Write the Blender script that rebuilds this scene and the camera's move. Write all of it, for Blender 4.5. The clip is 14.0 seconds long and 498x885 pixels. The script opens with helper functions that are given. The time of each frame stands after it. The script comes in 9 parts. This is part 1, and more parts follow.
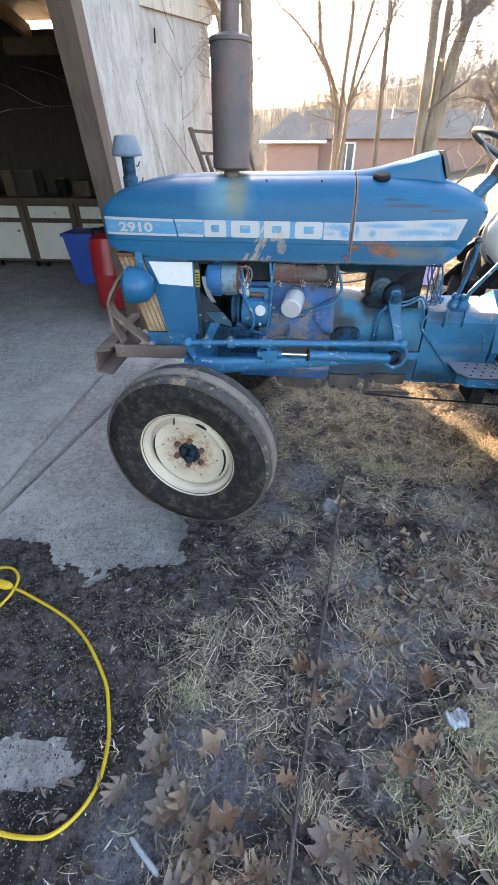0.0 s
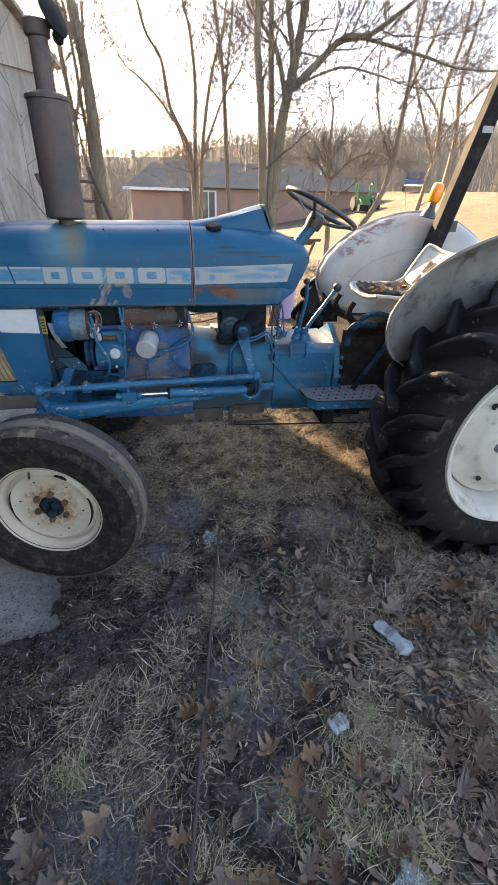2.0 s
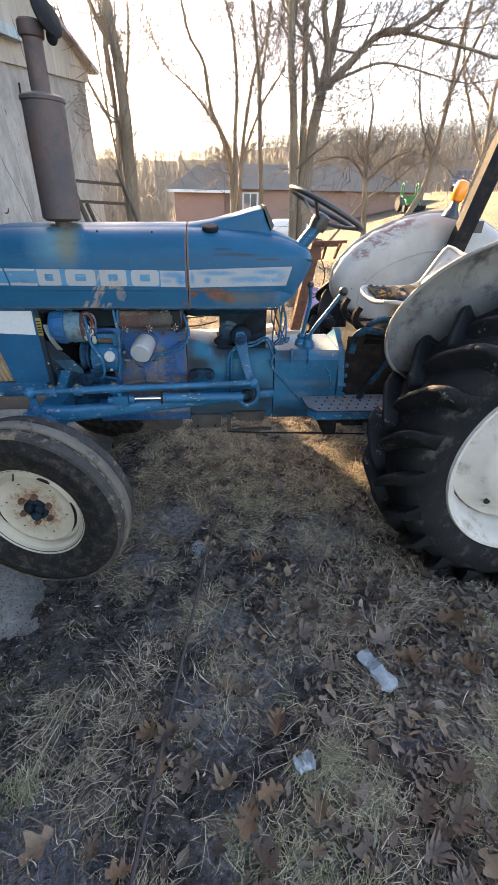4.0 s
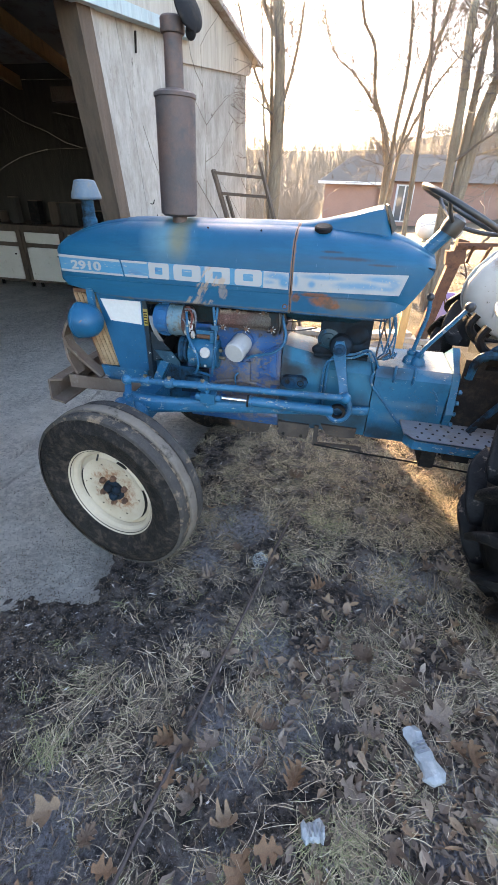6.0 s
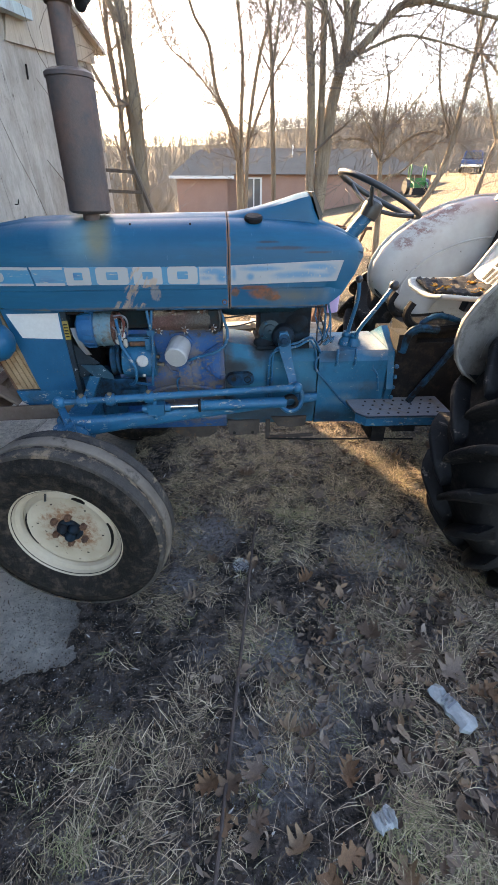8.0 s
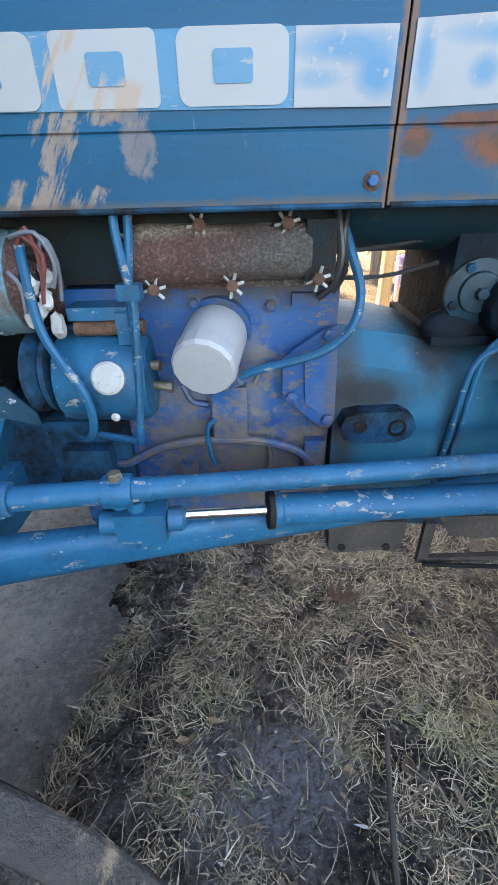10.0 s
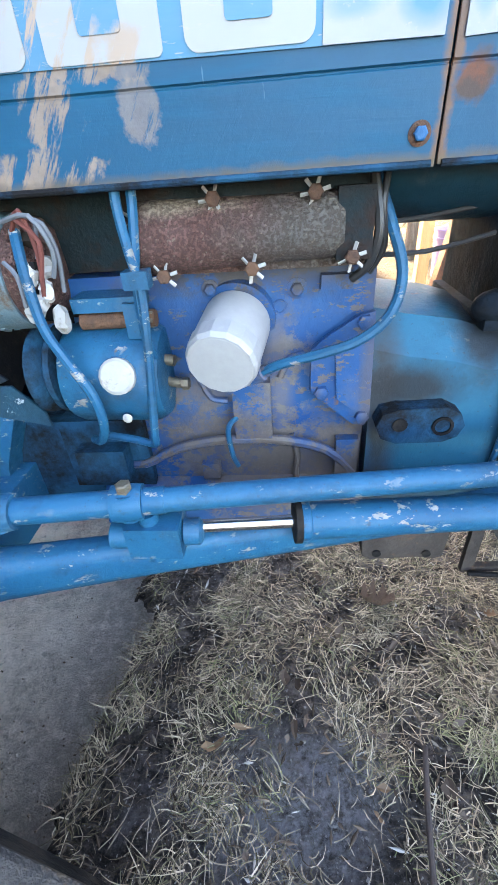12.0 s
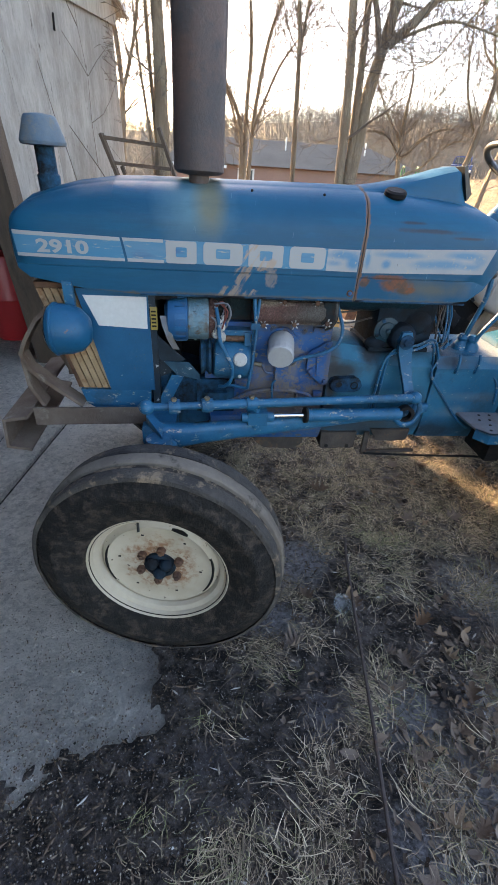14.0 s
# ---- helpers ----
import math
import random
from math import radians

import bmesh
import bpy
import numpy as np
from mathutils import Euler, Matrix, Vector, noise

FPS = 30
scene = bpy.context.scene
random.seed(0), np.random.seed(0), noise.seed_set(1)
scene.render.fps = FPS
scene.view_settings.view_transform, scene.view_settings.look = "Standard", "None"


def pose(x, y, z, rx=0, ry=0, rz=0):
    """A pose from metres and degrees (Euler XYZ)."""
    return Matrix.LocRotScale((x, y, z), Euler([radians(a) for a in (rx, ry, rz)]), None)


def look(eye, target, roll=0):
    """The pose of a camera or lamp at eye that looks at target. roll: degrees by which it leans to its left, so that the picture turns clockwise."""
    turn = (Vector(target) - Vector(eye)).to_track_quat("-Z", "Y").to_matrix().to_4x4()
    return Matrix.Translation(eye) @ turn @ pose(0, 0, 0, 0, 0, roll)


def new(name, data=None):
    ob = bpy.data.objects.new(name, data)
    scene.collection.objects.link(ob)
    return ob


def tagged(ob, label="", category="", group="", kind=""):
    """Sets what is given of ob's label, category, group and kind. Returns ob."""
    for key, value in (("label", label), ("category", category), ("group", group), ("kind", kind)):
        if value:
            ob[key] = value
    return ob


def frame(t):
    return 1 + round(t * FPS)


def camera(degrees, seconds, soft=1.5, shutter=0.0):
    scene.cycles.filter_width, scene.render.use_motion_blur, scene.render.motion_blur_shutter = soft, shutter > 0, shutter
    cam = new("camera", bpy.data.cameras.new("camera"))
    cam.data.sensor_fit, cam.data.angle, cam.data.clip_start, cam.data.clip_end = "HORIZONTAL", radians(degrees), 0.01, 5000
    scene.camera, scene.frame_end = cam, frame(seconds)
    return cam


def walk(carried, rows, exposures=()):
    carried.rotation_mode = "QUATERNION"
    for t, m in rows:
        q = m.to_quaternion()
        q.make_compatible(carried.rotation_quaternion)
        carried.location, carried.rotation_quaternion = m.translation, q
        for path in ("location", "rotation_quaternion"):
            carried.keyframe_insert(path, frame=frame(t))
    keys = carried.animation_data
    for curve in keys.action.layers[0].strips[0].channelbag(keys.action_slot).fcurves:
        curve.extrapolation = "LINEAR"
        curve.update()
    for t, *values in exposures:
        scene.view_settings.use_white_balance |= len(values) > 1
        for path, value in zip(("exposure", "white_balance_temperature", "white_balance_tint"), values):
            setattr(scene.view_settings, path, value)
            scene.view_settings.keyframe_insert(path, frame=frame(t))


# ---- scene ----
cam = camera(60.9, 14.0, soft=0.9)
# seconds, place, Euler angles
ROWS = [
    (0.0, 0.000, 0.000, 1.460, 55.00, -0.00, 6.00),
    (0.5, -0.121, 0.075, 1.471, 56.06, -0.59, -0.50),
    (1.0, -0.095, 0.067, 1.484, 57.99, -1.08, -7.46),
    (1.5, -0.019, 0.043, 1.483, 59.15, -1.45, -9.55),
    (2.0, 0.133, -0.017, 1.483, 59.68, -1.43, -9.29),
    (2.2, 0.172, -0.038, 1.470, 60.03, -1.39, -9.37),
    (4.3, 0.393, 0.090, 1.481, 59.71, -0.69, -1.02),
    (4.5, 0.450, 0.146, 1.467, 60.20, -1.74, 4.94),
    (5.0, 0.567, 0.103, 1.496, 59.21, -0.73, 11.71),
    (5.5, 0.545, 0.098, 1.511, 58.54, -2.28, 14.00),
    (6.0, 0.454, 0.174, 1.503, 58.49, -1.49, 13.49),
    (6.5, 0.399, 0.175, 1.475, 58.75, -1.97, 6.73),
    (7.0, 0.294, 0.088, 1.469, 59.12, 1.35, -3.24),
    (7.2, 0.202, 0.121, 1.490, 58.31, 0.09, -5.28),
    (9.3, 0.144, 0.740, 1.328, 58.32, -0.34, -1.24),
    (9.5, 0.091, 0.939, 1.238, 58.84, -0.18, -1.79),
    (10.0, 0.058, 1.352, 1.078, 58.70, 1.24, 0.22),
    (10.5, 0.064, 1.474, 1.036, 58.36, 1.64, 2.45),
    (11.0, 0.065, 1.473, 1.047, 57.88, 2.33, 3.48),
    (11.5, 0.067, 1.449, 1.056, 57.05, 3.10, 3.72),
    (12.0, 0.065, 1.421, 1.067, 56.51, 3.72, 3.40),
    (12.5, 0.052, 1.270, 1.124, 56.39, 4.39, 2.96),
    (13.0, -0.042, 0.908, 1.290, 56.26, 1.23, 3.27),
    (13.5, -0.163, 0.711, 1.356, 56.84, -0.43, 0.50),
    (14.0, -0.285, 0.538, 1.389, 57.57, -3.22, -5.58),
]
EXPOSURE = [(0.0, 4.39, 7400, 16), (0.5, 3.89, 7400, 16), (1.0, 3.59, 7400, 16), (2.2, 3.46, 7400, 16), (4.3, 3.69, 7400, 16), (5.0, 4.25, 7400, 16), (5.5, 4.36, 7400, 16), (6.5, 3.89, 7400, 16), (7.2, 3.64, 7400, 16), (9.3, 3.63, 7400, 16), (10.0, 4.40, 7400, 16), (10.5, 4.98, 7400, 16), (12.0, 4.93, 7400, 16), (12.5, 4.83, 7400, 16), (13.0, 3.98, 7400, 16), (13.5, 3.63, 7400, 16), (14.0, 3.58, 7400, 16)]
walk(cam, [(t, pose(*p)) for t, *p in ROWS], EXPOSURE)

# ---- world and sun ----
SUN_AZ, SUN_EL = -25.0, 24.0
world = bpy.data.worlds.new("world")
scene.world = world
world.use_nodes = True
wn = world.node_tree
sky = wn.nodes.new("ShaderNodeTexSky")
sky.sky_type, sky.sun_disc = "NISHITA", False
sky.sun_elevation, sky.sun_rotation = radians(SUN_EL), radians(SUN_AZ)
sky.dust_density, sky.air_density, sky.ozone_density = 1.6, 1.0, 1.0
wn.links.new(sky.outputs[0], wn.nodes["Background"].inputs[0])
wn.nodes["Background"].inputs[1].default_value = 0.088
sun = new("sun", bpy.data.lights.new("sun", "SUN"))
sun.data.energy, sun.data.angle, sun.data.color = 5.0, radians(0.6), (1.0, 0.76, 0.47)
to_sun = Vector((math.sin(radians(SUN_AZ)) * math.cos(radians(SUN_EL)), math.cos(radians(SUN_AZ)) * math.cos(radians(SUN_EL)), math.sin(radians(SUN_EL))))
sun.matrix_world = look(to_sun * 30, (0, 0, 0))

# ---- materials ----
class Nodes:
    """Short hand for building one node material."""

    def __init__(self, name):
        self.mat = bpy.data.materials.new(name)
        self.mat.use_nodes = True
        self.t = self.mat.node_tree
        self.b = self.t.nodes["Principled BSDF"]
        self.out = self.t.nodes["Material Output"]

    def n(self, kind, **kw):
        node = self.t.nodes.new("ShaderNode" + kind)
        for k, v in kw.items():
            node.inputs[k].default_value = v
        return node

    def link(self, a, b):
        self.t.links.new(a, b)

    def coords(self, stretch=(1, 1, 1), shift=True):
        tc = self.n("TexCoord")
        m = self.n("Mapping", Scale=stretch)
        self.link(tc.outputs["Object"], m.inputs["Vector"])
        if not shift:
            return m.outputs[0]
        info = self.n("ObjectInfo")
        mul = self.n("Math")
        mul.operation = "MULTIPLY"
        mul.inputs[1].default_value = 7.0
        self.link(info.outputs["Random"], mul.inputs[0])
        self.link(mul.outputs[0], m.inputs["Location"])
        return m.outputs[0]

    def noise(self, vec, scale, detail=5.0, rough=0.6, lo=0.35, hi=0.65):
        t = self.n("TexNoise", Scale=scale, Detail=detail, Roughness=rough)
        self.link(vec, t.inputs["Vector"])
        r = self.n("MapRange", **{"From Min": lo, "From Max": hi})
        self.link(t.outputs["Fac"], r.inputs["Value"])
        return r.outputs[0]

    def mix(self, fac, a, b, blend="MIX"):
        m = self.t.nodes.new("ShaderNodeMix")
        m.data_type, m.blend_type = "RGBA", blend
        for sock, v in ((m.inputs[0], fac), (m.inputs[6], a), (m.inputs[7], b)):
            if isinstance(v, (int, float)):
                sock.default_value = v
            elif isinstance(v, tuple):
                sock.default_value = (*v, 1.0)
            else:
                self.link(v, sock)
        return m.outputs[2]

    def math(self, op, a, b=0.0, clamp=False):
        m = self.t.nodes.new("ShaderNodeMath")
        m.operation, m.use_clamp = op, clamp
        for sock, v in ((m.inputs[0], a), (m.inputs[1], b)):
            if isinstance(v, (int, float)):
                sock.default_value = v
            else:
                self.link(v, sock)
        return m.outputs[0]

    def spot(self, centre, size, vec=None, wobble=0.4, scale=20.0, edge=0.25):
        """A ragged stain: 1 inside an ellipsoid about centre, 0 outside."""
        tc = self.n("TexCoord")
        sub = self.t.nodes.new("ShaderNodeVectorMath")
        sub.operation = "SUBTRACT"
        sub.inputs[1].default_value = centre
        self.link(tc.outputs["Object"], sub.inputs[0])
        div = self.t.nodes.new("ShaderNodeVectorMath")
        div.operation = "DIVIDE"
        div.inputs[1].default_value = size
        self.link(sub.outputs[0], div.inputs[0])
        ln = self.t.nodes.new("ShaderNodeVectorMath")
        ln.operation = "LENGTH"
        self.link(div.outputs[0], ln.inputs[0])
        t = self.n("TexNoise", Scale=scale, Detail=6.0, Roughness=0.65)
        self.link(tc.outputs["Object"], t.inputs["Vector"])
        w = self.math("MULTIPLY", self.math("SUBTRACT", t.outputs["Fac"], 0.5), wobble * 4)
        d = self.math("ADD", ln.outputs["Value"], w)
        r = self.n("MapRange", **{"From Min": 1.0 + edge, "From Max": 1.0 - edge})
        self.link(d, r.inputs["Value"])
        return r.outputs[0]

    def finish(self, colour, rough=0.6, metal=0.0, height=None, bump=0.3, dist=0.005, spec=0.5):
        for key, v in (("Base Color", colour), ("Roughness", rough), ("Metallic", metal), ("Specular IOR Level", spec)):
            if isinstance(v, (int, float)):
                self.b.inputs[key].default_value = v
            elif isinstance(v, tuple):
                self.b.inputs[key].default_value = (*v, 1.0)
            else:
                self.link(v, self.b.inputs[key])
        if height is not None:
            bp = self.n("Bump", Strength=bump, Distance=dist)
            self.link(height, bp.inputs["Height"])
            self.link(bp.outputs[0], self.b.inputs["Normal"])
        return self.mat


def worn(name, base, second, dirt=None, rough=0.5, metal=0.0, big=6.0, fine=60.0, amount=0.5, bump=0.25, stretch=(1, 1, 1), dirt_at=(0.5, 0.7), dist=0.003):
    """A surface with patchy colour at two scales, an optional dirt or rust layer, and fine relief."""
    k = Nodes(name)
    v = k.coords(stretch)
    a = k.noise(v, big)
    f = k.noise(v, fine, 4.0, 0.7, 0.3, 0.7)
    c = k.mix(k.math("MULTIPLY", a, amount), base, second)
    c = k.mix(k.math("MULTIPLY", f, 0.35), c, tuple(x * 0.72 for x in base))
    r = rough
    if dirt:
        d = k.noise(v, big * 1.7, 8.0, 0.7, *dirt_at)
        c = k.mix(d, c, dirt)
        r = k.math("ADD", k.math("MULTIPLY", d, 0.85 - rough), rough)
        m = k.math("MULTIPLY", k.math("SUBTRACT", 1.0, d), metal) if metal else 0.0
    else:
        m = metal
    return k.finish(c, r, m, k.math("ADD", f, a), bump, dist, 0.5 if rough < 0.45 or metal else (0.3 if rough < 0.6 else 0.15))


BLUE, BLUE2 = (0.006, 0.076, 0.19), (0.014, 0.11, 0.24)
RUST, DUST = (0.16, 0.06, 0.025), (0.30, 0.25, 0.19)


def hood_paint():
    k = Nodes("hood_blue")
    v = k.coords(shift=False)
    a, f = k.noise(v, 3.0), k.noise(v, 45.0, 6.0, 0.7, 0.3, 0.7)
    c = k.mix(a, (0.001, 0.056, 0.114), (0.002, 0.076, 0.150))
    fade = k.noise(k.coords((0.4, 1, 3), False), 9.0, 6.0, 0.7, 0.5, 0.75)
    c = k.mix(k.math("MULTIPLY", fade, 0.28), c, (0.010, 0.15, 0.25))
    brush = k.noise(k.coords((1.2, 1, 26), False), 4.0, 5.0, 0.7, 0.3, 0.7)
    c = k.mix(k.math("MULTIPLY", brush, 0.25), c, (0.002, 0.058, 0.118))
    yellow = k.spot((-0.255, 1.93, 1.31), (0.04, 0.25, 0.075), wobble=0.22, scale=9, edge=0.5)
    green = k.spot((-0.30, 1.93, 1.31), (0.085, 0.25, 0.09), wobble=0.22, scale=7, edge=0.6)
    c = k.mix(k.math("MULTIPLY", green, 0.5), c, (0.13, 0.24, 0.27))
    c = k.mix(k.math("MULTIPLY", yellow, 0.6), c, (0.17, 0.125, 0.035))
    # paint scraped off in slanting streaks
    tc = k.n("TexCoord")
    rot = k.n("Mapping", Rotation=(0, 0.55, 0), Scale=(0.11, 1, 0.7))
    rot.vector_type = "TEXTURE"
    k.link(tc.outputs["Object"], rot.inputs["Vector"])
    streak = k.noise(rot.outputs[0], 5.0, 7.0, 0.72, 0.41, 0.47)
    for p, s in (((-0.065, 1.92, 1.112), (0.019, 0.1, 0.026)), ((-0.066, 1.92, 1.150), (0.022, 0.1, 0.014)), ((-0.165, 1.92, 1.072), (0.052, 0.1, 0.018)), ((-0.150, 1.92, 1.118), (0.028, 0.1, 0.030)), ((-0.118, 1.92, 1.150), (0.034, 0.1, 0.014)), ((-0.212, 1.92, 1.060), (0.022, 0.1, 0.010))):
        m = k.math("MULTIPLY", k.spot(p, s, wobble=0.55, scale=30, edge=0.12), streak)
        c = k.mix(k.math("MULTIPLY", m, 0.55 if p[0] > -0.08 else 0.9), c, k.mix(f, (0.20, 0.145, 0.11), (0.27, 0.205, 0.165)))
    scratch = k.math("MULTIPLY", k.noise(k.coords((22, 1, 3), False), 9.0, 3.0, 0.5, 0.70, 0.73), k.noise(v, 4.0, 3.0, 0.5, 0.5, 0.6))
    c = k.mix(k.math("MULTIPLY", scratch, 0.3), c, (0.20, 0.30, 0.38))
    tan = k.spot((0.47, 1.92, 1.100), (0.10, 0.1, 0.024), wobble=0.6, scale=14, edge=0.7)
    c = k.mix(k.math("MULTIPLY", tan, 0.6), c, (0.13, 0.105, 0.058))
    rust = k.spot((0.236, 1.92, 1.118), (0.016, 0.1, 0.014), wobble=0.8, scale=30, edge=0.3)
    for p, q in (((0.310, 1.92, 1.132), (0.050, 0.1, 0.008)), ((0.345, 1.92, 1.112), (0.050, 0.1, 0.019)), ((0.375, 1.92, 1.094), (0.038, 0.1, 0.012))):
        rust = k.math("MAXIMUM", rust, k.spot(p, q, wobble=0.45, scale=24, edge=0.3))
    c = k.mix(k.math("MULTIPLY", rust, 0.85), c, k.mix(k.noise(v, 30.0, 5, 0.7, 0.4, 0.6), (0.085, 0.05, 0.03), (0.19, 0.062, 0.02)))
    grime = k.noise(k.coords((0.7, 1, 5), False), 5.0, 8.0, 0.75, 0.52, 0.8)
    c = k.mix(k.math("MULTIPLY", grime, 0.5), c, (0.016, 0.062, 0.085))
    for p, s in (((0.42, 1.92, 1.27), (0.09, 0.1, 0.006)), ((0.36, 1.93, 1.29), (0.035, 0.1, 0.004)), ((0.55, 1.92, 1.255), (0.05, 0.1, 0.004))):
        c = k.mix(k.math("MULTIPLY", k.spot(p, s, wobble=0.35, scale=30, edge=0.4), 0.75), c, (0.030, 0.028, 0.032))
    # bare rusty metal along the joint of hood and rear cowl, and along the lower lip
    seam = k.spot((0.216, 1.92, 1.20), (0.007, 0.4, 0.30), wobble=0.55, scale=40, edge=0.3)
    c = k.mix(k.math("MULTIPLY", seam, 0.8), c, (0.17, 0.085, 0.04))
    lip = k.spot((0.0, 1.92, 1.053), (1.6, 0.4, 0.009), wobble=0.5, scale=26, edge=0.5)
    c = k.mix(k.math("MULTIPLY", lip, 0.8), c, (0.10, 0.075, 0.05))
    rough = k.math("ADD", 0.42, k.math("MULTIPLY", k.math("ADD", fade, rust), 0.3))
    return k.finish(c, rough, 0.0, k.math("ADD", k.math("ADD", f, brush), k.math("MULTIPLY", streak, -0.4)), 0.12, 0.002, 0.22)


def decal(name, white=(0.28, 0.283, 0.285), wear=0.5, blue=(0.03, 0.17, 0.28)):
    k = Nodes(name)
    v = k.coords((0.3, 1, 1.5))
    w = k.noise(v, 12.0, 4.0, 0.5, wear, wear + 0.08)
    f = k.noise(v, 90.0, 6.0, 0.7, 0.60, 0.66)
    c = k.mix(w, white, blue)
    c = k.mix(k.math("MULTIPLY", f, 0.7), c, (0.33, 0.29, 0.24))
    tc = k.n("TexCoord")
    rot = k.n("Mapping", Rotation=(0, 0.55, 0), Scale=(0.11, 1, 0.7))
    rot.vector_type = "TEXTURE"
    k.link(tc.outputs["Object"], rot.inputs["Vector"])
    streak = k.noise(rot.outputs[0], 5.0, 7.0, 0.72, 0.48, 0.54)
    for p, s in (((-0.13, 1.91, 1.165), (0.04, 0.1, 0.05)), ((-0.065, 1.91, 1.155), (0.02, 0.1, 0.02))):
        c = k.mix(k.math("MULTIPLY", k.spot(p, s, wobble=0.5, scale=30, edge=0.2), streak), c, (0.33, 0.23, 0.17))
    dim = k.noise(v, 5.0, 6.0, 0.7, 0.4, 0.7)
    c = k.mix(k.math("MULTIPLY", dim, 0.25), c, (0.24, 0.27, 0.28))
    return k.finish(c, 0.5, 0.0, f, 0.1, 0.001)


def rubbed_stripe():
    """White stripe rubbed through to light blue in soft wavy patches."""
    k = Nodes("rubbed_white_stripe")
    v = k.coords(shift=False)
    f = k.noise(v, 90.0, 6.0, 0.7, 0.60, 0.66)
    c = k.mix(k.noise(v, 9.0, 5, 0.6, 0.35, 0.65), (0.28, 0.283, 0.285), (0.225, 0.24, 0.255))
    for x, z, a, b, much in ((0.150, 1.193, 0.046, 0.011, 0.8), (0.188, 1.172, 0.018, 0.016, 0.9), (0.128, 1.169, 0.022, 0.008, 0.55), (0.338, 1.200, 0.066, 0.008, 0.75), (0.550, 1.206, 0.052, 0.010, 0.8), (0.492, 1.178, 0.075, 0.012, 0.75), (0.405, 1.174, 0.034, 0.010, 0.35), (0.296, 1.172, 0.012, 0.011, 0.8), (0.234, 1.183, 0.008, 0.024, 0.75), (0.605, 1.190, 0.018, 0.012, 0.5), (0.575, 1.172, 0.03, 0.008, 0.6)):
        m = k.spot((x, 1.915, z), (a, 0.3, b), wobble=0.28, scale=16, edge=0.5)
        c = k.mix(k.math("MULTIPLY", m, much), c, (0.022, 0.155, 0.285))
    c = k.mix(k.math("MULTIPLY", f, 0.7), c, (0.33, 0.29, 0.24))
    tick = k.noise(k.coords((9, 1, 1.5), False), 14.0, 3, 0.5, 0.70, 0.72)
    c = k.mix(k.math("MULTIPLY", tick, 0.7), c, (0.07, 0.07, 0.065))
    return k.finish(c, 0.5, 0.0, f, 0.1, 0.001)


def chipped_blue(name, base, second, grime, lo=0.5, stains=(), flake=0.595, dusty=0.35, bare=((0.36, 0.35, 0.33), (0.20, 0.17, 0.14)), crust=()):
    """Brushed-on blue paint with flaked chips, thin rust, grime, and stains of given colour, place and size."""
    k = Nodes(name)
    v = k.coords()
    a, f = k.noise(v, 8.0, 6, 0.65), k.noise(v, 70.0, 6, 0.75, 0.3, 0.7)
    c = k.mix(a, base, second)
    g = k.noise(v, 6.5, 9, 0.78, lo, lo + 0.2)
    c = k.mix(k.math("MULTIPLY", g, 0.75), c, grime)
    dust = k.noise(v, 15.0, 8, 0.75, 0.56, 0.75)
    c = k.mix(k.math("MULTIPLY", dust, dusty), c, (0.17, 0.17, 0.165))
    chip = k.math("MULTIPLY", k.noise(k.coords((1, 1.4, 2.2)), 30.0, 7, 0.7, flake, flake + 0.015), k.noise(v, 9.0, 3, 0.5, 0.38, 0.50))
    c = k.mix(k.math("MULTIPLY", chip, 0.85), c, k.mix(f, *bare))
    rust = k.noise(v, 21.0, 6, 0.7, 0.66, 0.70)
    c = k.mix(k.math("MULTIPLY", rust, 0.7), c, (0.17, 0.085, 0.04))
    speck = k.noise(v, 120.0, 4, 0.7, 0.62, 0.68)
    c = k.mix(k.math("MULTIPLY", speck, 0.5), c, (0.03, 0.035, 0.04))
    for colour, p, s in crust:
        m = k.math("MULTIPLY", k.spot(p, s, wobble=0.5, scale=14, edge=0.5), k.noise(v, 24.0, 8, 0.75, 0.47, 0.53))
        c = k.mix(k.math("MULTIPLY", m, 0.9), c, k.mix(f, colour, tuple(x * 0.55 for x in colour)))
    for colour, p, s, amount in stains:
        c = k.mix(k.math("MULTIPLY", k.spot(p, s, wobble=0.35, scale=16, edge=0.55), amount), c, colour)
    h = k.math("ADD", k.math("MULTIPLY", f, 0.6), k.math("MULTIPLY", chip, -1.2))
    return k.finish(c, k.math("ADD", 0.42, k.math("MULTIPLY", g, 0.35)), 0.0, h, 0.35, 0.003, 0.28)


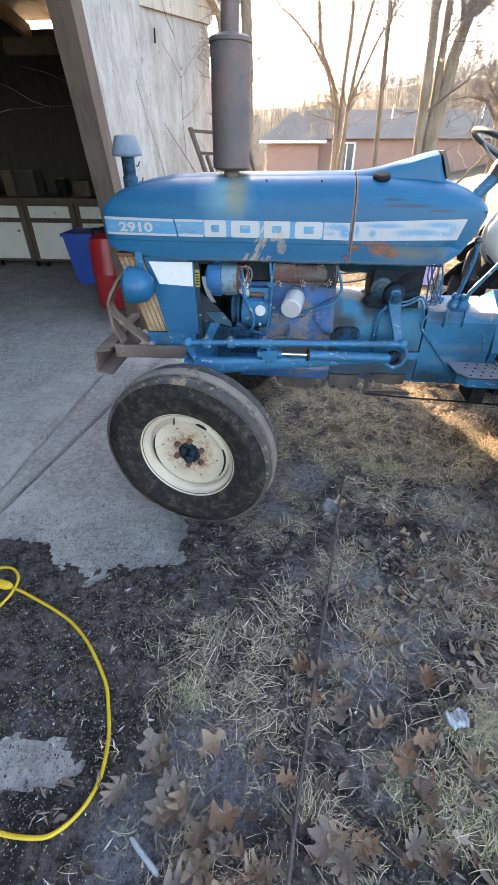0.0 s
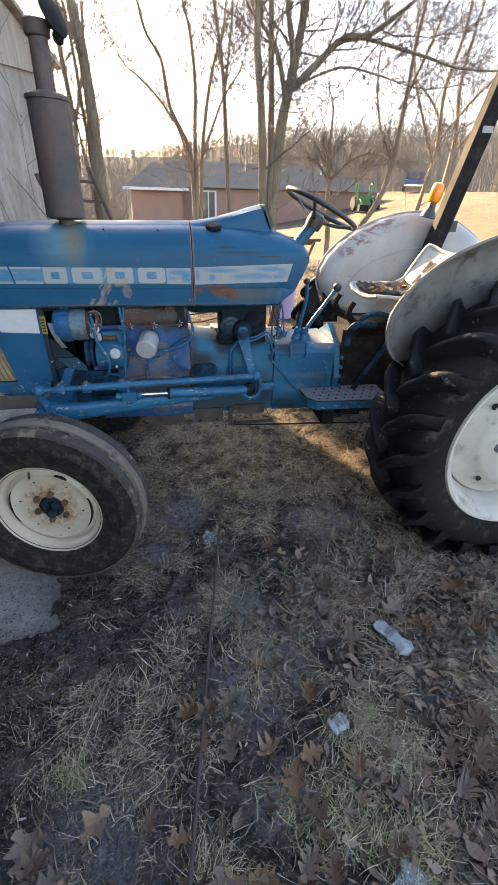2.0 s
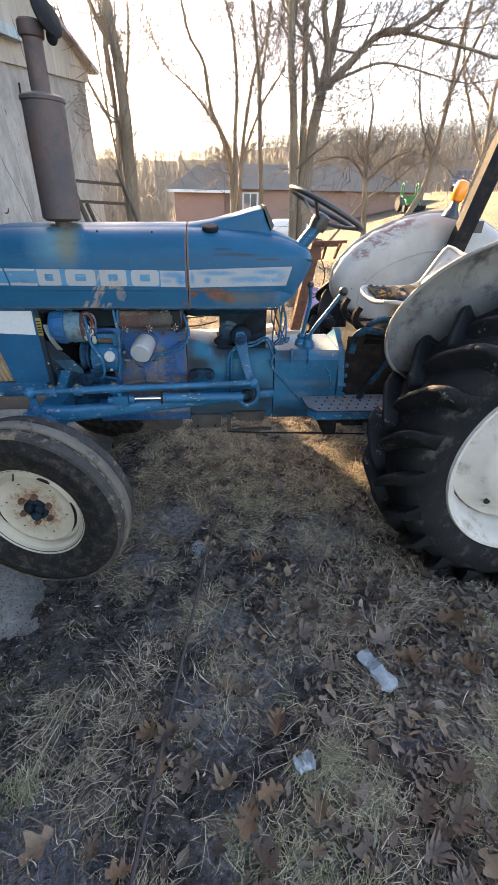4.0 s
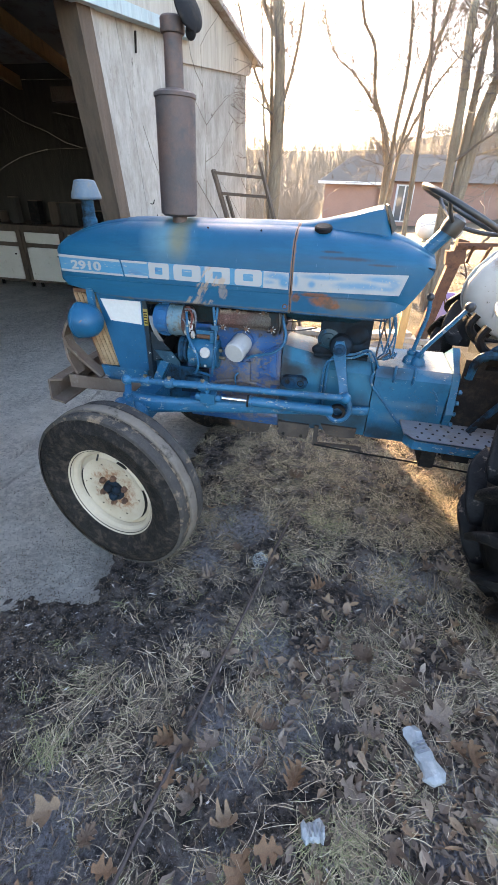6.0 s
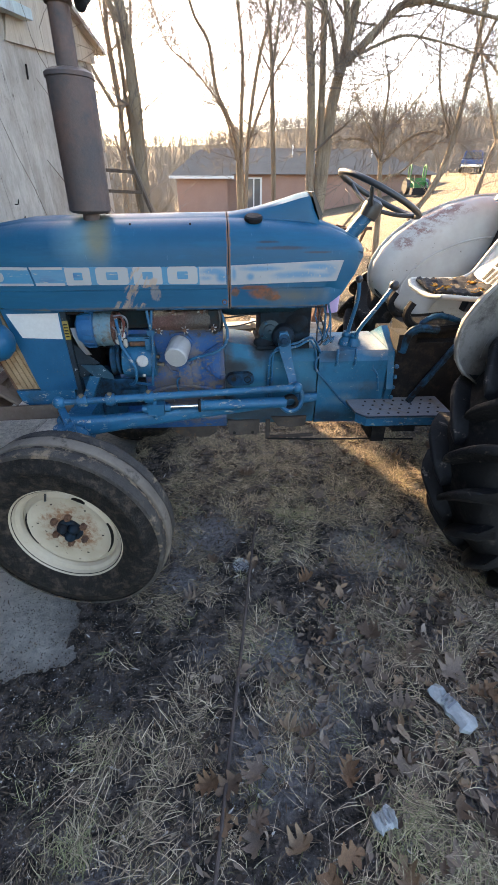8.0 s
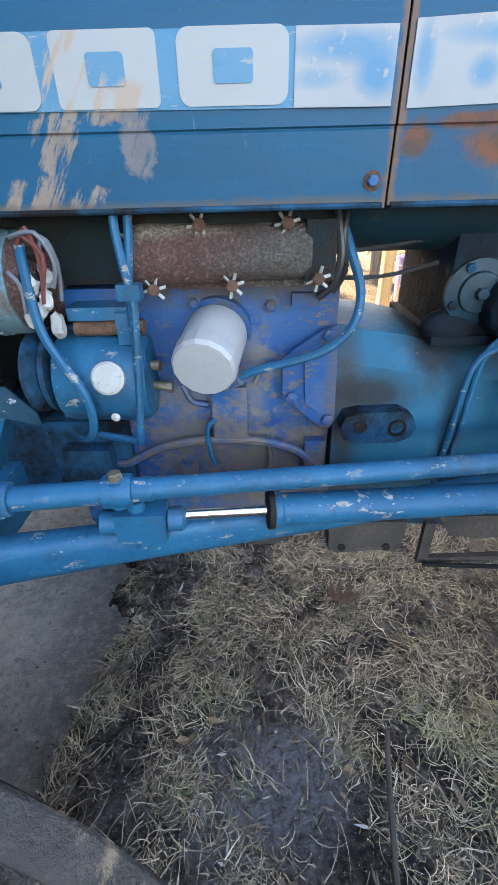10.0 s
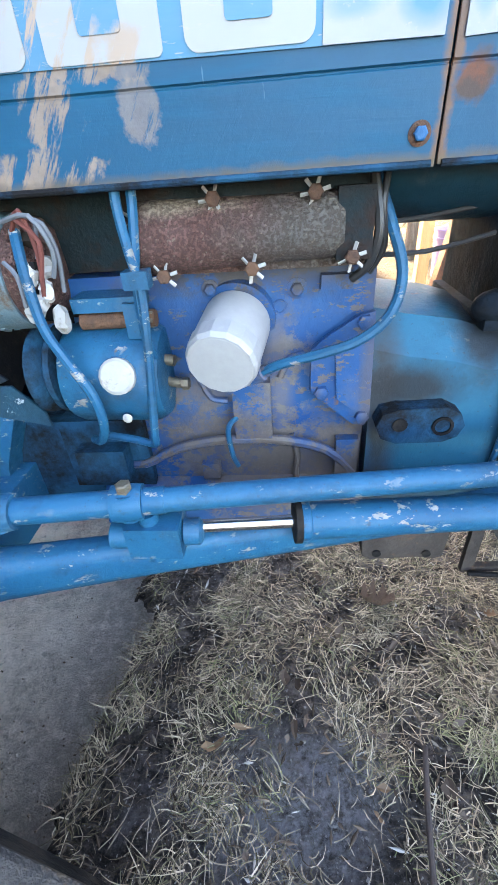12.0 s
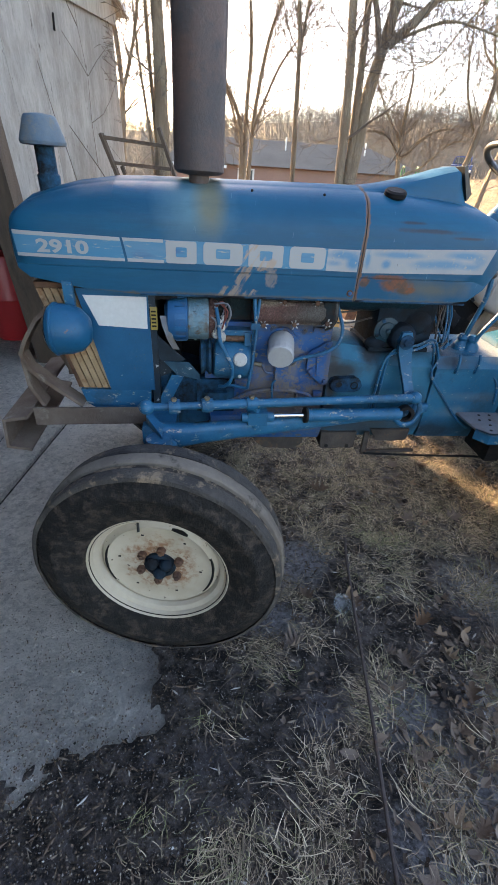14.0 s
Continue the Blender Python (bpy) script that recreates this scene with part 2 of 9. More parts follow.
M_HOOD = hood_paint()
M_BLUE = chipped_blue("machine_blue", (0.004, 0.074, 0.155), (0.009, 0.104, 0.198), (0.02, 0.035, 0.045))
M_PANEL = chipped_blue("smooth_blue_panel", (0.002, 0.063, 0.138), (0.004, 0.082, 0.168), (0.010, 0.04, 0.065), 0.60, flake=0.67, dusty=0.12)
# the black spots mix real grease with shade painted onto the castings
OIL_AND_SHADE, BROWN_OIL, GREY_DUST = (0.014, 0.016, 0.019), (0.042, 0.031, 0.026), (0.20, 0.19, 0.185)
M_BELL = chipped_blue("bell_housing_blue", (0.005, 0.086, 0.150), (0.009, 0.112, 0.188), (0.02, 0.04, 0.055), 0.56, flake=0.66, stains=(
    (BROWN_OIL, (0.205, 1.97, 0.74), (0.022, 0.3, 0.17), 0.8), (OIL_AND_SHADE, (0.25, 1.96, 0.785), (0.055, 0.3, 0.028), 0.9), (OIL_AND_SHADE, (0.345, 1.97, 0.865), (0.035, 0.3, 0.065), 0.9),
    (OIL_AND_SHADE, (0.44, 1.97, 0.87), (0.11, 0.3, 0.035), 0.9), (BROWN_OIL, (0.33, 1.97, 0.56), (0.25, 0.3, 0.06), 0.7), (OIL_AND_SHADE, (0.385, 1.97, 0.72), (0.02, 0.3, 0.10), 0.6),
    (OIL_AND_SHADE, (0.56, 1.97, 0.62), (0.05, 0.3, 0.07), 0.7)))
M_GEAR = chipped_blue("gearbox_blue", (0.005, 0.083, 0.162), (0.009, 0.11, 0.20), (0.02, 0.04, 0.055), 0.52, flake=0.64, stains=(
    (GREY_DUST, (0.80, 1.96, 0.69), (0.13, 0.3, 0.016), 0.22), (GREY_DUST, (0.72, 1.96, 0.62), (0.06, 0.3, 0.02), 0.25), (OIL_AND_SHADE, (0.66, 1.96, 0.83), (0.07, 0.3, 0.025), 0.8), (OIL_AND_SHADE, (0.68, 1.97, 0.53), (0.12, 0.3, 0.05), 0.8),
    (GREY_DUST, (0.86, 2.0, 0.85), (0.06, 0.3, 0.02), 0.7), (OIL_AND_SHADE, (0.84, 1.97, 0.60), (0.05, 0.3, 0.09), 0.5)))
# teal darkened well below the paint, holding the shade under the hood
M_BELLY = chipped_blue("shade_dark_teal", (0.005, 0.024, 0.036), (0.008, 0.038, 0.058), (0.008, 0.009, 0.010), 0.45, flake=0.72)
# M_BLACKGREASE, M_SPLASH, M_HEAD, M_GREASE: grime colours deepened to stand in for recess shade
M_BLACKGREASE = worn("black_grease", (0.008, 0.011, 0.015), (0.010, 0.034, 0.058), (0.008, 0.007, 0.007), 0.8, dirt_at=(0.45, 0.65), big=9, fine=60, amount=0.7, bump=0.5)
M_SPLASH = worn("shaded_splashed_sheet", (0.006, 0.013, 0.02), (0.008, 0.024, 0.04), (0.30, 0.31, 0.31), 0.5, dirt_at=(0.61, 0.64), big=22, fine=110, amount=0.9, bump=0.3)
M_FAN = worn("flecked_fan_blue", (0.007, 0.035, 0.06), (0.012, 0.06, 0.095), (0.30, 0.33, 0.34), 0.5, dirt_at=(0.60, 0.63), big=24, fine=110, amount=0.9, bump=0.3)
M_HEAD = worn("grimy_shaded_head", (0.012, 0.016, 0.017), (0.011, 0.026, 0.032), (0.026, 0.016, 0.013), 0.75, dirt_at=(0.45, 0.62), big=9, fine=70, amount=0.9, bump=0.6)
M_OLDBLUE = worn("old_machine_blue", BLUE, BLUE2, (0.075, 0.078, 0.08), 0.5, dirt_at=(0.52, 0.74), big=9, fine=80, amount=0.8, bump=0.4)
M_GREASE = worn("greasy_blue", (0.006, 0.05, 0.105), (0.014, 0.085, 0.15), (0.010, 0.010, 0.011), 0.6, dirt_at=(0.40, 0.60), big=7, fine=60, amount=0.8, bump=0.5)
M_ROYAL = chipped_blue("engine_royal_blue", (0.007, 0.056, 0.17), (0.011, 0.082, 0.22), (0.045, 0.037, 0.042), 0.54, (
    ((0.12, 0.095, 0.08), (0.10, 1.98, 0.625), (0.13, 0.3, 0.055), 0.85), ((0.13, 0.105, 0.09), (-0.05, 1.98, 0.70), (0.07, 0.3, 0.04), 0.7), ((0.15, 0.13, 0.12), (0.06, 1.98, 0.78), (0.016, 0.3, 0.07), 0.6),
    ((0.11, 0.09, 0.08), (-0.06, 1.98, 0.78), (0.03, 0.3, 0.02), 0.6), ((0.05, 0.045, 0.045), (0.10, 1.98, 0.945), (0.10, 0.3, 0.014), 0.7), ((0.10, 0.08, 0.07), (0.185, 1.98, 0.75), (0.012, 0.3, 0.2), 0.6), ((0.12, 0.10, 0.09), (0.03, 1.98, 0.84), (0.05, 0.3, 0.012), 0.5)), 0.565, 0.08, ((0.165, 0.13, 0.105), (0.095, 0.072, 0.06)), (((0.19, 0.15, 0.12), (0.08, 1.98, 0.64), (0.17, 0.4, 0.11)), ((0.17, 0.14, 0.12), (-0.10, 1.98, 0.70), (0.12, 0.4, 0.09)), ((0.20, 0.17, 0.15), (0.07, 1.98, 0.80), (0.035, 0.4, 0.09)), ((0.07, 0.06, 0.06), (0.05, 1.98, 0.94), (0.16, 0.4, 0.02))))
M_DARK = worn("oily_black", (0.007, 0.007, 0.008), (0.016, 0.015, 0.015), (0.032, 0.026, 0.021), 0.7, big=12)
M_RUSTY = worn("rusty_steel", (0.10, 0.055, 0.04), (0.16, 0.085, 0.05), (0.05, 0.035, 0.03), 0.8, big=14, fine=110, amount=0.9, bump=0.6)

M_ROD = worn("dull_brown_steel", (0.052, 0.042, 0.040), (0.085, 0.066, 0.06), (0.10, 0.058, 0.04), 0.7, big=10, fine=120, amount=0.9, dirt_at=(0.56, 0.7), bump=0.5)

def manifold_iron():
    k = Nodes("manifold_rust")
    v = k.coords()
    a, f = k.noise(v, 18.0, 8, 0.75, 0.35, 0.65), k.noise(v, 230.0, 3, 0.7, 0.44, 0.56)
    c = k.mix(a, (0.20, 0.105, 0.09), (0.115, 0.052, 0.042))
    c = k.mix(k.math("MULTIPLY", k.spot((0.12, 1.95, 1.0), (0.09, 0.2, 0.06), wobble=0.5, scale=22, edge=0.6), 0.6), c, (0.105, 0.14, 0.125))
    c = k.mix(k.math("MULTIPLY", k.spot((-0.055, 1.95, 1.033), (0.055, 0.2, 0.012), wobble=0.7, scale=26, edge=0.4), 0.75), c, (0.42, 0.34, 0.25))
    c = k.mix(k.math("MULTIPLY", f, 0.6), c, (0.05, 0.03, 0.026))
    c = k.mix(k.math("MULTIPLY", k.noise(v, 150, 5, 0.7, 0.58, 0.66), 0.4), c, (0.33, 0.27, 0.20))
    return k.finish(c, 0.85, 0.0, k.math("SUBTRACT", a, f), 0.9, 0.003, 0.3)


M_MANIFOLD = manifold_iron()
M_IRON = worn("bare_rusty_iron", (0.17, 0.13, 0.105), (0.11, 0.075, 0.058), (0.23, 0.20, 0.17), 0.75, big=12, fine=110, amount=0.9, dirt_at=(0.58, 0.70), bump=0.6)
M_MUFFLER = worn("muffler_brown", (0.070, 0.056, 0.055), (0.125, 0.075, 0.060), (0.060, 0.058, 0.062), 0.55, big=6, fine=90, amount=0.95, dirt_at=(0.48, 0.66), bump=0.3)
M_SHOULDER = worn("dusty_shoulder_rubber", (0.042, 0.039, 0.038), (0.085, 0.075, 0.066), (0.20, 0.15, 0.105), 0.75, big=9, fine=70, amount=0.95, dirt_at=(0.55, 0.64), bump=0.8, dist=0.006)
M_TREAD = worn("dusty_tread_rubber", (0.125, 0.105, 0.088), (0.165, 0.14, 0.117), (0.05, 0.044, 0.039), 0.85, big=11, fine=70, amount=0.9, dirt_at=(0.56, 0.68), bump=0.5)
M_RUBBER = worn("front_tyre_rubber", (0.009, 0.0085, 0.0086), (0.022, 0.020, 0.019), (0.062, 0.048, 0.038), 0.75, big=17, fine=80, amount=0.9, dirt_at=(0.49, 0.68), bump=0.8)
M_RUBBER2 = worn("rear_tyre_rubber", (0.006, 0.006, 0.0065), (0.013, 0.013, 0.013), (0.085, 0.072, 0.060), 0.75, big=6, fine=60, amount=0.8, dirt_at=(0.54, 0.76), bump=0.4)
M_GROOVE = worn("muddy_groove_rubber", (0.035, 0.031, 0.028), (0.075, 0.062, 0.052), (0.22, 0.165, 0.115), 0.85, big=13, fine=60, amount=0.9, dirt_at=(0.48, 0.56), bump=0.9, dist=0.008)
M_LUG = worn("worn_lug_rubber", (0.007, 0.0072, 0.008), (0.016, 0.016, 0.017), (0.15, 0.13, 0.11), 0.62, big=11, fine=60, amount=0.9, dirt_at=(0.60, 0.68), bump=0.5)
M_RIM = worn("cream_rim_paint", (0.42, 0.36, 0.28), (0.33, 0.28, 0.21), (0.22, 0.13, 0.07), 0.55, big=9, fine=60, dirt_at=(0.64, 0.72), bump=0.15)
M_RIMW = worn("white_rim_paint", (0.52, 0.475, 0.42), (0.39, 0.35, 0.30), (0.22, 0.18, 0.14), 0.5, big=5, fine=50, amount=0.9, dirt_at=(0.52, 0.68), bump=0.12)
def fender_paint():
    k = Nodes("fender_white")
    v = k.coords(shift=False)
    c = k.mix(k.noise(v, 5.0), (0.40, 0.378, 0.345), (0.31, 0.29, 0.262))
    c = k.mix(k.math("MULTIPLY", k.noise(v, 2.2, 6, 0.6, 0.5, 0.7), 0.35), c, (0.22, 0.20, 0.18))
    scuff = k.noise(k.coords((1, 1, 2), False), 22.0, 8, 0.75, 0.46, 0.54)
    for p, s in (((1.17, 2.70, 1.20), (0.045, 0.2, 0.03)), ((1.25, 2.70, 1.26), (0.07, 0.2, 0.03)), ((1.33, 2.70, 1.315), (0.08, 0.2, 0.028)), ((1.42, 2.72, 1.36), (0.09, 0.2, 0.024))):
        m = k.math("MULTIPLY", k.spot(p, s, wobble=0.5, scale=16, edge=0.5), scuff)
        c = k.mix(k.math("MULTIPLY", m, 0.8), c, (0.165, 0.07, 0.058))
    chips = k.noise(v, 42.0, 4, 0.6, 0.69, 0.71)
    c = k.mix(chips, c, (0.08, 0.05, 0.04))
    return k.finish(c, 0.45, 0.0, k.noise(v, 60.0), 0.06, 0.002, 0.3)


M_FENDER = fender_paint()
M_WHITE = worn("white_paint", (0.52, 0.52, 0.51), (0.45, 0.45, 0.44), None, 0.5, big=10, fine=80, bump=0.05)
M_CHROME = worn("bright_steel", (0.75, 0.75, 0.76), (0.6, 0.6, 0.62), None, 0.22, 1.0, big=20, bump=0.03)
M_ALU = worn("alternator_metal", (0.13, 0.19, 0.21), (0.045, 0.15, 0.22), (0.09, 0.065, 0.045), 0.55, 0.15, big=18, fine=120, amount=0.9, dirt_at=(0.52, 0.66), bump=0.5)
M_BRASS = worn("weathered_bolt", (0.15, 0.125, 0.09), (0.30, 0.26, 0.19), (0.08, 0.05, 0.03), 0.5, 0.6, big=60)
M_FILTER = worn("filter_white", (0.35, 0.347, 0.345), (0.30, 0.297, 0.295), (0.36, 0.34, 0.31), 0.42, big=14, fine=90, dirt_at=(0.66, 0.8), bump=0.05)
M_SLAT = worn("tan_grille", (0.33, 0.23, 0.14), (0.20, 0.125, 0.07), (0.16, 0.08, 0.04), 0.75, big=10, fine=80, amount=0.9, bump=0.3)
M_BLACK = worn("black_plastic", (0.02, 0.02, 0.021), (0.035, 0.035, 0.035), None, 0.42, big=20, bump=0.1)
M_POST = worn("post_black_steel", (0.010, 0.010, 0.011), (0.018, 0.016, 0.015), (0.04, 0.03, 0.025), 0.8, big=8)
M_AMBER = worn("amber_lens", (0.85, 0.24, 0.02), (0.9, 0.35, 0.03), None, 0.25, big=30, bump=0.05)
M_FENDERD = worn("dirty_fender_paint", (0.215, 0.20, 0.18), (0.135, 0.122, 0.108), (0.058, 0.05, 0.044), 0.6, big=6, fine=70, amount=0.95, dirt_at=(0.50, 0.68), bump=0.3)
M_SEAT = worn("seat_pan_grey", (0.46, 0.44, 0.39), (0.36, 0.335, 0.29), (0.10, 0.08, 0.06), 0.35, big=8, dirt_at=(0.60, 0.70), bump=0.15)
M_FOAM = worn("orange_foam", (0.42, 0.19, 0.03), (0.34, 0.16, 0.04), (0.12, 0.07, 0.03), 0.9, big=40, bump=0.6)
M_TORN = worn("torn_black_vinyl", (0.02, 0.02, 0.021), (0.045, 0.042, 0.04), (0.42, 0.25, 0.07), 0.75, big=12, dirt_at=(0.60, 0.64), stretch=(1, 3, 1))
M_CAPW = worn("grubby_white", (0.40, 0.39, 0.37), (0.30, 0.285, 0.265), (0.16, 0.125, 0.10), 0.6, big=25, fine=120, dirt_at=(0.55, 0.7), bump=0.2)
M_SUMP = worn("muddy_casting", (0.072, 0.060, 0.053), (0.035, 0.030, 0.028), (0.12, 0.07, 0.045), 0.85, big=14, fine=70, amount=0.9, dirt_at=(0.56, 0.68), bump=0.6)
M_STEP = worn("step_plate_grey", (0.155, 0.165, 0.18), (0.10, 0.12, 0.155), (0.14, 0.12, 0.10), 0.6, big=8, bump=0.3)
M_LTBLUE = decal("light_blue_band", (0.018, 0.155, 0.27), 0.66, (0.008, 0.085, 0.20))
M_DECAL = decal("white_decal", wear=0.72)
M_WORN = rubbed_stripe()


def concrete():
    k = Nodes("concrete")
    v = k.coords()
    a, b = k.noise(v, 1.6, 8, 0.65, 0.35, 0.65), k.noise(v, 19.0, 9, 0.78, 0.44, 0.58)
    f = k.noise(v, 150.0, 3, 0.7, 0.3, 0.7)
    c = k.mix(a, (0.80, 0.735, 0.665), (0.68, 0.62, 0.555))
    c = k.mix(k.math("MULTIPLY", b, 0.32), c, (0.46, 0.43, 0.40))
    chalk = k.noise(v, 5.5, 10, 0.85, 0.49, 0.56)
    c = k.mix(k.math("MULTIPLY", chalk, 0.85), c, (0.80, 0.745, 0.68))
    crumble = k.math("MULTIPLY", k.noise(v, 34.0, 9, 0.82, 0.46, 0.56), k.noise(v, 3.2, 5, 0.6, 0.35, 0.55))
    c = k.mix(k.math("MULTIPLY", crumble, 0.5), c, k.mix(f, (0.30, 0.285, 0.27), (0.20, 0.19, 0.185)))
    pock = k.noise(v, 55.0, 4, 0.6, 0.58, 0.68)
    c = k.mix(k.math("MULTIPLY", pock, 0.5), c, (0.16, 0.15, 0.14))
    c = k.mix(k.math("MULTIPLY", f, 0.14), c, (0.24, 0.23, 0.22))
    muck = k.noise(v, 2.3, 9, 0.78, 0.60, 0.70)
    c = k.mix(k.math("MULTIPLY", muck, 0.45), c, (0.30, 0.275, 0.25))
    edge = k.math("MULTIPLY", k.spot((-0.40, 1.9, 0.0), (0.12, 0.9, 1.0), wobble=0.4, scale=6, edge=0.5), k.noise(v, 30.0, 8, 0.8, 0.36, 0.54))
    c = k.mix(k.math("MULTIPLY", edge, 0.8), c, k.mix(f, (0.40, 0.365, 0.335), (0.25, 0.228, 0.21)))
    tracks = k.noise(k.coords((0.5, 4, 1)), 4.0, 6, 0.7, 0.60, 0.72)
    c = k.mix(k.math("MULTIPLY", tracks, 0.22), c, (0.26, 0.25, 0.235))
    return k.finish(c, 0.9, 0.0, k.math("SUBTRACT", k.math("ADD", f, k.math("MULTIPLY", b, 2.0)), k.math("ADD", pock, crumble)), 1.0, 0.016, 0.15)


# bare ash-grey places in the yard: x, y, radius
ASH = ((0.08, 1.73, 0.15), (-0.02, 1.46, 0.09), (0.28, 0.77, 0.13), (0.42, 0.88, 0.12), (1.02, 0.74, 0.17), (-0.17, 0.46, 0.16), (0.80, 1.52, 0.15), (0.36, 1.10, 0.10), (0.34, 0.48, 0.08), (-0.30, 0.28, 0.14), (0.62, 1.12, 0.10))


def soil():
    k = Nodes("soil")
    v = k.coords()
    a, b = k.noise(v, 1.3, 8, 0.65, 0.38, 0.62), k.noise(v, 17.0, 9, 0.78, 0.38, 0.56)
    f = k.noise(v, 110.0, 5, 0.78, 0.3, 0.7)
    c = k.mix(a, (0.150, 0.130, 0.127), (0.195, 0.166, 0.157))
    c = k.mix(k.math("MULTIPLY", b, 0.93), c, (0.014, 0.012, 0.012))
    straw = k.noise(k.coords((1, 5, 1)), 26.0, 6, 0.75, 0.54, 0.64)
    c = k.mix(k.math("MULTIPLY", straw, 0.35), c, (0.22, 0.165, 0.11))
    ash = k.math("MULTIPLY", k.noise(v, 3.3, 8, 0.72, 0.56, 0.68), k.noise(v, 40.0, 6, 0.8, 0.35, 0.6))
    c = k.mix(k.math("MULTIPLY", ash, 0.8), c, (0.21, 0.20, 0.225))
    crumb = k.noise(v, 55.0, 7, 0.8, 0.38, 0.60)
    for x, y, s in ASH:
        m = k.math("MULTIPLY", k.spot((x, y, 0.0), (s, s * 0.8, 1.0), wobble=0.5, scale=9, edge=0.5), k.math("ADD", 0.06, k.math("MULTIPLY", crumb, 0.75)))
        c = k.mix(m, c, (0.33, 0.325, 0.355))
    grit = k.noise(v, 150.0, 2, 0.5, 0.64, 0.69)
    c = k.mix(k.math("MULTIPLY", grit, 0.8), c, (0.36, 0.345, 0.34))
    # dry turf far off
    tc = k.n("TexCoord")
    sep = k.n("SeparateXYZ")
    k.link(tc.outputs["Object"], sep.inputs[0])
    far = k.n("MapRange", **{"From Min": 3.2, "From Max": 5.0})
    k.link(sep.outputs["Y"], far.inputs["Value"])
    turf = k.mix(k.noise(v, 0.5, 8, 0.7, 0.35, 0.65), (0.185, 0.142, 0.085), (0.12, 0.094, 0.057))
    turf = k.mix(k.math("MULTIPLY", k.noise(v, 0.12, 4, 0.6, 0.45, 0.6), 0.6), turf, (0.092, 0.074, 0.046))
    c = k.mix(k.math("MULTIPLY", far.outputs[0], k.math("ADD", 0.55, k.math("MULTIPLY", a, 0.45))), c, turf)
    return k.finish(c, 0.95, 0.0, k.math("ADD", k.math("MULTIPLY", f, 0.5), b), 1.0, 0.03, 0.2)


def planks(name, light=(0.50, 0.49, 0.46), grey=(0.30, 0.29, 0.27), stain=(0.12, 0.11, 0.10)):
    k = Nodes(name)
    v = k.coords((6, 6, 0.55))
    a, f = k.noise(v, 3.0, 8, 0.7, 0.38, 0.62), k.noise(k.coords((60, 60, 2.0)), 3.0, 6, 0.7, 0.3, 0.7)
    s = k.noise(k.coords((3, 3, 0.8)), 2.5, 8, 0.7, 0.55, 0.72)
    c = k.mix(a, light, grey)
    c = k.mix(k.math("MULTIPLY", f, 0.4), c, grey)
    c = k.mix(k.math("MULTIPLY", s, 0.8), c, stain)
    return k.finish(c, 0.85, 0.0, k.math("ADD", f, a), 0.5, 0.004)


def barn_boards():
    """White paint worn down to grey wood in blotches, with dark runs and knots."""
    k = Nodes("weathered_white_board")
    v = k.coords((1.6, 1.6, 0.8))
    a = k.noise(v, 3.2, 9, 0.75, 0.40, 0.60)
    f = k.noise(k.coords((14, 14, 1.6)), 4.0, 6, 0.7, 0.3, 0.7)
    c = k.mix(a, (0.36, 0.343, 0.318), (0.225, 0.21, 0.19))
    c = k.mix(k.math("MULTIPLY", f, 0.35), c, (0.20, 0.186, 0.168))
    peel = k.noise(k.coords((3, 3, 1.5)), 5.0, 9, 0.8, 0.56, 0.64)
    c = k.mix(k.math("MULTIPLY", peel, 0.55), c, (0.145, 0.13, 0.115))
    runs = k.noise(k.coords((7, 7, 0.5)), 2.6, 7, 0.7, 0.60, 0.72)
    c = k.mix(k.math("MULTIPLY", runs, 0.6), c, (0.115, 0.09, 0.068))
    knots = k.noise(k.coords((1, 1, 0.6)), 16.0, 3, 0.5, 0.70, 0.74)
    c = k.mix(k.math("MULTIPLY", knots, 0.8), c, (0.06, 0.05, 0.042))
    return k.finish(c, 0.85, 0.0, k.math("ADD", f, peel), 0.4, 0.003)


M_CONC, M_SOIL = concrete(), soil()
M_BARN = barn_boards()
M_PLY = planks("grey_plywood", (0.42, 0.38, 0.32), (0.30, 0.27, 0.23))
M_BEAM = planks("old_timber", (0.105, 0.074, 0.052), (0.065, 0.046, 0.034), (0.028, 0.022, 0.018))
M_LUMBER = planks("new_lumber", (0.45, 0.27, 0.12), (0.34, 0.2, 0.09), (0.2, 0.12, 0.06))
# lumber lightened so that the post's colour carries the sun on it
M_PINE = planks("sunlit_pine", (0.72, 0.47, 0.20), (0.60, 0.37, 0.15), (0.4, 0.25, 0.12))
# near-black board colour carries the gloom inside the barn
M_INSIDE = planks("unlit_barn_boards", (0.05, 0.042, 0.035), (0.03, 0.026, 0.022), (0.015, 0.013, 0.012))
M_FASCIA = planks("blue_grey_track_board", (0.36, 0.44, 0.46), (0.28, 0.35, 0.37), (0.2, 0.2, 0.19))
M_TIN = worn("tin_roof", (0.35, 0.34, 0.33), (0.22, 0.17, 0.14), (0.16, 0.08, 0.05), 0.5, 0.5, big=2, fine=20)
M_BARK = worn("bark", (0.25, 0.195, 0.14), (0.16, 0.122, 0.088), (0.31, 0.26, 0.185), 0.95, big=6, fine=40, amount=0.9, bump=0.9, stretch=(1, 1, 0.25), dist=0.02)
M_TWIG = worn("twig_bark", (0.135, 0.112, 0.094), (0.19, 0.158, 0.128), None, 0.9, big=2, fine=20, bump=0.1)
M_WOODS = worn("far_bare_woods", (0.155, 0.145, 0.13), (0.20, 0.185, 0.16), (0.12, 0.115, 0.105), 1.0, big=0.05, fine=0.6, bump=0.0)
M_BRICK = worn("house_brick", (0.24, 0.145, 0.115), (0.30, 0.19, 0.15), None, 0.9, big=0.6, fine=14, bump=0.2)
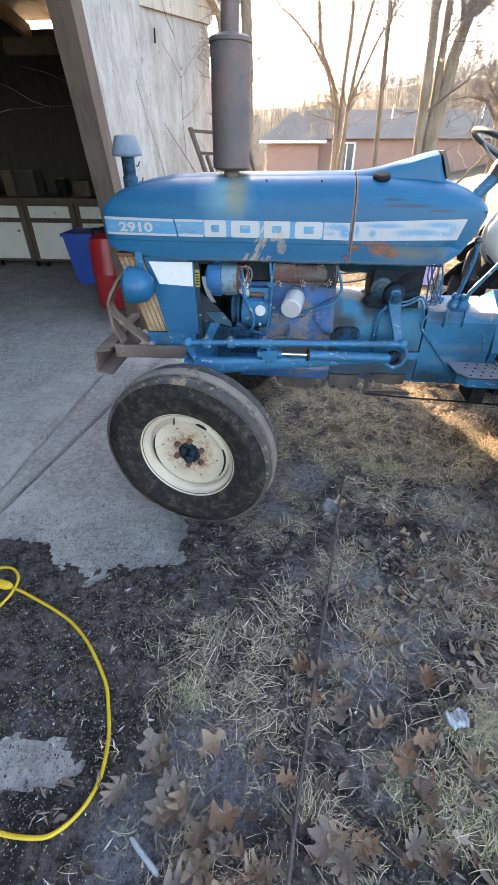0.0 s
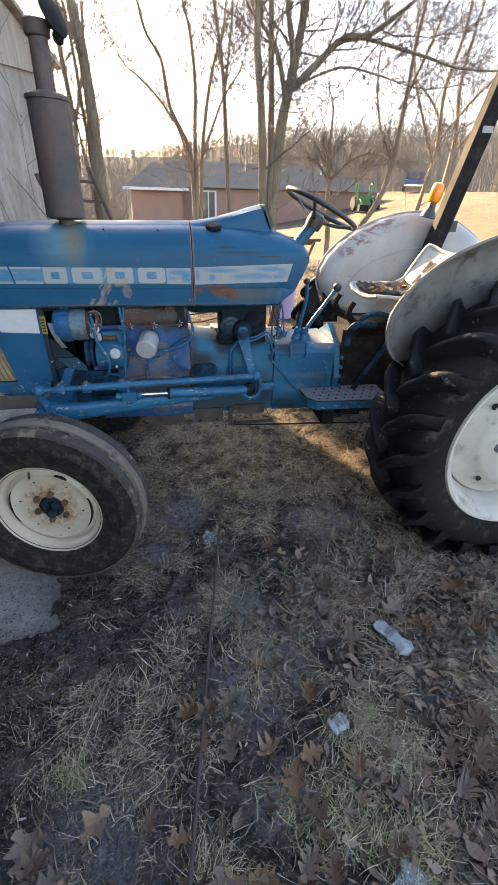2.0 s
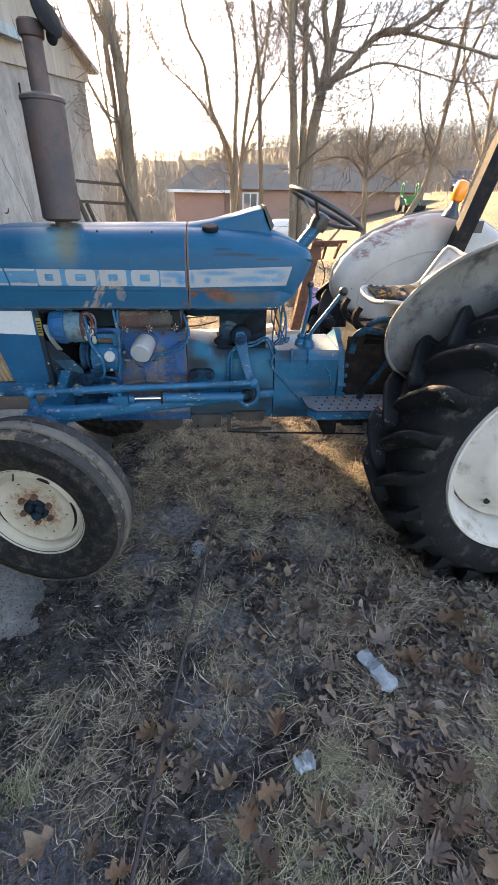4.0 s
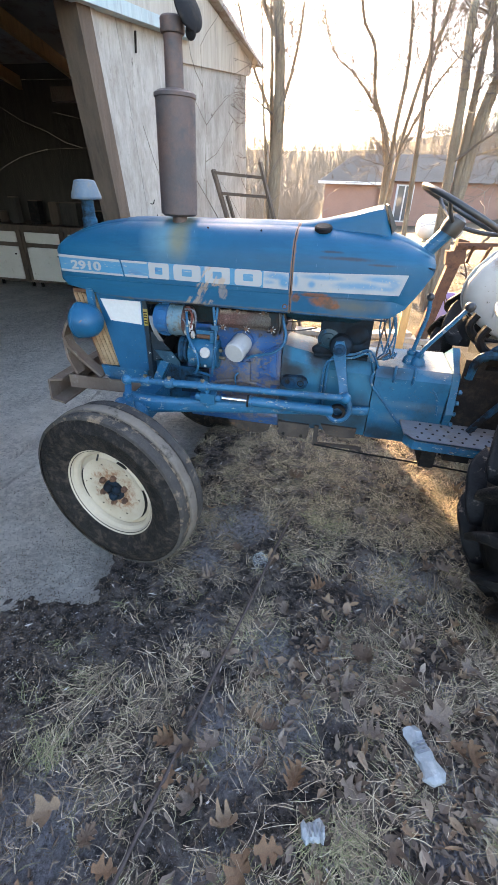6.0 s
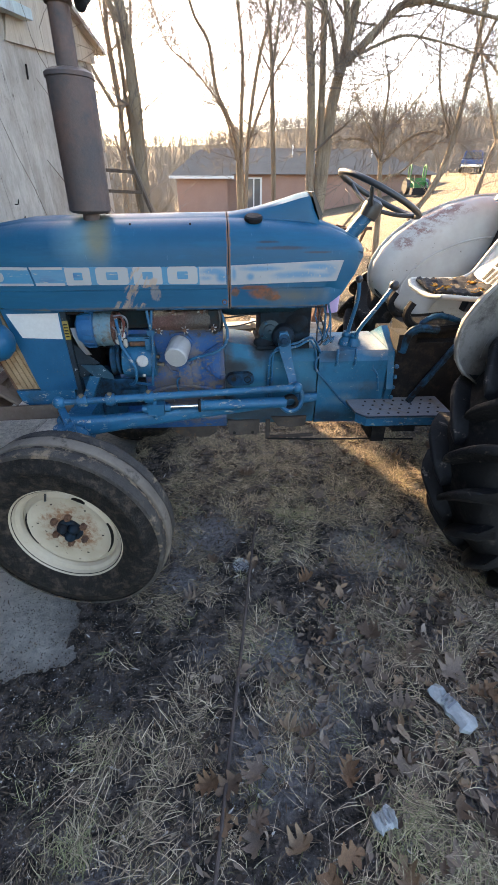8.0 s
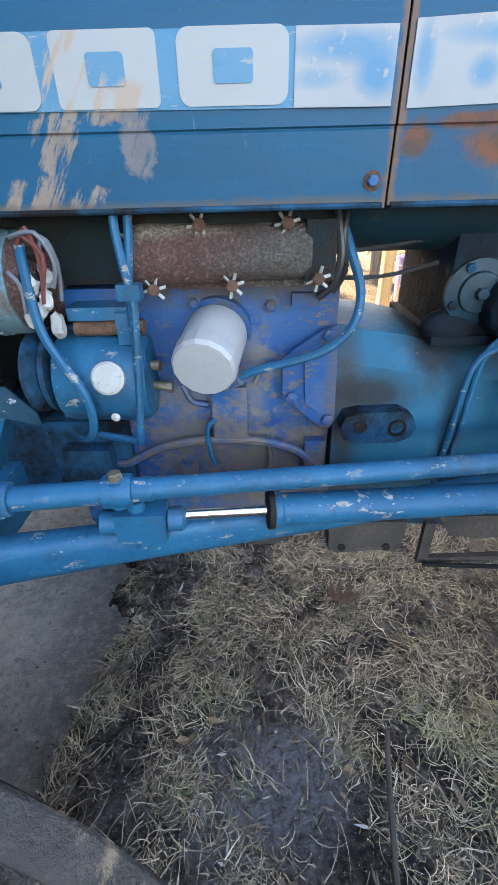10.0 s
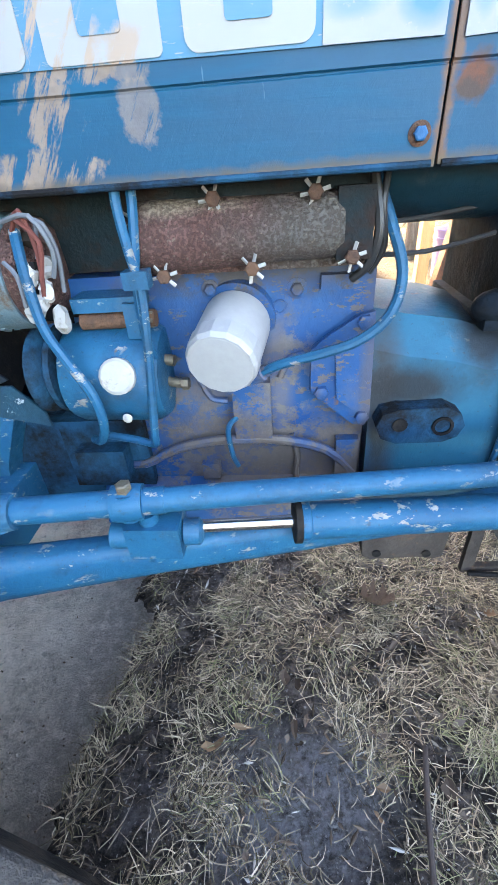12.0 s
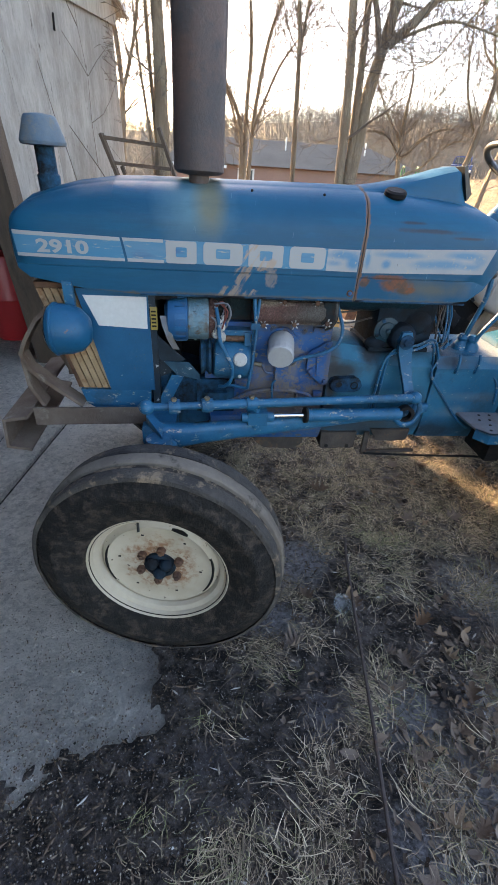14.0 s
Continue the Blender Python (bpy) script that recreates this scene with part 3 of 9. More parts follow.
M_ROOF = worn("grey_shingle", (0.12, 0.102, 0.086), (0.165, 0.14, 0.118), None, 0.9, big=0.5, fine=9, bump=0.2)
M_PANE = worn("window_pane", (0.05, 0.06, 0.07), (0.09, 0.1, 0.11), None, 0.08, big=1, bump=0.0)
M_YELLOW = worn("yellow_cord", (0.46, 0.30, 0.012), (0.36, 0.23, 0.02), (0.2, 0.15, 0.06), 0.5, big=14, dirt_at=(0.62, 0.75), bump=0.1)
M_LABEL = worn("faded_yellow_label", (0.26, 0.19, 0.035), (0.21, 0.155, 0.045), (0.2, 0.16, 0.08), 0.5, big=30, bump=0.1)
M_CONE = worn("faded_cap_paint", (0.11, 0.14, 0.165), (0.05, 0.10, 0.155), (0.15, 0.15, 0.145), 0.5, big=14, fine=80, amount=0.9, dirt_at=(0.52, 0.66), bump=0.2)
M_BIN = worn("blue_plastic", (0.02, 0.07, 0.32), (0.03, 0.09, 0.38), None, 0.4, big=5)
M_RED = worn("red_plastic", (0.36, 0.02, 0.025), (0.28, 0.02, 0.02), None, 0.4, big=5)
M_WIRERED = worn("faded_red_wire", (0.16, 0.05, 0.04), (0.12, 0.05, 0.045), None, 0.6, big=20)
M_LILAC = worn("lilac_plastic", (0.34, 0.28, 0.46), (0.28, 0.22, 0.4), None, 0.45, big=5)
M_PICKUP = worn("truck_blue", (0.02, 0.04, 0.13), (0.03, 0.06, 0.17), None, 0.3, big=1)
M_GREEN = worn("implement_green", (0.02, 0.12, 0.03), (0.03, 0.16, 0.04), None, 0.5, big=2)
M_CAB = worn("cream_cabinet_door", (0.62, 0.60, 0.55), (0.5, 0.48, 0.43), (0.3, 0.26, 0.2), 0.6, big=4, dirt_at=(0.6, 0.75))
M_LEAF = [worn("dry_leaf_" + n, a, b, None, 0.75, big=25, fine=90, amount=0.9, bump=0.5) for n, a, b in (("tan", (0.27, 0.185, 0.12), (0.16, 0.11, 0.078)), ("brown", (0.145, 0.098, 0.070), (0.09, 0.062, 0.047)), ("grey", (0.20, 0.152, 0.12), (0.125, 0.096, 0.08)), ("russet", (0.205, 0.122, 0.072), (0.13, 0.08, 0.052)))]
M_PLASTIC = worn("clear_wrapper", (0.25, 0.27, 0.275), (0.17, 0.205, 0.23), (0.34, 0.35, 0.35), 0.3, big=30, bump=0.5)



def clear_plastic():
    k = Nodes("clear_plastic")
    v = k.coords()
    f = k.noise(v, 60.0, 4, 0.6, 0.3, 0.7)
    k.b.inputs["Transmission Weight"].default_value = 0.9
    k.b.inputs["IOR"].default_value = 1.2
    return k.finish((0.85, 0.9, 0.92), 0.15, 0.0, f, 0.08, 0.002)


M_CLEAR = clear_plastic()


def island(name, stops, rough=0.9):
    """Colour by mesh island, for blades and bits."""
    k = Nodes(name)
    g = k.n("NewGeometry")
    ramp = k.n("ValToRGB")
    el = ramp.color_ramp.elements
    el[0].position, el[0].color = stops[0][0], (*stops[0][1], 1)
    el[1].position, el[1].color = stops[-1][0], (*stops[-1][1], 1)
    for p, c in stops[1:-1]:
        e = el.new(p)
        e.color = (*c, 1)
    k.link(g.outputs["Random Per Island"], ramp.inputs[0])
    return k.finish(ramp.outputs[0], rough, 0.0, None, spec=0.08)


M_GRASS = island("dry_grass", [(0.0, (0.452, 0.349, 0.242)), (0.14, (0.276, 0.213, 0.150)), (0.34, (0.144, 0.111, 0.084)), (0.54, (0.043, 0.035, 0.030)), (0.72, (0.138, 0.127, 0.073)), (0.84, (0.251, 0.200, 0.141)), (1.0, (0.602, 0.485, 0.359))])
M_STRAW = island("pale_straw", [(0.0, (0.577, 0.472, 0.339)), (0.2, (0.376, 0.304, 0.215)), (0.42, (0.188, 0.149, 0.115)), (0.60, (0.045, 0.037, 0.033)), (0.78, (0.201, 0.194, 0.107)), (0.9, (0.326, 0.278, 0.196)), (1.0, (0.677, 0.569, 0.431))])
M_LONG = island("long_brown_straw", [(0.0, (0.477, 0.375, 0.268)), (0.3, (0.282, 0.217, 0.159)), (0.55, (0.138, 0.103, 0.078)), (0.7, (0.053, 0.043, 0.037)), (0.82, (0.220, 0.207, 0.111)), (1.0, (0.652, 0.530, 0.392))])
M_TUFT = island("grey_green_tuft", [(0.0, (0.157, 0.175, 0.078)), (0.35, (0.263, 0.265, 0.137)), (0.6, (0.389, 0.343, 0.215)), (0.8, (0.094, 0.097, 0.055)), (1.0, (0.527, 0.465, 0.320))])
M_PALE = island("bleached_strands", [(0.0, (0.44, 0.35, 0.255)), (0.5, (0.32, 0.25, 0.18)), (1.0, (0.52, 0.43, 0.325))])
M_BITS = island("litter_bits", [(0.0, (0.045, 0.034, 0.028)), (0.6, (0.14, 0.10, 0.075)), (0.90, (0.20, 0.165, 0.13)), (1.0, (0.42, 0.40, 0.38))])
M_SCRAPS = island("leaf_scraps", [(0.0, (0.032, 0.024, 0.020)), (0.40, (0.088, 0.064, 0.050)), (0.75, (0.16, 0.124, 0.10)), (0.90, (0.20, 0.13, 0.08)), (1.0, (0.25, 0.20, 0.16))])

# ---- mesh helpers ----
def link_mesh(name, me, mat, parent=None, label="", smooth=30.0):
    me.materials.append(mat)
    if smooth:
        me.shade_smooth()
        me.set_sharp_from_angle(angle=radians(smooth))
    ob = new(name, me)
    if parent is not None:
        ob.parent = parent
        ob.matrix_parent_inverse = HOME[parent.name].inverted()
    HOME[ob.name] = Matrix() if parent is not None else ob.matrix_world.copy()
    if label:
        tagged(ob, label)
    return ob


HOME = {}


def part(name, bm, mat, parent=None, label="", smooth=30.0, bevel=0.0):
    """Link a bmesh in world coordinates as one mesh object under a thing or a part."""
    if bevel:
        edges = [e for e in bm.edges if len(e.link_faces) == 2 and e.calc_face_angle(0) > 0.6]
        bmesh.ops.bevel(bm, geom=edges, offset=bevel, segments=2, affect="EDGES", profile=0.6)
    me = bpy.data.meshes.new(name)
    bmesh.ops.recalc_face_normals(bm, faces=bm.faces)
    bm.to_mesh(me)
    bm.free()
    return link_mesh(name, me, mat, parent, label, smooth)


def thing(name, place, label, category, group="", kind=""):
    ob = new(name)
    ob.matrix_world = Matrix.Translation(place)
    ob.empty_display_size = 0.05
    HOME[ob.name] = Matrix.Translation(place)
    return tagged(ob, label, category, group, kind)


def box(bm, x0, x1, y0, y1, z0, z1, m=None):
    vs = [bm.verts.new(Vector((x, y, z)) if m is None else m @ Vector((x, y, z))) for x in (x0, x1) for y in (y0, y1) for z in (z0, z1)]
    for f in ((0, 1, 3, 2), (4, 6, 7, 5), (0, 4, 5, 1), (2, 3, 7, 6), (0, 2, 6, 4), (1, 5, 7, 3)):
        bm.faces.new([vs[i] for i in f])
    return bm


def rings(bm, sections, close=True, cap=True):
    """Skin a list of rings of points, each with the same count."""
    vs = [[bm.verts.new(p) for p in ring] for ring in sections]
    n = len(vs[0])
    for a, b in zip(vs, vs[1:]):
        for i in range(n if close else n - 1):
            j = (i + 1) % n
            bm.faces.new((a[i], a[j], b[j], b[i]))
    if cap:
        bm.faces.new(vs[0][::-1])
        bm.faces.new(vs[-1])
    return bm


def frame_of(axis):
    q = Vector(axis).normalized().to_track_quat("Z", "Y").to_matrix()
    return q


def lathe(bm, profile, origin, axis, seg=32, cap=False, close=False):
    """Turn (radius, height) pairs about an axis."""
    q, o = frame_of(axis), Vector(origin)
    secs = [[o + q @ Vector((r * math.cos(2 * math.pi * i / seg), r * math.sin(2 * math.pi * i / seg), h)) for i in range(seg)] for r, h in profile]
    if close:
        secs.append(secs[0])
        vs = [[bm.verts.new(p) for p in ring] for ring in secs[:-1]]
        vs.append(vs[0])
        for a, b in zip(vs, vs[1:]):
            for i in range(seg):
                j = (i + 1) % seg
                bm.faces.new((a[i], a[j], b[j], b[i]))
        return bm
    return rings(bm, secs, True, cap)


def rod(bm, a, b, r, r2=None, seg=14):
    a, b = Vector(a), Vector(b)
    return lathe(bm, [(r, 0), (r if r2 is None else r2, (b - a).length)], a, b - a, seg, True)


def tube(bm, pts, r, seg=8, smooth=3):
    """A pipe along points, rounded between them."""
    pts = [Vector(p) for p in pts]
    fine = []
    n = len(pts)
    for i in range(n - 1):
        p0, p1, p2, p3 = pts[max(i - 1, 0)], pts[i], pts[i + 1], pts[min(i + 2, n - 1)]
        for k in range(smooth):
            t = k / smooth
            fine.append(0.5 * ((2 * p1) + (p2 - p0) * t + (2 * p0 - 5 * p1 + 4 * p2 - p3) * t * t + (3 * p1 - p0 - 3 * p2 + p3) * t ** 3))
    fine.append(pts[-1])
    secs, up = [], Vector((0.3, 0.2, 0.93))
    for i, p in enumerate(fine):
        d = (fine[min(i + 1, len(fine) - 1)] - fine[max(i - 1, 0)]).normalized()
        u = (up - d * up.dot(d)).normalized()
        w = d.cross(u)
        up = u
        secs.append([p + (u * math.cos(2 * math.pi * k / seg) + w * math.sin(2 * math.pi * k / seg)) * r for k in range(seg)])
    return rings(bm, secs)


def slab_xz(bm, outline, y0, y1):
    """A plate with its outline in x, z, from y0 to y1."""
    return rings(bm, [[Vector((x, y0, z)) for x, z in outline], [Vector((x, y1, z)) for x, z in outline]])


def slab_xy(bm, outline, z0, z1):
    return rings(bm, [[Vector((x, y, z0)) for x, y in outline], [Vector((x, y, z1)) for x, y in outline]])


def slab_yz(bm, outline, x0, x1):
    return rings(bm, [[Vector((x0, y, z)) for y, z in outline], [Vector((x1, y, z)) for y, z in outline]])


def ball(bm, c, r, squash=(1, 1, 1), seg=16):
    m = Matrix.Translation(c) @ Matrix.Diagonal((*[r * s for s in squash], 1))
    bmesh.ops.create_uvsphere(bm, u_segments=seg, v_segments=seg // 2 + 2, radius=1.0, matrix=m)
    return bm


def nut(bm, c, axis, r=0.011, h=0.010):
    lathe(bm, [(r, 0), (r, h), (r * 0.75, h * 1.15)], c, axis, 6, True)
    return bm


def B():
    return bmesh.new()


def fast_mesh(name, verts, faces):
    me = bpy.data.meshes.new(name)
    me.from_pydata(verts, [], faces)
    return me

# ---- ground ----
def sm(v, a, b):
    t = min(max((v - a) / (b - a), 0.0), 1.0)
    return t * t * (3 - 2 * t)


SLAB_Z = -0.008


def slab_mask(x, y):
    """1 where the concrete apron lies bare, 0 where soil covers it."""
    n = noise.noise((x * 3.1, y * 3.1, 0.3)) * 0.16 + noise.noise((x * 11.0, y * 11.0, 4.0)) * 0.055 + noise.noise((x * 31.0, y * 31.0, 6.0)) * 0.035
    edge = -0.42 + 0.10 * sm(y, 1.6, 3.0) + n * 0.7
    low = 1.08 + n + 0.12 * sm(-x, 0.6, 1.2)
    a = sm(edge - x, -0.02, 0.03) * sm(y - low, -0.02, 0.04)
    patch = sm(0.125 - math.hypot((x + 0.67) * 0.75, (y - 0.40) * 1.6) + n * 0.45, -0.03, 0.03)
    return max(a, patch)


def land(x, y):
    """Height of the ground: the yard, the field behind, the hills."""
    near = -0.012 + 0.062 * min(max(x, -0.4), 1.1) + 0.03 * min(max(y, 0.0), 2.4)
    near -= 0.05 * math.exp(-((x - 1.55) ** 2 + (y - 1.4) ** 2) / 0.15)
    r = math.hypot(x, y)
    far = sm(y, 5, 38) * (-1.2 + 3.25 * sm(x, 3, 26)) if y > 0 else 0.0
    hill = 17.0 * sm(r, 75, 270) + 6.0 * sm(r, 70, 200) * sm(x, -30, 90)
    h = near + far + hill
    if r < 9:
        h += 0.012 * noise.noise((x * 4, y * 4, 0)) + 0.007 * noise.noise((x * 15, y * 15, 2)) + 0.005 * noise.noise((x * 38, y * 38, 7))
        m = slab_mask(x, y) if -1.7 < x < 0.1 and -1 < y < 8 else (1.0 if x <= -1.7 and -3 < y < 7.3 else 0.0)
        h = h * (1 - m) + (SLAB_Z - 0.03) * m if x > -0.6 or m > 0 else h
        if x < 0.2:
            h = max(h, SLAB_Z + 0.006) if m < 0.5 else h
    else:
        h += 0.10 * noise.noise((x * 0.13, y * 0.13, 5.0)) * sm(r, 9, 25)
    return h


def spread(lo, hi, fine_lo, fine_hi, step, grow=1.13):
    v = list(np.arange(fine_lo, fine_hi + step / 2, step))
    d = step
    while v[-1] < hi:
        d *= grow
        v.append(v[-1] + d)
    d = step
    while v[0] > lo:
        d *= grow
        v.insert(0, v[0] - d)
    return v


xs, ys = spread(-450, 450, -1.4, 1.9, 0.016, 1.09), spread(-60, 450, 0.0, 2.6, 0.016, 1.09)
gv = [(x, y, land(x, y)) for y in ys for x in xs]
nx = len(xs)
gf = [(j * nx + i, j * nx + i + 1, (j + 1) * nx + i + 1, (j + 1) * nx + i) for j in range(len(ys) - 1) for i in range(nx - 1)]
ground = link_mesh("ground", fast_mesh("ground", gv, gf), M_SOIL, smooth=60)
tagged(ground, "dark bare soil with thin dry turf running out to the fields", "ground", kind="structure")

for outline in ([(-1.445, -0.9), (0.3, -0.9), (0.3, 6.4), (-0.614, 6.4), (-1.355, 1.375), (-1.445, 0.77)], [(-1.445, 0.97), (-1.390, 1.375), (-0.650, 6.4), (-1.445, 6.4)]):
    bm = B()
    slab_xy(bm, outline, SLAB_Z - 0.12, SLAB_Z)
    tagged(part("apron", bm, M_CONC, smooth=0, bevel=0.005), "worn grey concrete apron with soil creeping over its edge", "concrete slab", kind="structure")
bm = B()
box(bm, -9.0, -1.475, -2.5, 7.2, SLAB_Z - 0.12, SLAB_Z + 0.012)
barn_floor = tagged(part("barn_floor", bm, M_CONC, smooth=0, bevel=0.006), "smooth grey concrete barn floor behind a soil-filled joint", "floor", kind="structure")

# ---- barn ----
P0, WD = Vector((-1.47, 3.8, 0)), Vector((0.0946, 0.9955, 0)).normalized()
WN = Vector((WD.y, -WD.x, 0))


def wall_pt(s, z, out=0.0):
    """A place on the barn front: s metres along it from the door post, out towards the yard."""
    return P0 + WD * s + WN * out + Vector((0, 0, z))


def wall_plate(bm, outline, out0, out1):
    return rings(bm, [[wall_pt(s, z, out0) for s, z in outline], [wall_pt(s, z, out1) for s, z in outline]])


def lean(z):
    return 0.26 - 0.175 * z


barn = thing("barn", (-4.5, 3.0, 0.0), "weathered white board barn with an open doorway", "barn", kind="structure")
# boards of the front, each leaning with the post
edges = [0.0, 0.33, 0.55, 0.88, 1.12]
for i, (a, b) in enumerate(zip(edges, edges[1:])):
    bm = B()
    wall_plate(bm, [(a + lean(0) + 0.001, -0.02), (b + lean(0) - 0.001, -0.02), (b + lean(2.62) - 0.001, 2.62), (a + lean(2.62) + 0.001, 2.62)], -0.05, 0.002 * (i % 2) + 0.002)
    part("board", bm, M_BARN, barn, bevel=0.002)
bm = B()
wall_plate(bm, [(1.125 + lean(0), -0.02), (3.16, -0.02), (2.99, 2.62), (1.125 + lean(2.42), 2.40)], -0.05, -0.008)
part("panel", bm, M_BARN, barn, "white weathered panel")
bm = B()
wall_plate(bm, [(1.30 + lean(2.4) - 0.26, 2.385), (3.06, 2.63), (3.06, 2.79), (1.2, 3.06), (-1.2, 3.45), (-5.0, 2.9), (-5.0, 2.52), (-0.2, 2.47), (1.0, 2.6)], -0.04, 0.02)
part("gable_panel", bm, M_PLY, barn, "grey bare plywood gable")
bm = B()
wall_plate(bm, [(-5.0, 2.42), (-0.42, 2.42), (1.28, 2.585), (1.28, 2.655), (-0.42, 2.50), (-5.0, 2.50)], 0.0, 0.10)
part("door_track", bm, M_FASCIA, barn, "pale blue-grey door track board", bevel=0.006)
bm = B()
wall_plate(bm, [(-0.15 + lean(0), -0.02), (lean(0) - 0.006, -0.02), (lean(2.5) - 0.006, 2.46), (-0.15 + lean(2.5), 2.46)], -0.13, 0.035)
part("door_post", bm, M_BEAM, barn, "dark brown timber door post", bevel=0.006)
bm = B()
wall_plate(bm, [(lean(0), -0.02), (lean(0) + 0.055, -0.02), (lean(2.5) + 0.055, 2.46), (lean(2.5), 2.46)], 0.01, 0.028)
part("trim_board", bm, M_BARN, barn, bevel=0.003)
bm = B()
wall_plate(bm, [(-5.6, -0.02), (-5.0, -0.02), (-5.0, 2.6), (-5.6, 2.6)], -0.05, 0.0)
part("panel", bm, M_BARN, barn)
for s, z, l in ((0.38, 2.33, 0.13), (1.15, 2.2, 0.1)):
    bm = B()
    wall_plate(bm, [(s, z), (s + 0.012, z), (s + 0.03, z + l), (s + 0.018, z + l)], 0.004, 0.016)
    part("strap", bm, M_DARK, barn, "rusted iron strap")
for s, z in ((0.43, 1.32), (0.47, 1.20)):
    bm = B()
    a = wall_pt(s, z, 0.0)
    tube(bm, [a, a + WN * 0.03, a + WN * 0.035 + Vector((0, 0.02, 0.03)), a + WN * 0.02 + Vector((0, 0.03, 0.0))], 0.004, 6)
    part("hook", bm, M_DARK, barn)
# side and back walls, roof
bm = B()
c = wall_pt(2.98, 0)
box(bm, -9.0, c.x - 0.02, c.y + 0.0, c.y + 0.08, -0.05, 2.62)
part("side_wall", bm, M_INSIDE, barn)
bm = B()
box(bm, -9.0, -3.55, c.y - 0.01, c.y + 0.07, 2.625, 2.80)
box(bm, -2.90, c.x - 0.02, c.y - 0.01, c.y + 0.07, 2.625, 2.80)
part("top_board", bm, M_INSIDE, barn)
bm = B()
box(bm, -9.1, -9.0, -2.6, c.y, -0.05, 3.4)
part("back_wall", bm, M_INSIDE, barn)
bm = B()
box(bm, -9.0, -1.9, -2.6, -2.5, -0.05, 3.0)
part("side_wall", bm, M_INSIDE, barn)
bm = B()
for y0, z0, y1, z1 in ((c.y + 0.26, 2.74, 2.6, 3.52), (2.6, 3.52, -2.9, 2.9)):
    rings(bm, [[Vector((-9.2, y0, z0)), Vector((-9.2, y1, z1)), Vector((-9.2, y1, z1 + 0.05)), Vector((-9.2, y0, z0 + 0.05))], [Vector((-1.06, y0, z0)), Vector((-1.48, y1, z1)), Vector((-1.48, y1, z1 + 0.05)), Vector((-1.06, y0, z0 + 0.05))]])
part("roof", bm, M_TIN, barn, "rust-streaked tin roof")
for x in (-2.4, -3.4, -4.4, -5.6):
    bm = B()
    rings(bm, [[Vector((x - 0.03, c.y, 2.52)), Vector((x + 0.03, c.y, 2.52)), Vector((x + 0.03, c.y, 2.66)), Vector((x - 0.03, c.y, 2.66))], [Vector((x - 0.03, 2.6, 3.30)), Vector((x + 0.03, 2.6, 3.30)), Vector((x + 0.03, 2.6, 3.46)), Vector((x - 0.03, 2.6, 3.46))]])
    part("rafter", bm, M_LUMBER, barn)
bm = B()
box(bm, -2.9, -1.75, 5.2, 5.29, 2.18, 2.30)
part("tie_beam", bm, M_BEAM, barn)

# workbench in the barn: a row of cabinets under one top
bm = B()
box(bm, -7.4, -2.2, 6.05, 6.72, 0.84, 0.90)
bench_top = tagged(part("bench_top", bm, M_BEAM, bevel=0.01), "dark wooden workbench top running along the barn wall", "workbench")
for i in range(7):
    x = -7.3 + i * 0.72
    cab = thing("base_cabinet", (x + 0.35, 6.4, 0.0), "dark base cabinet with cream door and drawer under the bench", "cabinet", "cabinets under the bench")
    bm = B()
    box(bm, x, x + 0.70, 6.14, 6.70, 0.10, 0.835)
    part("body", bm, M_BEAM, cab, bevel=0.004)
    bm = B()
    box(bm, x + 0.07, x + 0.63, 6.118, 6.138, 0.14, 0.60)
    door = part("door", bm, M_CAB, cab, "cream painted door", bevel=0.003)
    bm = B()
    rod(bm, (x + 0.58, 6.118, 0.5), (x + 0.58, 6.10, 0.5), 0.012)
    part("knob", bm, M_DARK, door)
    bm = B()
    box(bm, x + 0.07, x + 0.63, 6.118, 6.138, 0.66, 0.80)
    part("drawer", bm, M_CAB, cab, bevel=0.003)
    for dx in (0.06, 0.62):
        bm = B()
        rod(bm, (x + dx, 6.3, SLAB_Z + 0.012), (x + dx, 6.3, 0.1), 0.025)
        part("foot", bm, M_DARK, cab)

# ---- house and distance ----
house = thing("house", (6.0, 38.0, -1.1), "long brick ranch house with a grey shingle hip roof", "house")
HX0, HX1, HY0, HY1, HZ0, HZ1 = -2.6, 17.5, 37.0, 46.0, -1.6, 1.75
bm = B()
box(bm, HX0, 1.1, HY0, HY1, HZ0, HZ1)
box(bm, 1.1, HX1, HY0 + 2.2, HY1, HZ0, HZ1 + 0.15)
part("wall", bm, M_BRICK, house, "reddish-brown brick wall")
bm = B()
o = 0.5
rings(bm, [[Vector((HX0 - o, HY0 - o, HZ1)), Vector((1.1 + o, HY0 - o, HZ1)), Vector((1.1 + o, HY1 + o, HZ1)), Vector((HX0 - o, HY1 + o, HZ1))],
           [Vector((-0.9, HY0 + 2.3, HZ1 + 1.75)), Vector((-0.5, HY0 + 2.3, HZ1 + 1.75)), Vector((-0.5, HY0 + 2.9, HZ1 + 1.75)), Vector((-0.9, HY0 + 2.9, HZ1 + 1.75))]])
rings(bm, [[Vector((-0.2, HY0 + 1.7, HZ1 + 0.15)), Vector((HX1 + o, HY0 + 1.7, HZ1 + 0.15)), Vector((HX1 + o, HY1 + o, HZ1 + 0.15)), Vector((-0.2, HY1 + o, HZ1 + 0.15))],
           [Vector((-0.1, HY0 + 5.2, HZ1 + 2.0)), Vector((HX1 - 4, HY0 + 5.2, HZ1 + 2.0)), Vector((HX1 - 4, HY0 + 5.6, HZ1 + 2.0)), Vector((-0.1, HY0 + 5.6, HZ1 + 2.0))]])
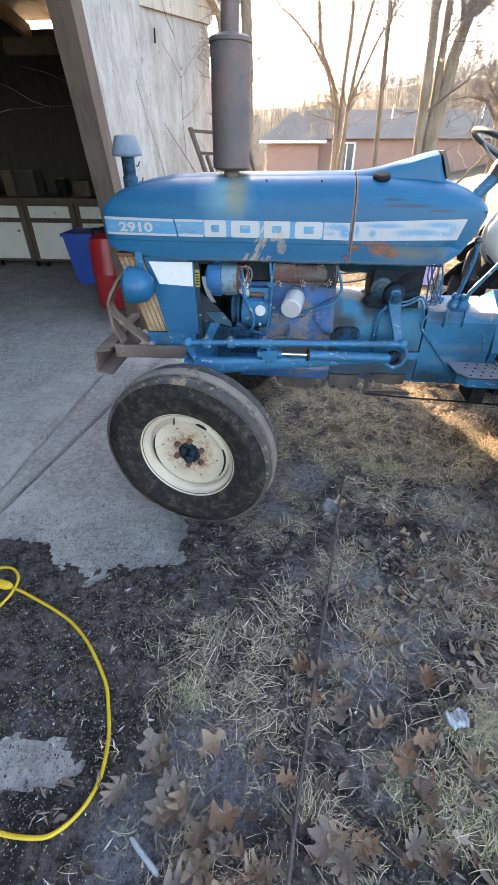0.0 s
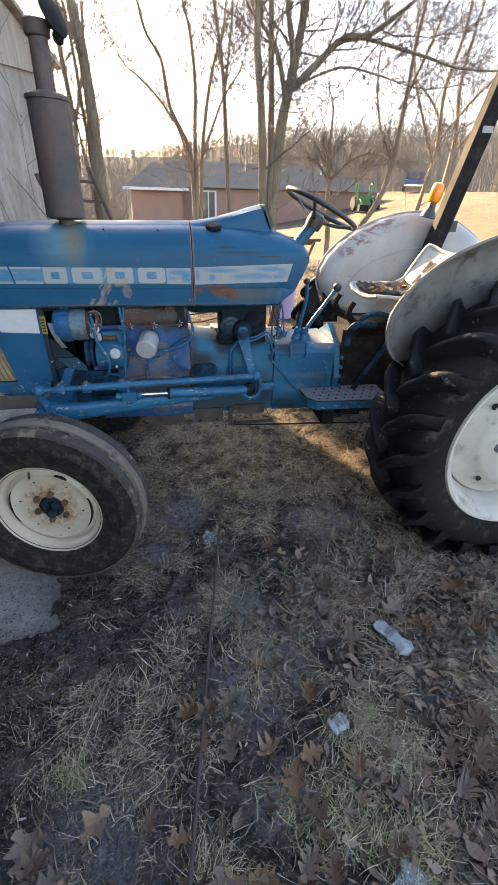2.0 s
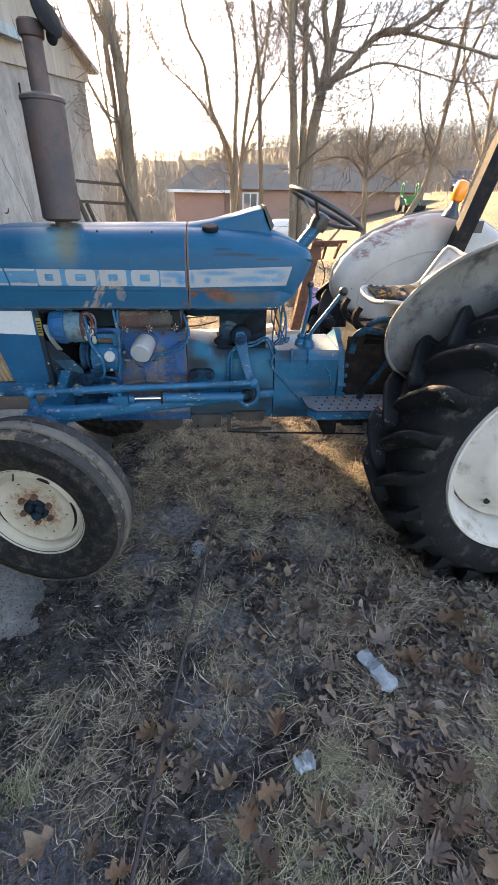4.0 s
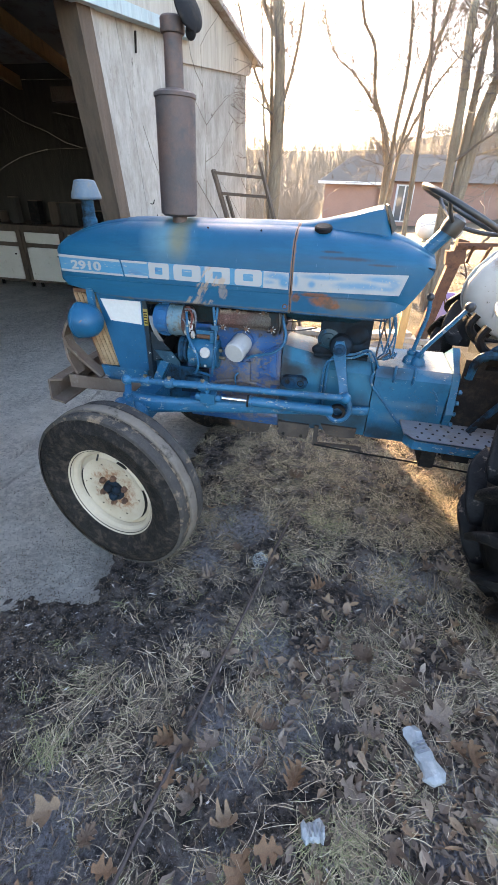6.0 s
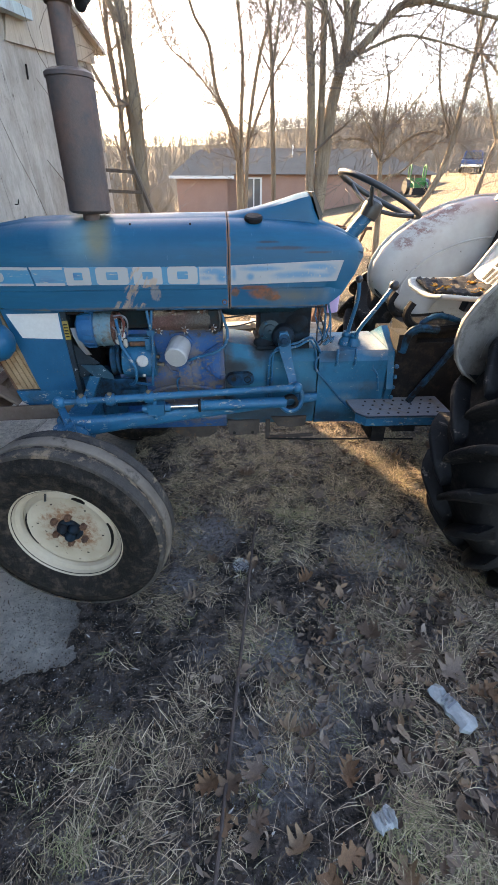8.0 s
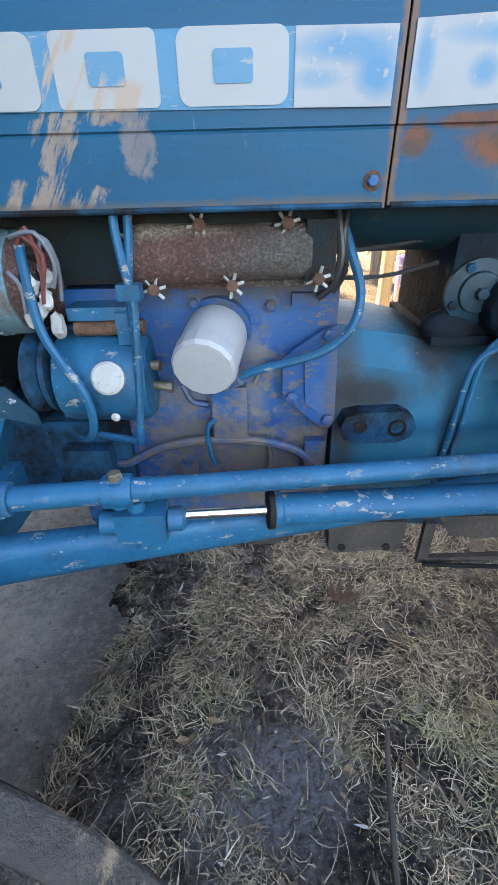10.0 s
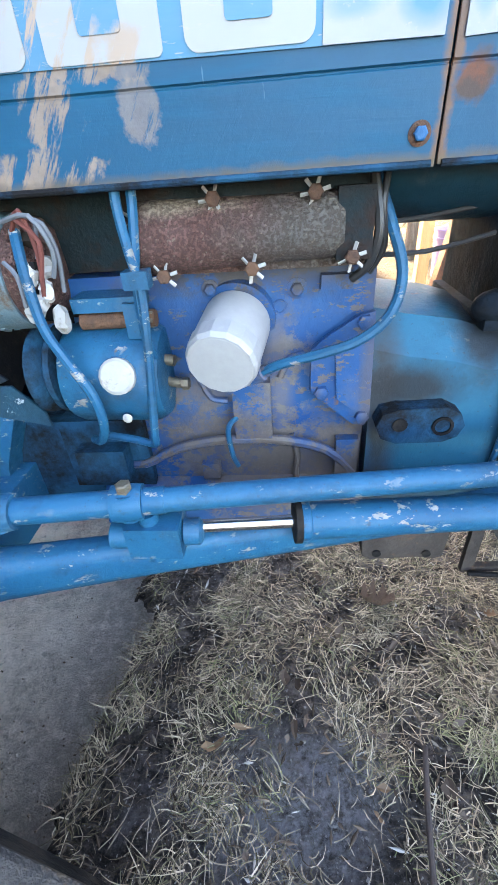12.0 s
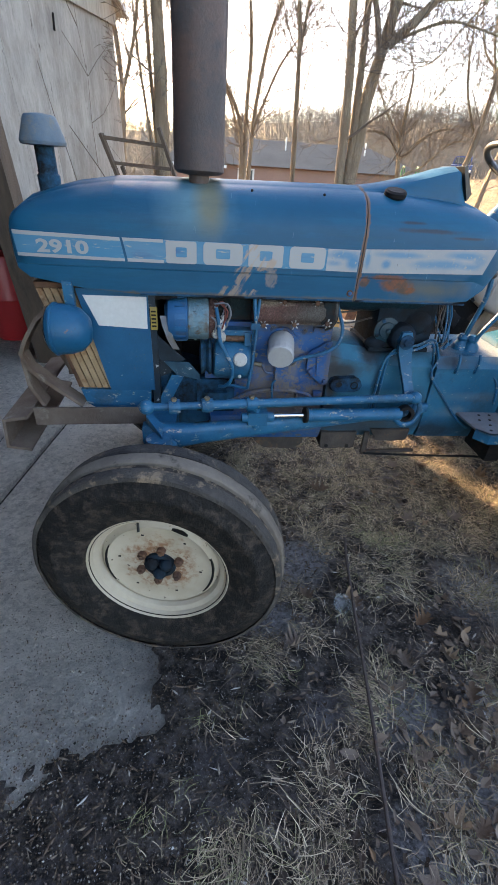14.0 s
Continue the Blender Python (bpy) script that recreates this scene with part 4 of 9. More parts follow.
roof = part("roof", bm, M_ROOF, house, smooth=0)
for x in (6.5, 13.0):
    bm = B()
    rod(bm, (x, HY0 + 4.0, HZ1 + 1.0), (x, HY0 + 4.0, HZ1 + 2.2), 0.06)
    part("vent_pipe", bm, M_WHITE, roof)
bm = B()
box(bm, HX0 - o, 1.1 + o, HY0 - o - 0.03, HY0 - o, HZ1 - 0.14, HZ1 + 0.04)
part("gutter", bm, M_WHITE, house, "white gutter and fascia")
for x, y, w, z0, z1 in ((2.7, HY0 + 2.2, 1.1, -0.7, 1.6),):
    bm = B()
    box(bm, x - 0.1, x + w + 0.1, y - 0.06, y, z0 - 0.1, z1 + 0.1)
    win = part("window", bm, M_WHITE, house, "white framed window")
    for k in range(2):
        bm = B()
        box(bm, x + k * w / 2 + 0.05, x + (k + 1) * w / 2 - 0.05, y - 0.075, y - 0.065, z0, z1)
        part("pane", bm, M_PANE, win)
tank = thing("propane_tank", (3.6, 21.0, -0.4), "white cylindrical propane tank on feet in the yard", "tank")
bm = B()
lathe(bm, [(0.02, -0.95), (0.25, -0.92), (0.42, -0.75), (0.46, -0.6), (0.46, 0.6), (0.42, 0.75), (0.25, 0.92), (0.02, 0.95)], (3.6, 21.0, 0.15), (1, 0.2, 0), 20, True)
part("vessel", bm, M_WHITE, tank)
for dx in (-0.5, 0.5):
    bm = B()
    box(bm, 3.5 + dx, 3.7 + dx, 20.8, 21.2, -0.75, -0.2)
    part("foot", bm, M_CONC, tank)


def pickup(place, turn):
    t = new("pickup_truck")
    HOME[t.name] = Matrix()
    tagged(t, "dark blue pickup truck parked on the dry grass", "truck")
    bm = B()
    slab_xz(bm, [(-2.5, 0.45), (2.5, 0.45), (2.5, 1.0), (0.55, 1.05), (0.35, 1.05), (-0.9, 1.05), (-2.45, 0.95)], -0.9, 0.9)
    part("body", bm, M_PICKUP, t, bevel=0.06)
    bm = B()
    rings(bm, [[Vector((-1.2, -0.85, 1.0)), Vector((0.5, -0.85, 1.0)), Vector((0.5, 0.85, 1.0)), Vector((-1.2, 0.85, 1.0))], [Vector((-0.7, -0.72, 1.72)), Vector((0.4, -0.72, 1.72)), Vector((0.4, 0.72, 1.72)), Vector((-0.7, 0.72, 1.72))]])
    cab = part("cab", bm, M_PICKUP, t, bevel=0.05)
    bm = B()
    slab_xz(bm, [(-0.95, 1.1), (0.4, 1.1), (0.34, 1.6), (-0.66, 1.6)], -0.855, -0.80)
    part("side_window", bm, M_PANE, cab)
    bm = B()
    slab_yz(bm, [(-0.72, 1.12), (0.72, 1.12), (0.62, 1.6), (-0.62, 1.6)], -1.22, -1.0)
    part("windscreen", bm, M_PANE, cab)
    for x in (-1.6, 1.6):
        for y in (-0.86, 0.86):
            bm = B()
            lathe(bm, [(0.2, -0.1), (0.36, -0.1), (0.38, 0), (0.36, 0.1), (0.2, 0.1)], (x, y, 0.38), (0, 1, 0), 16, True)
            part("wheel", bm, M_BLACK, t)
    bm = B()
    box(bm, -2.56, -2.45, -0.85, 0.85, 0.45, 0.62)
    part("bumper", bm, M_CHROME, t)
    t.matrix_world = Matrix.Translation(place) @ Matrix.Rotation(radians(turn), 4, "Z")
    return t


pickup((24.2, 46.0, land(24.2, 46.0)), 62)
far_tr = thing("compact_tractor", (15.0, 36.0, land(15.0, 36.0)), "small green tractor with a loader parked on the dry field", "tractor")
gz = land(15.0, 36.0)
bm = B()
box(bm, 14.4, 15.6, 35.7, 36.3, gz + 0.45, gz + 1.05)
part("body", bm, M_GREEN, far_tr, bevel=0.06)
for sx in (14.45, 15.55):
    bm = B()
    tube(bm, [(sx, 35.8, gz + 1.0), (sx, 35.8, gz + 1.75), (sx, 36.2, gz + 1.75), (sx, 36.2, gz + 1.0)], 0.05)
    part("roll_bar", bm, M_GREEN, far_tr)
for x in (14.3, 15.7):
    bm = B()
    lathe(bm, [(0.25, -0.12), (0.5, -0.12), (0.52, 0.12), (0.25, 0.12)], (x, 36.0, gz + 0.5), (1, 0, 0), 16, True)
    part("wheel", bm, M_BLACK, far_tr)
bm = B()
box(bm, 14.2, 15.8, 34.5, 34.9, gz + 0.02, gz + 0.45)
part("bucket", bm, M_DARK, far_tr, bevel=0.03)
for x in (14.5, 15.5):
    bm = B()
    tube(bm, [(x, 34.8, gz + 0.35), (x, 35.2, gz + 0.75), (x, 35.8, gz + 0.8)], 0.05)
    part("loader_arm", bm, M_GREEN, far_tr)


def limb(rng, segs, p, d, length, r, depth, kids, up, sides, thin=0.0035, wild=0.22):
    """Grow one tapering limb and its branches into segs."""
    n = (4, 4, 5, 11)[min(depth, 3)]
    pts, rad = [p.copy()], [r]
    q = p.copy()
    for i in range(n):
        d = (d + Vector((rng.gauss(0, wild), rng.gauss(0, wild), rng.gauss(0, wild) + up)) * 0.5).normalized()
        q = q + d * (length / n)
        pts.append(q.copy())
        rad.append(max(r * (1 - 0.75 * (i + 1) / n), thin * 0.5))
        if depth > 0 and i >= (2 if depth > 2 else 0) and rng.random() < 0.92:
            for _ in range(kids if rng.random() < 0.6 else kids + 1):
                ax = Vector((rng.gauss(0, 1), rng.gauss(0, 1), rng.gauss(0.2, 0.5)))
                side = (ax - d * ax.dot(d)).normalized()
                nd = (d * rng.uniform(0.6, 1.0) + side * rng.uniform(0.5, 0.95)).normalized()
                ratio = rng.uniform(0.2, 0.4) if depth > 2 else rng.uniform(0.35, 0.6)
                limb(rng, segs, q.copy(), nd, length * (1.15 - 0.6 * i / n) * rng.uniform(0.2, 0.40) if depth > 2 else length * rng.uniform(0.4, 0.75), max(rad[-1] * ratio, thin), depth - 1, kids, up * 0.6, sides, thin, min(wild * 1.4, 0.26))
    segs.append((pts, rad, 3 if depth <= 1 else sides))


def tubes_mesh(name, segs):
    V, F = [], []
    for pts, rad, sides in segs:
        up, base = Vector((0.31, 0.22, 0.92)), len(V)
        for i, p in enumerate(pts):
            d = (pts[min(i + 1, len(pts) - 1)] - pts[max(i - 1, 0)]).normalized()
            u = up - d * up.dot(d)
            if u.length < 1e-3:
                u = d.orthogonal()
            u.normalize()
            w = d.cross(u)
            for k in range(sides):
                a = 2 * math.pi * k / sides
                V.append(p + (u * math.cos(a) + w * math.sin(a)) * rad[i])
        for i in range(len(pts) - 1):
            for k in range(sides):
                j = (k + 1) % sides
                F.append((base + i * sides + k, base + i * sides + j, base + (i + 1) * sides + j, base + (i + 1) * sides + k))
    return fast_mesh(name, V, F)


def curve(pts, steps):
    """Points rounded between the given ones."""
    pts = [Vector(p) for p in pts]
    out, n = [], len(pts)
    for i in range(n - 1):
        p0, p1, p2, p3 = pts[max(i - 1, 0)], pts[i], pts[i + 1], pts[min(i + 2, n - 1)]
        for k in range(steps):
            t = k / steps
            out.append(0.5 * ((2 * p1) + (p2 - p0) * t + (2 * p0 - 5 * p1 + 4 * p2 - p3) * t * t + (3 * p1 - p0 - 3 * p2 + p3) * t ** 3))
    return out + [pts[-1]]


def tree(seed, x, y, stems, label, twig=0.9, shoots=16, thin=0.0034, up=0.10, wild=0.24, depth=2):
    """stems: the run of each trunk or bough as (x, z) places, its radius at the foot and at the tip, and how far along it the shoots begin."""
    rng = random.Random(seed)
    z = land(x, y) - 0.05
    t = thing("tree", (x, y, z), label, "tree", "bare trees behind the tractor")
    for path, r0, r1, bare_to in stems:
        lean_y = rng.uniform(-0.12, 0.12)
        low = path[0][1]
        run = [Vector((px, y + lean_y * (pz - low) + 0.04 * math.sin(pz * 2.3 + seed), pz)) for px, pz in path]
        if low < 1.6:
            d = (run[0] - run[1]) / max(run[1].z - run[0].z, 0.2)
            run.insert(0, Vector((run[0].x + d.x * (low - z) * 0.5, y, z)))
        fine = curve(run, 6)
        n = len(fine) - 1
        knots = [noise.noise((p.x * 5, p.y * 5, p.z * 5)) for p in fine]
        trunk = [(fine, [(r0 + (r1 - r0) * i / n) * (1 + 0.16 * knots[i]) for i in range(n + 1)], 9)]
        segs = []
        for _ in range(int(shoots * 1.45)):
            f = bare_to + (1 - bare_to) * rng.random()
            i = min(int(f * n), n - 1)
            d = (fine[i + 1] - fine[i]).normalized()
            ax = Vector((rng.gauss(0, 1), rng.gauss(0, 0.8), rng.gauss(0.25, 0.6)))
            side = (ax - d * ax.dot(d)).normalized()
            r = r0 + (r1 - r0) * f
            limb(rng, segs, fine[i].copy(), (d * rng.uniform(0.3, 1.0) + side * rng.uniform(0.5, 1.1)).normalized(), twig * rng.uniform(0.35, 1.25), max(r * rng.uniform(0.16, 0.34), thin * 1.4), depth, 1, up, 5, thin, wild)
        limb(rng, segs, fine[-1].copy(), (fine[-1] - fine[-2]).normalized(), twig * 1.3, r1, depth, 1, up, 5, thin, wild)
        tr = link_mesh("trunk" if low < 1.6 else "bough", tubes_mesh("trunk", trunk), M_BARK, t, smooth=70)
        link_mesh("crown", tubes_mesh("crown", segs), M_TWIG, tr, "bare twigs", smooth=70)
    return t


tree(3, -0.72, 6.4, [([(-0.71, 1.19), (-0.70, 1.71), (-0.69, 2.26), (-0.70, 2.76), (-0.75, 3.3), (-0.80, 4.4), (-0.86, 5.6)], 0.088, 0.035, 0.30), ([(-0.75, 1.47), (-0.80, 2.26), (-0.82, 2.84), (-0.90, 3.6), (-1.0, 4.4)], 0.030, 0.010, 0.25), ([(-0.80, 1.40), (-0.86, 1.9), (-0.91, 2.3), (-0.95, 2.9), (-1.02, 3.8)], 0.022, 0.008, 0.2), ([(-0.77, 2.90), (-0.95, 3.25), (-1.15, 3.9), (-1.22, 4.8)], 0.035, 0.012, 0.2)], "bare young tree with slender side stems beside the barn corner", 0.7, 7, 0.0032)
tree(11, 1.42, 6.3, [([(1.37, 1.2), (1.35, 1.5), (1.29, 2.34), (1.22, 2.85), (1.21, 3.35), (1.18, 4.6), (1.22, 6.0)], 0.060, 0.03, 0.35), ([(1.46, 1.26), (1.42, 2.35), (1.38, 3.33), (1.36, 4.6), (1.30, 5.8)], 0.050, 0.022, 0.4), ([(1.49, 1.2), (1.54, 2.07), (1.64, 2.62), (1.74, 3.08), (1.79, 3.4), (1.92, 4.6), (2.0, 5.8)], 0.078, 0.034, 0.45), ([(1.58, 2.46), (1.45, 2.91), (1.18, 3.27), (1.0, 3.8), (0.9, 4.6)], 0.032, 0.014, 0.2), ([(1.67, 2.60), (1.61, 2.97), (1.54, 3.34), (1.50, 4.2), (1.55, 5.2)], 0.042, 0.02, 0.3), ([(1.66, 2.58), (1.93, 2.82), (2.18, 3.03), (2.51, 3.10), (2.82, 3.29), (3.06, 3.47), (3.6, 3.95)], 0.048, 0.014, 0.2), ([(2.45, 3.08), (2.88, 3.02), (3.33, 2.95), (3.65, 2.89), (4.19, 2.88), (4.7, 2.95)], 0.025, 0.009, 0.08), ([(1.76, 2.64), (2.21, 2.80), (2.57, 2.78), (3.1, 2.68)], 0.020, 0.008, 0.1), ([(2.9, 3.3), (2.45, 2.82), (2.2, 2.52), (1.98, 2.42)], 0.012, 0.005, 0.2)], "clump of tall bare trunks wrapped in vines with long arching limbs", 0.95, 14, 0.0031)
tree(5, 1.09, 7.95, [([(1.10, 1.36), (1.05, 2.35), (1.02, 2.95), (0.97, 3.4), (0.86, 4.2), (0.80, 5.6)], 0.042, 0.016, 0.25), ([(1.03, 2.75), (1.10, 3.2), (1.18, 3.9), (1.16, 4.8)], 0.022, 0.010, 0.1)], "slender bare sapling with fine twigs", 0.85, 14, 0.0037)
tree(8, 3.1, 9.0, [([(3.18, 1.05), (3.10, 1.6), (3.05, 2.1), (3.06, 2.6)], 0.060, 0.022, 0.35), ([(3.10, 1.75), (2.85, 2.05), (2.5, 2.1), (2.1, 1.98)], 0.032, 0.010, 0.15), ([(3.08, 1.7), (3.45, 2.05), (3.85, 2.2), (4.3, 2.1)], 0.032, 0.010, 0.15), ([(3.06, 2.0), (2.75, 2.4), (2.55, 2.75)], 0.022, 0.008, 0.1), ([(3.07, 2.0), (3.45, 2.45), (3.75, 2.8)], 0.022, 0.008, 0.1), ([(3.12, 1.4), (3.5, 1.62), (3.95, 2.0), (4.2, 2.05)], 0.026, 0.010, 0.2)], "low spreading bare fruit tree with crooked limbs", 0.7, 9, 0.0036, 0.04, 0.34)
tree(21, 3.6, 8.2, [([(3.50, 0.95), (3.70, 1.3), (3.85, 1.65), (3.94, 2.17), (3.96, 2.85), (3.93, 3.54), (4.0, 4.4), (4.1, 5.6)], 0.058, 0.02, 0.35), ([(3.97, 2.75), (4.12, 3.2), (4.26, 3.65), (4.42, 4.3), (4.5, 5.2)], 0.030, 0.012, 0.1), ([(3.92, 2.1), (3.62, 2.6), (3.45, 3.2), (3.42, 3.9)], 0.022, 0.008, 0.1)], "leaning bare tree at the edge of the field", 1.0, 11, 0.0037)
tree(31, 0.95, 15.0, [([(0.90, 0.92), (0.80, 2.5), (0.32, 3.5), (0.14, 4.45), (-0.22, 5.0), (-0.45, 6.2), (-0.5, 7.4)], 0.070, 0.022, 0.2), ([(0.98, 0.92), (0.97, 2.78), (1.02, 4.05), (0.91, 5.08), (0.73, 5.8), (0.7, 7.6)], 0.075, 0.022, 0.25), ([(1.10, 1.07), (1.21, 2.79), (1.49, 4.32), (1.80, 5.13), (1.90, 5.9), (2.1, 7.4)], 0.070, 0.022, 0.2), ([(0.88, 1.9), (0.5, 3.1), (-0.25, 4.0), (-0.9, 4.5), (-1.3, 5.4)], 0.042, 0.014, 0.1), ([(1.18, 2.4), (1.75, 3.7), (2.3, 4.5), (2.55, 5.6)], 0.042, 0.014, 0.1)], "many-stemmed bare tree standing in the back yard", 1.4, 30, 0.0052, 0.08, 0.26)
tree(44, 7.4, 13.0, [([(7.2, 1.3), (7.4, 2.6), (7.3, 3.9), (7.5, 5.2), (7.4, 7.0)], 0.075, 0.03, 0.2), ([(7.35, 2.4), (6.8, 3.4), (6.3, 4.3), (6.1, 5.6)], 0.045, 0.015, 0.1), ([(7.4, 2.8), (8.1, 3.7), (8.7, 4.4), (9.1, 5.6)], 0.045, 0.015, 0.1)], "tall bare tree with spreading twiggy crown", 1.5, 13, 0.0055, 0.08, 0.28)
tree(52, -2.2, 13.5, [([(-2.2, 1.2), (-2.1, 3.0), (-2.2, 4.6), (-2.0, 6.4), (-2.1, 8.0)], 0.085, 0.03, 0.25), ([(-2.15, 2.6), (-1.7, 3.8), (-1.5, 5.0), (-1.45, 6.5)], 0.05, 0.016, 0.1), ([(-2.2, 3.0), (-2.8, 4.2), (-3.2, 5.6)], 0.05, 0.016, 0.1)], "tall bare tree behind the barn", 1.6, 20, 0.0059, 0.08, 0.26)
tree(63, 11.5, 19.0, [([(11.4, 2.0), (11.5, 3.6), (11.2, 5.4), (11.4, 7.6)], 0.11, 0.04, 0.2), ([(11.45, 3.0), (12.5, 4.4), (13.4, 5.4), (14.0, 7.0)], 0.06, 0.02, 0.1), ([(11.4, 3.2), (10.3, 4.6), (9.4, 5.4), (8.9, 6.6)], 0.06, 0.02, 0.1)], "wide bare tree at the field edge", 2.0, 13, 0.0065, 0.08, 0.26)

# far woods on the hills, and scrub round the field
rng = random.Random(77)
WV, WF = [], []


def stick(a, b, w):
    i = len(WV)
    s = Vector((a.y, -a.x, 0)).normalized() * w
    WV.extend((a - s, a + s, b))
    WF.append((i, i + 1, i + 2))


for i in range(12500):
    az = radians(rng.uniform(-38, 62))
    r = rng.uniform(85, 265) if i % 3 else rng.uniform(50, 85)
    if i % 6 == 0:
        az, r = radians(rng.uniform(-34, -4.5)), rng.uniform(16, 50)
    x, y = r * math.sin(az), r * math.cos(az)
    z = land(x, y) - 0.2
    hgt = rng.uniform(4.0, 7.5) if r > 85 else (rng.uniform(1.6, 4.0) if r > 50 else rng.uniform(0.9, 2.6))
    base = Vector((x, y, z))
    top = base + Vector((rng.gauss(0, 0.1 * hgt), 0, hgt))
    stick(base, top, hgt * 0.010)
    for k in range(26):
        f = rng.uniform(0.1, 0.95)
        a = base.lerp(top, f)
        l = hgt * rng.uniform(0.2, 0.5) * (1.25 - f * 0.6)
        b = a + Vector((rng.uniform(-1, 1) * l, rng.uniform(-1, 1) * l, l * rng.uniform(0.0, 0.9)))
        stick(a, b, hgt * rng.uniform(0.003, 0.007))
woods = link_mesh("woods", fast_mesh("woods", WV, WF), M_WOODS, smooth=0)
tagged(woods, "grey-brown leafless woods covering the far hills", "woods", kind="stuff")

# ---- the tractor ----
CY = 2.12
tractor = thing("tractor", (0.55, CY, 0.05), "old blue farm tractor with worn stripes and white fenders", "tractor")


def hood_ring(x, hw, top, bot, shear=0.0, n=7, crest=0.0):
    """Open section of the hood from its near lower edge over the top to the far one."""
    e = 1.0 if bot < 1.1 else 0.0
    pts = [(-hw, bot), (-hw - 0.0025 * e, 1.1262 if e else bot + 0.006), (-hw - 0.0012 * e, 1.1276 if e else bot + 0.010), (-hw - 0.0014 * e, 1.1288 if e else bot + 0.014), (-hw - 0.004 * e, 1.1304 if e else bot + 0.02), (-hw - 0.004 * e, min(1.255, top - 0.05))]
    z0 = min(1.255, top - 0.05)
    for i in range(1, n + 1):
        a = math.pi / 2 * i / n
        pts.append((-hw + hw * 0.55 * (1 - math.cos(a)) ** 1.0 if i < n else -hw * 0.45, z0 + (top - 0.012 - z0) * math.sin(a)))
    pts.append((-hw * 0.43, top - 0.010 + crest * 0.55))
    pts.append((-hw * 0.38, top - 0.006 + crest * 0.93))
    pts.append((-hw * 0.2, top + crest))
    pts = pts + [(-a, z) for a, z in reversed(pts)]
    return [Vector((x + shear * max(0.0, 1.27 - z), CY + a, z)) for a, z in pts]


def shell(name, secs, mat, parent, label="", cap_front=False, thick=0.004):
    bm = B()
    vs = [[bm.verts.new(p) for p in ring] for ring in secs]
    for a, b in zip(vs, vs[1:]):
        for i in range(len(a) - 1):
            bm.faces.new((a[i], a[i + 1], b[i + 1], b[i]))
    if cap_front:
        bm.faces.new(vs[0])
    ob = part(name, bm, mat, parent, label, smooth=40)
    mod = ob.modifiers.new("thick", "SOLIDIFY")
    mod.thickness, mod.offset, mod.use_rim = thick, -1.0, False
    return ob


nose = shell("nose_cowl", [hood_ring(-0.834, 0.13, 1.245, 1.165), hood_ring(-0.832, 0.165, 1.262, 1.14), hood_ring(-0.822, 0.182, 1.278, 1.115), hood_ring(-0.79, 0.190, 1.300, 1.092), hood_ring(-0.73, 0.194, 1.322, 1.082), hood_ring(-0.64, 0.197, 1.345, 1.066), hood_ring(-0.5322, 0.2, 1.362, 1.055, 0.19)], M_HOOD, tractor, "blue nose cowl", True)
hood = shell("hood", [hood_ring(-0.5312, 0.2, 1.362, 1.055, 0.19), hood_ring(-0.44, 0.2, 1.366, 1.053), hood_ring(-0.2, 0.2, 1.370, 1.052), hood_ring(0.0, 0.2, 1.373, 1.052), hood_ring(0.2135, 0.2, 1.376, 1.052)], M_HOOD, tractor, "blue hood with scraped tan paint and a stain below the stack")
tank = shell("fuel_tank_cover", [hood_ring(0.2165, 0.2, 1.376, 1.054), hood_ring(0.25, 0.2, 1.375, 1.054, crest=0.004), hood_ring(0.30, 0.2, 1.373, 1.054, crest=0.014), hood_ring(0.36, 0.2, 1.370, 1.054, crest=0.030), hood_ring(0.43, 0.2, 1.366, 1.054, crest=0.052), hood_ring(0.49, 0.2, 1.362, 1.055, crest=0.074), hood_ring(0.525, 0.2, 1.358, 1.057, crest=0.086), hood_ring(0.533, 0.2, 1.357, 1.058, crest=0.082), hood_ring(0.548, 0.2, 1.355, 1.059, crest=0.045), hood_ring(0.572, 0.199, 1.350, 1.061, crest=0.004), hood_ring(0.61, 0.196, 1.343, 1.065), hood_ring(0.66, 0.186, 1.325, 1.10), hood_ring(0.71, 0.165, 1.303, 1.17), hood_ring(0.745, 0.13, 1.285, 1.225), hood_ring(0.752, 0.10, 1.275, 1.24)], M_HOOD, tractor, "blue rear cowl rising to the dash, with a rust patch")
bm = B()
slab_xz(bm, [(0.534, 1.445), (0.543, 1.447), (0.583, 1.372), (0.572, 1.352)], CY - 0.082, CY + 0.082)
part("dash_panel", bm, M_BLACK, tank, bevel=0.003)
bm = B()
lathe(bm, [(0.030, 0), (0.034, 0.006), (0.034, 0.016), (0.028, 0.021)], (0.313, 2.0, 1.352), (0, -0.25, 1), 20, True)
part("filler_cap", bm, M_DARK, tank, "dark filler cap", bevel=0.0015)
for x, y, z in ((0.213 - 0.017, CY - 0.2015, 1.079),):
    bm = B()
    nut(bm, (x, y, z), (0, -1, 0), 0.0065, 0.006)
    part("bolt", bm, M_OLDBLUE, hood)
    bm = B()
    lathe(bm, [(0.0105, 0), (0.0105, 0.0015), (0.006, 0.002)], (x, y + 0.0005, z), (0, -1, 0), 16, True)
    part("washer", bm, M_RUSTY, hood, "rusty washer")
for x in (-0.135, 0.08):
    bm = B()
    ball(bm, (x, CY - 0.165, 1.348), 0.004)
    part("rivet", bm, M_DARK, hood)
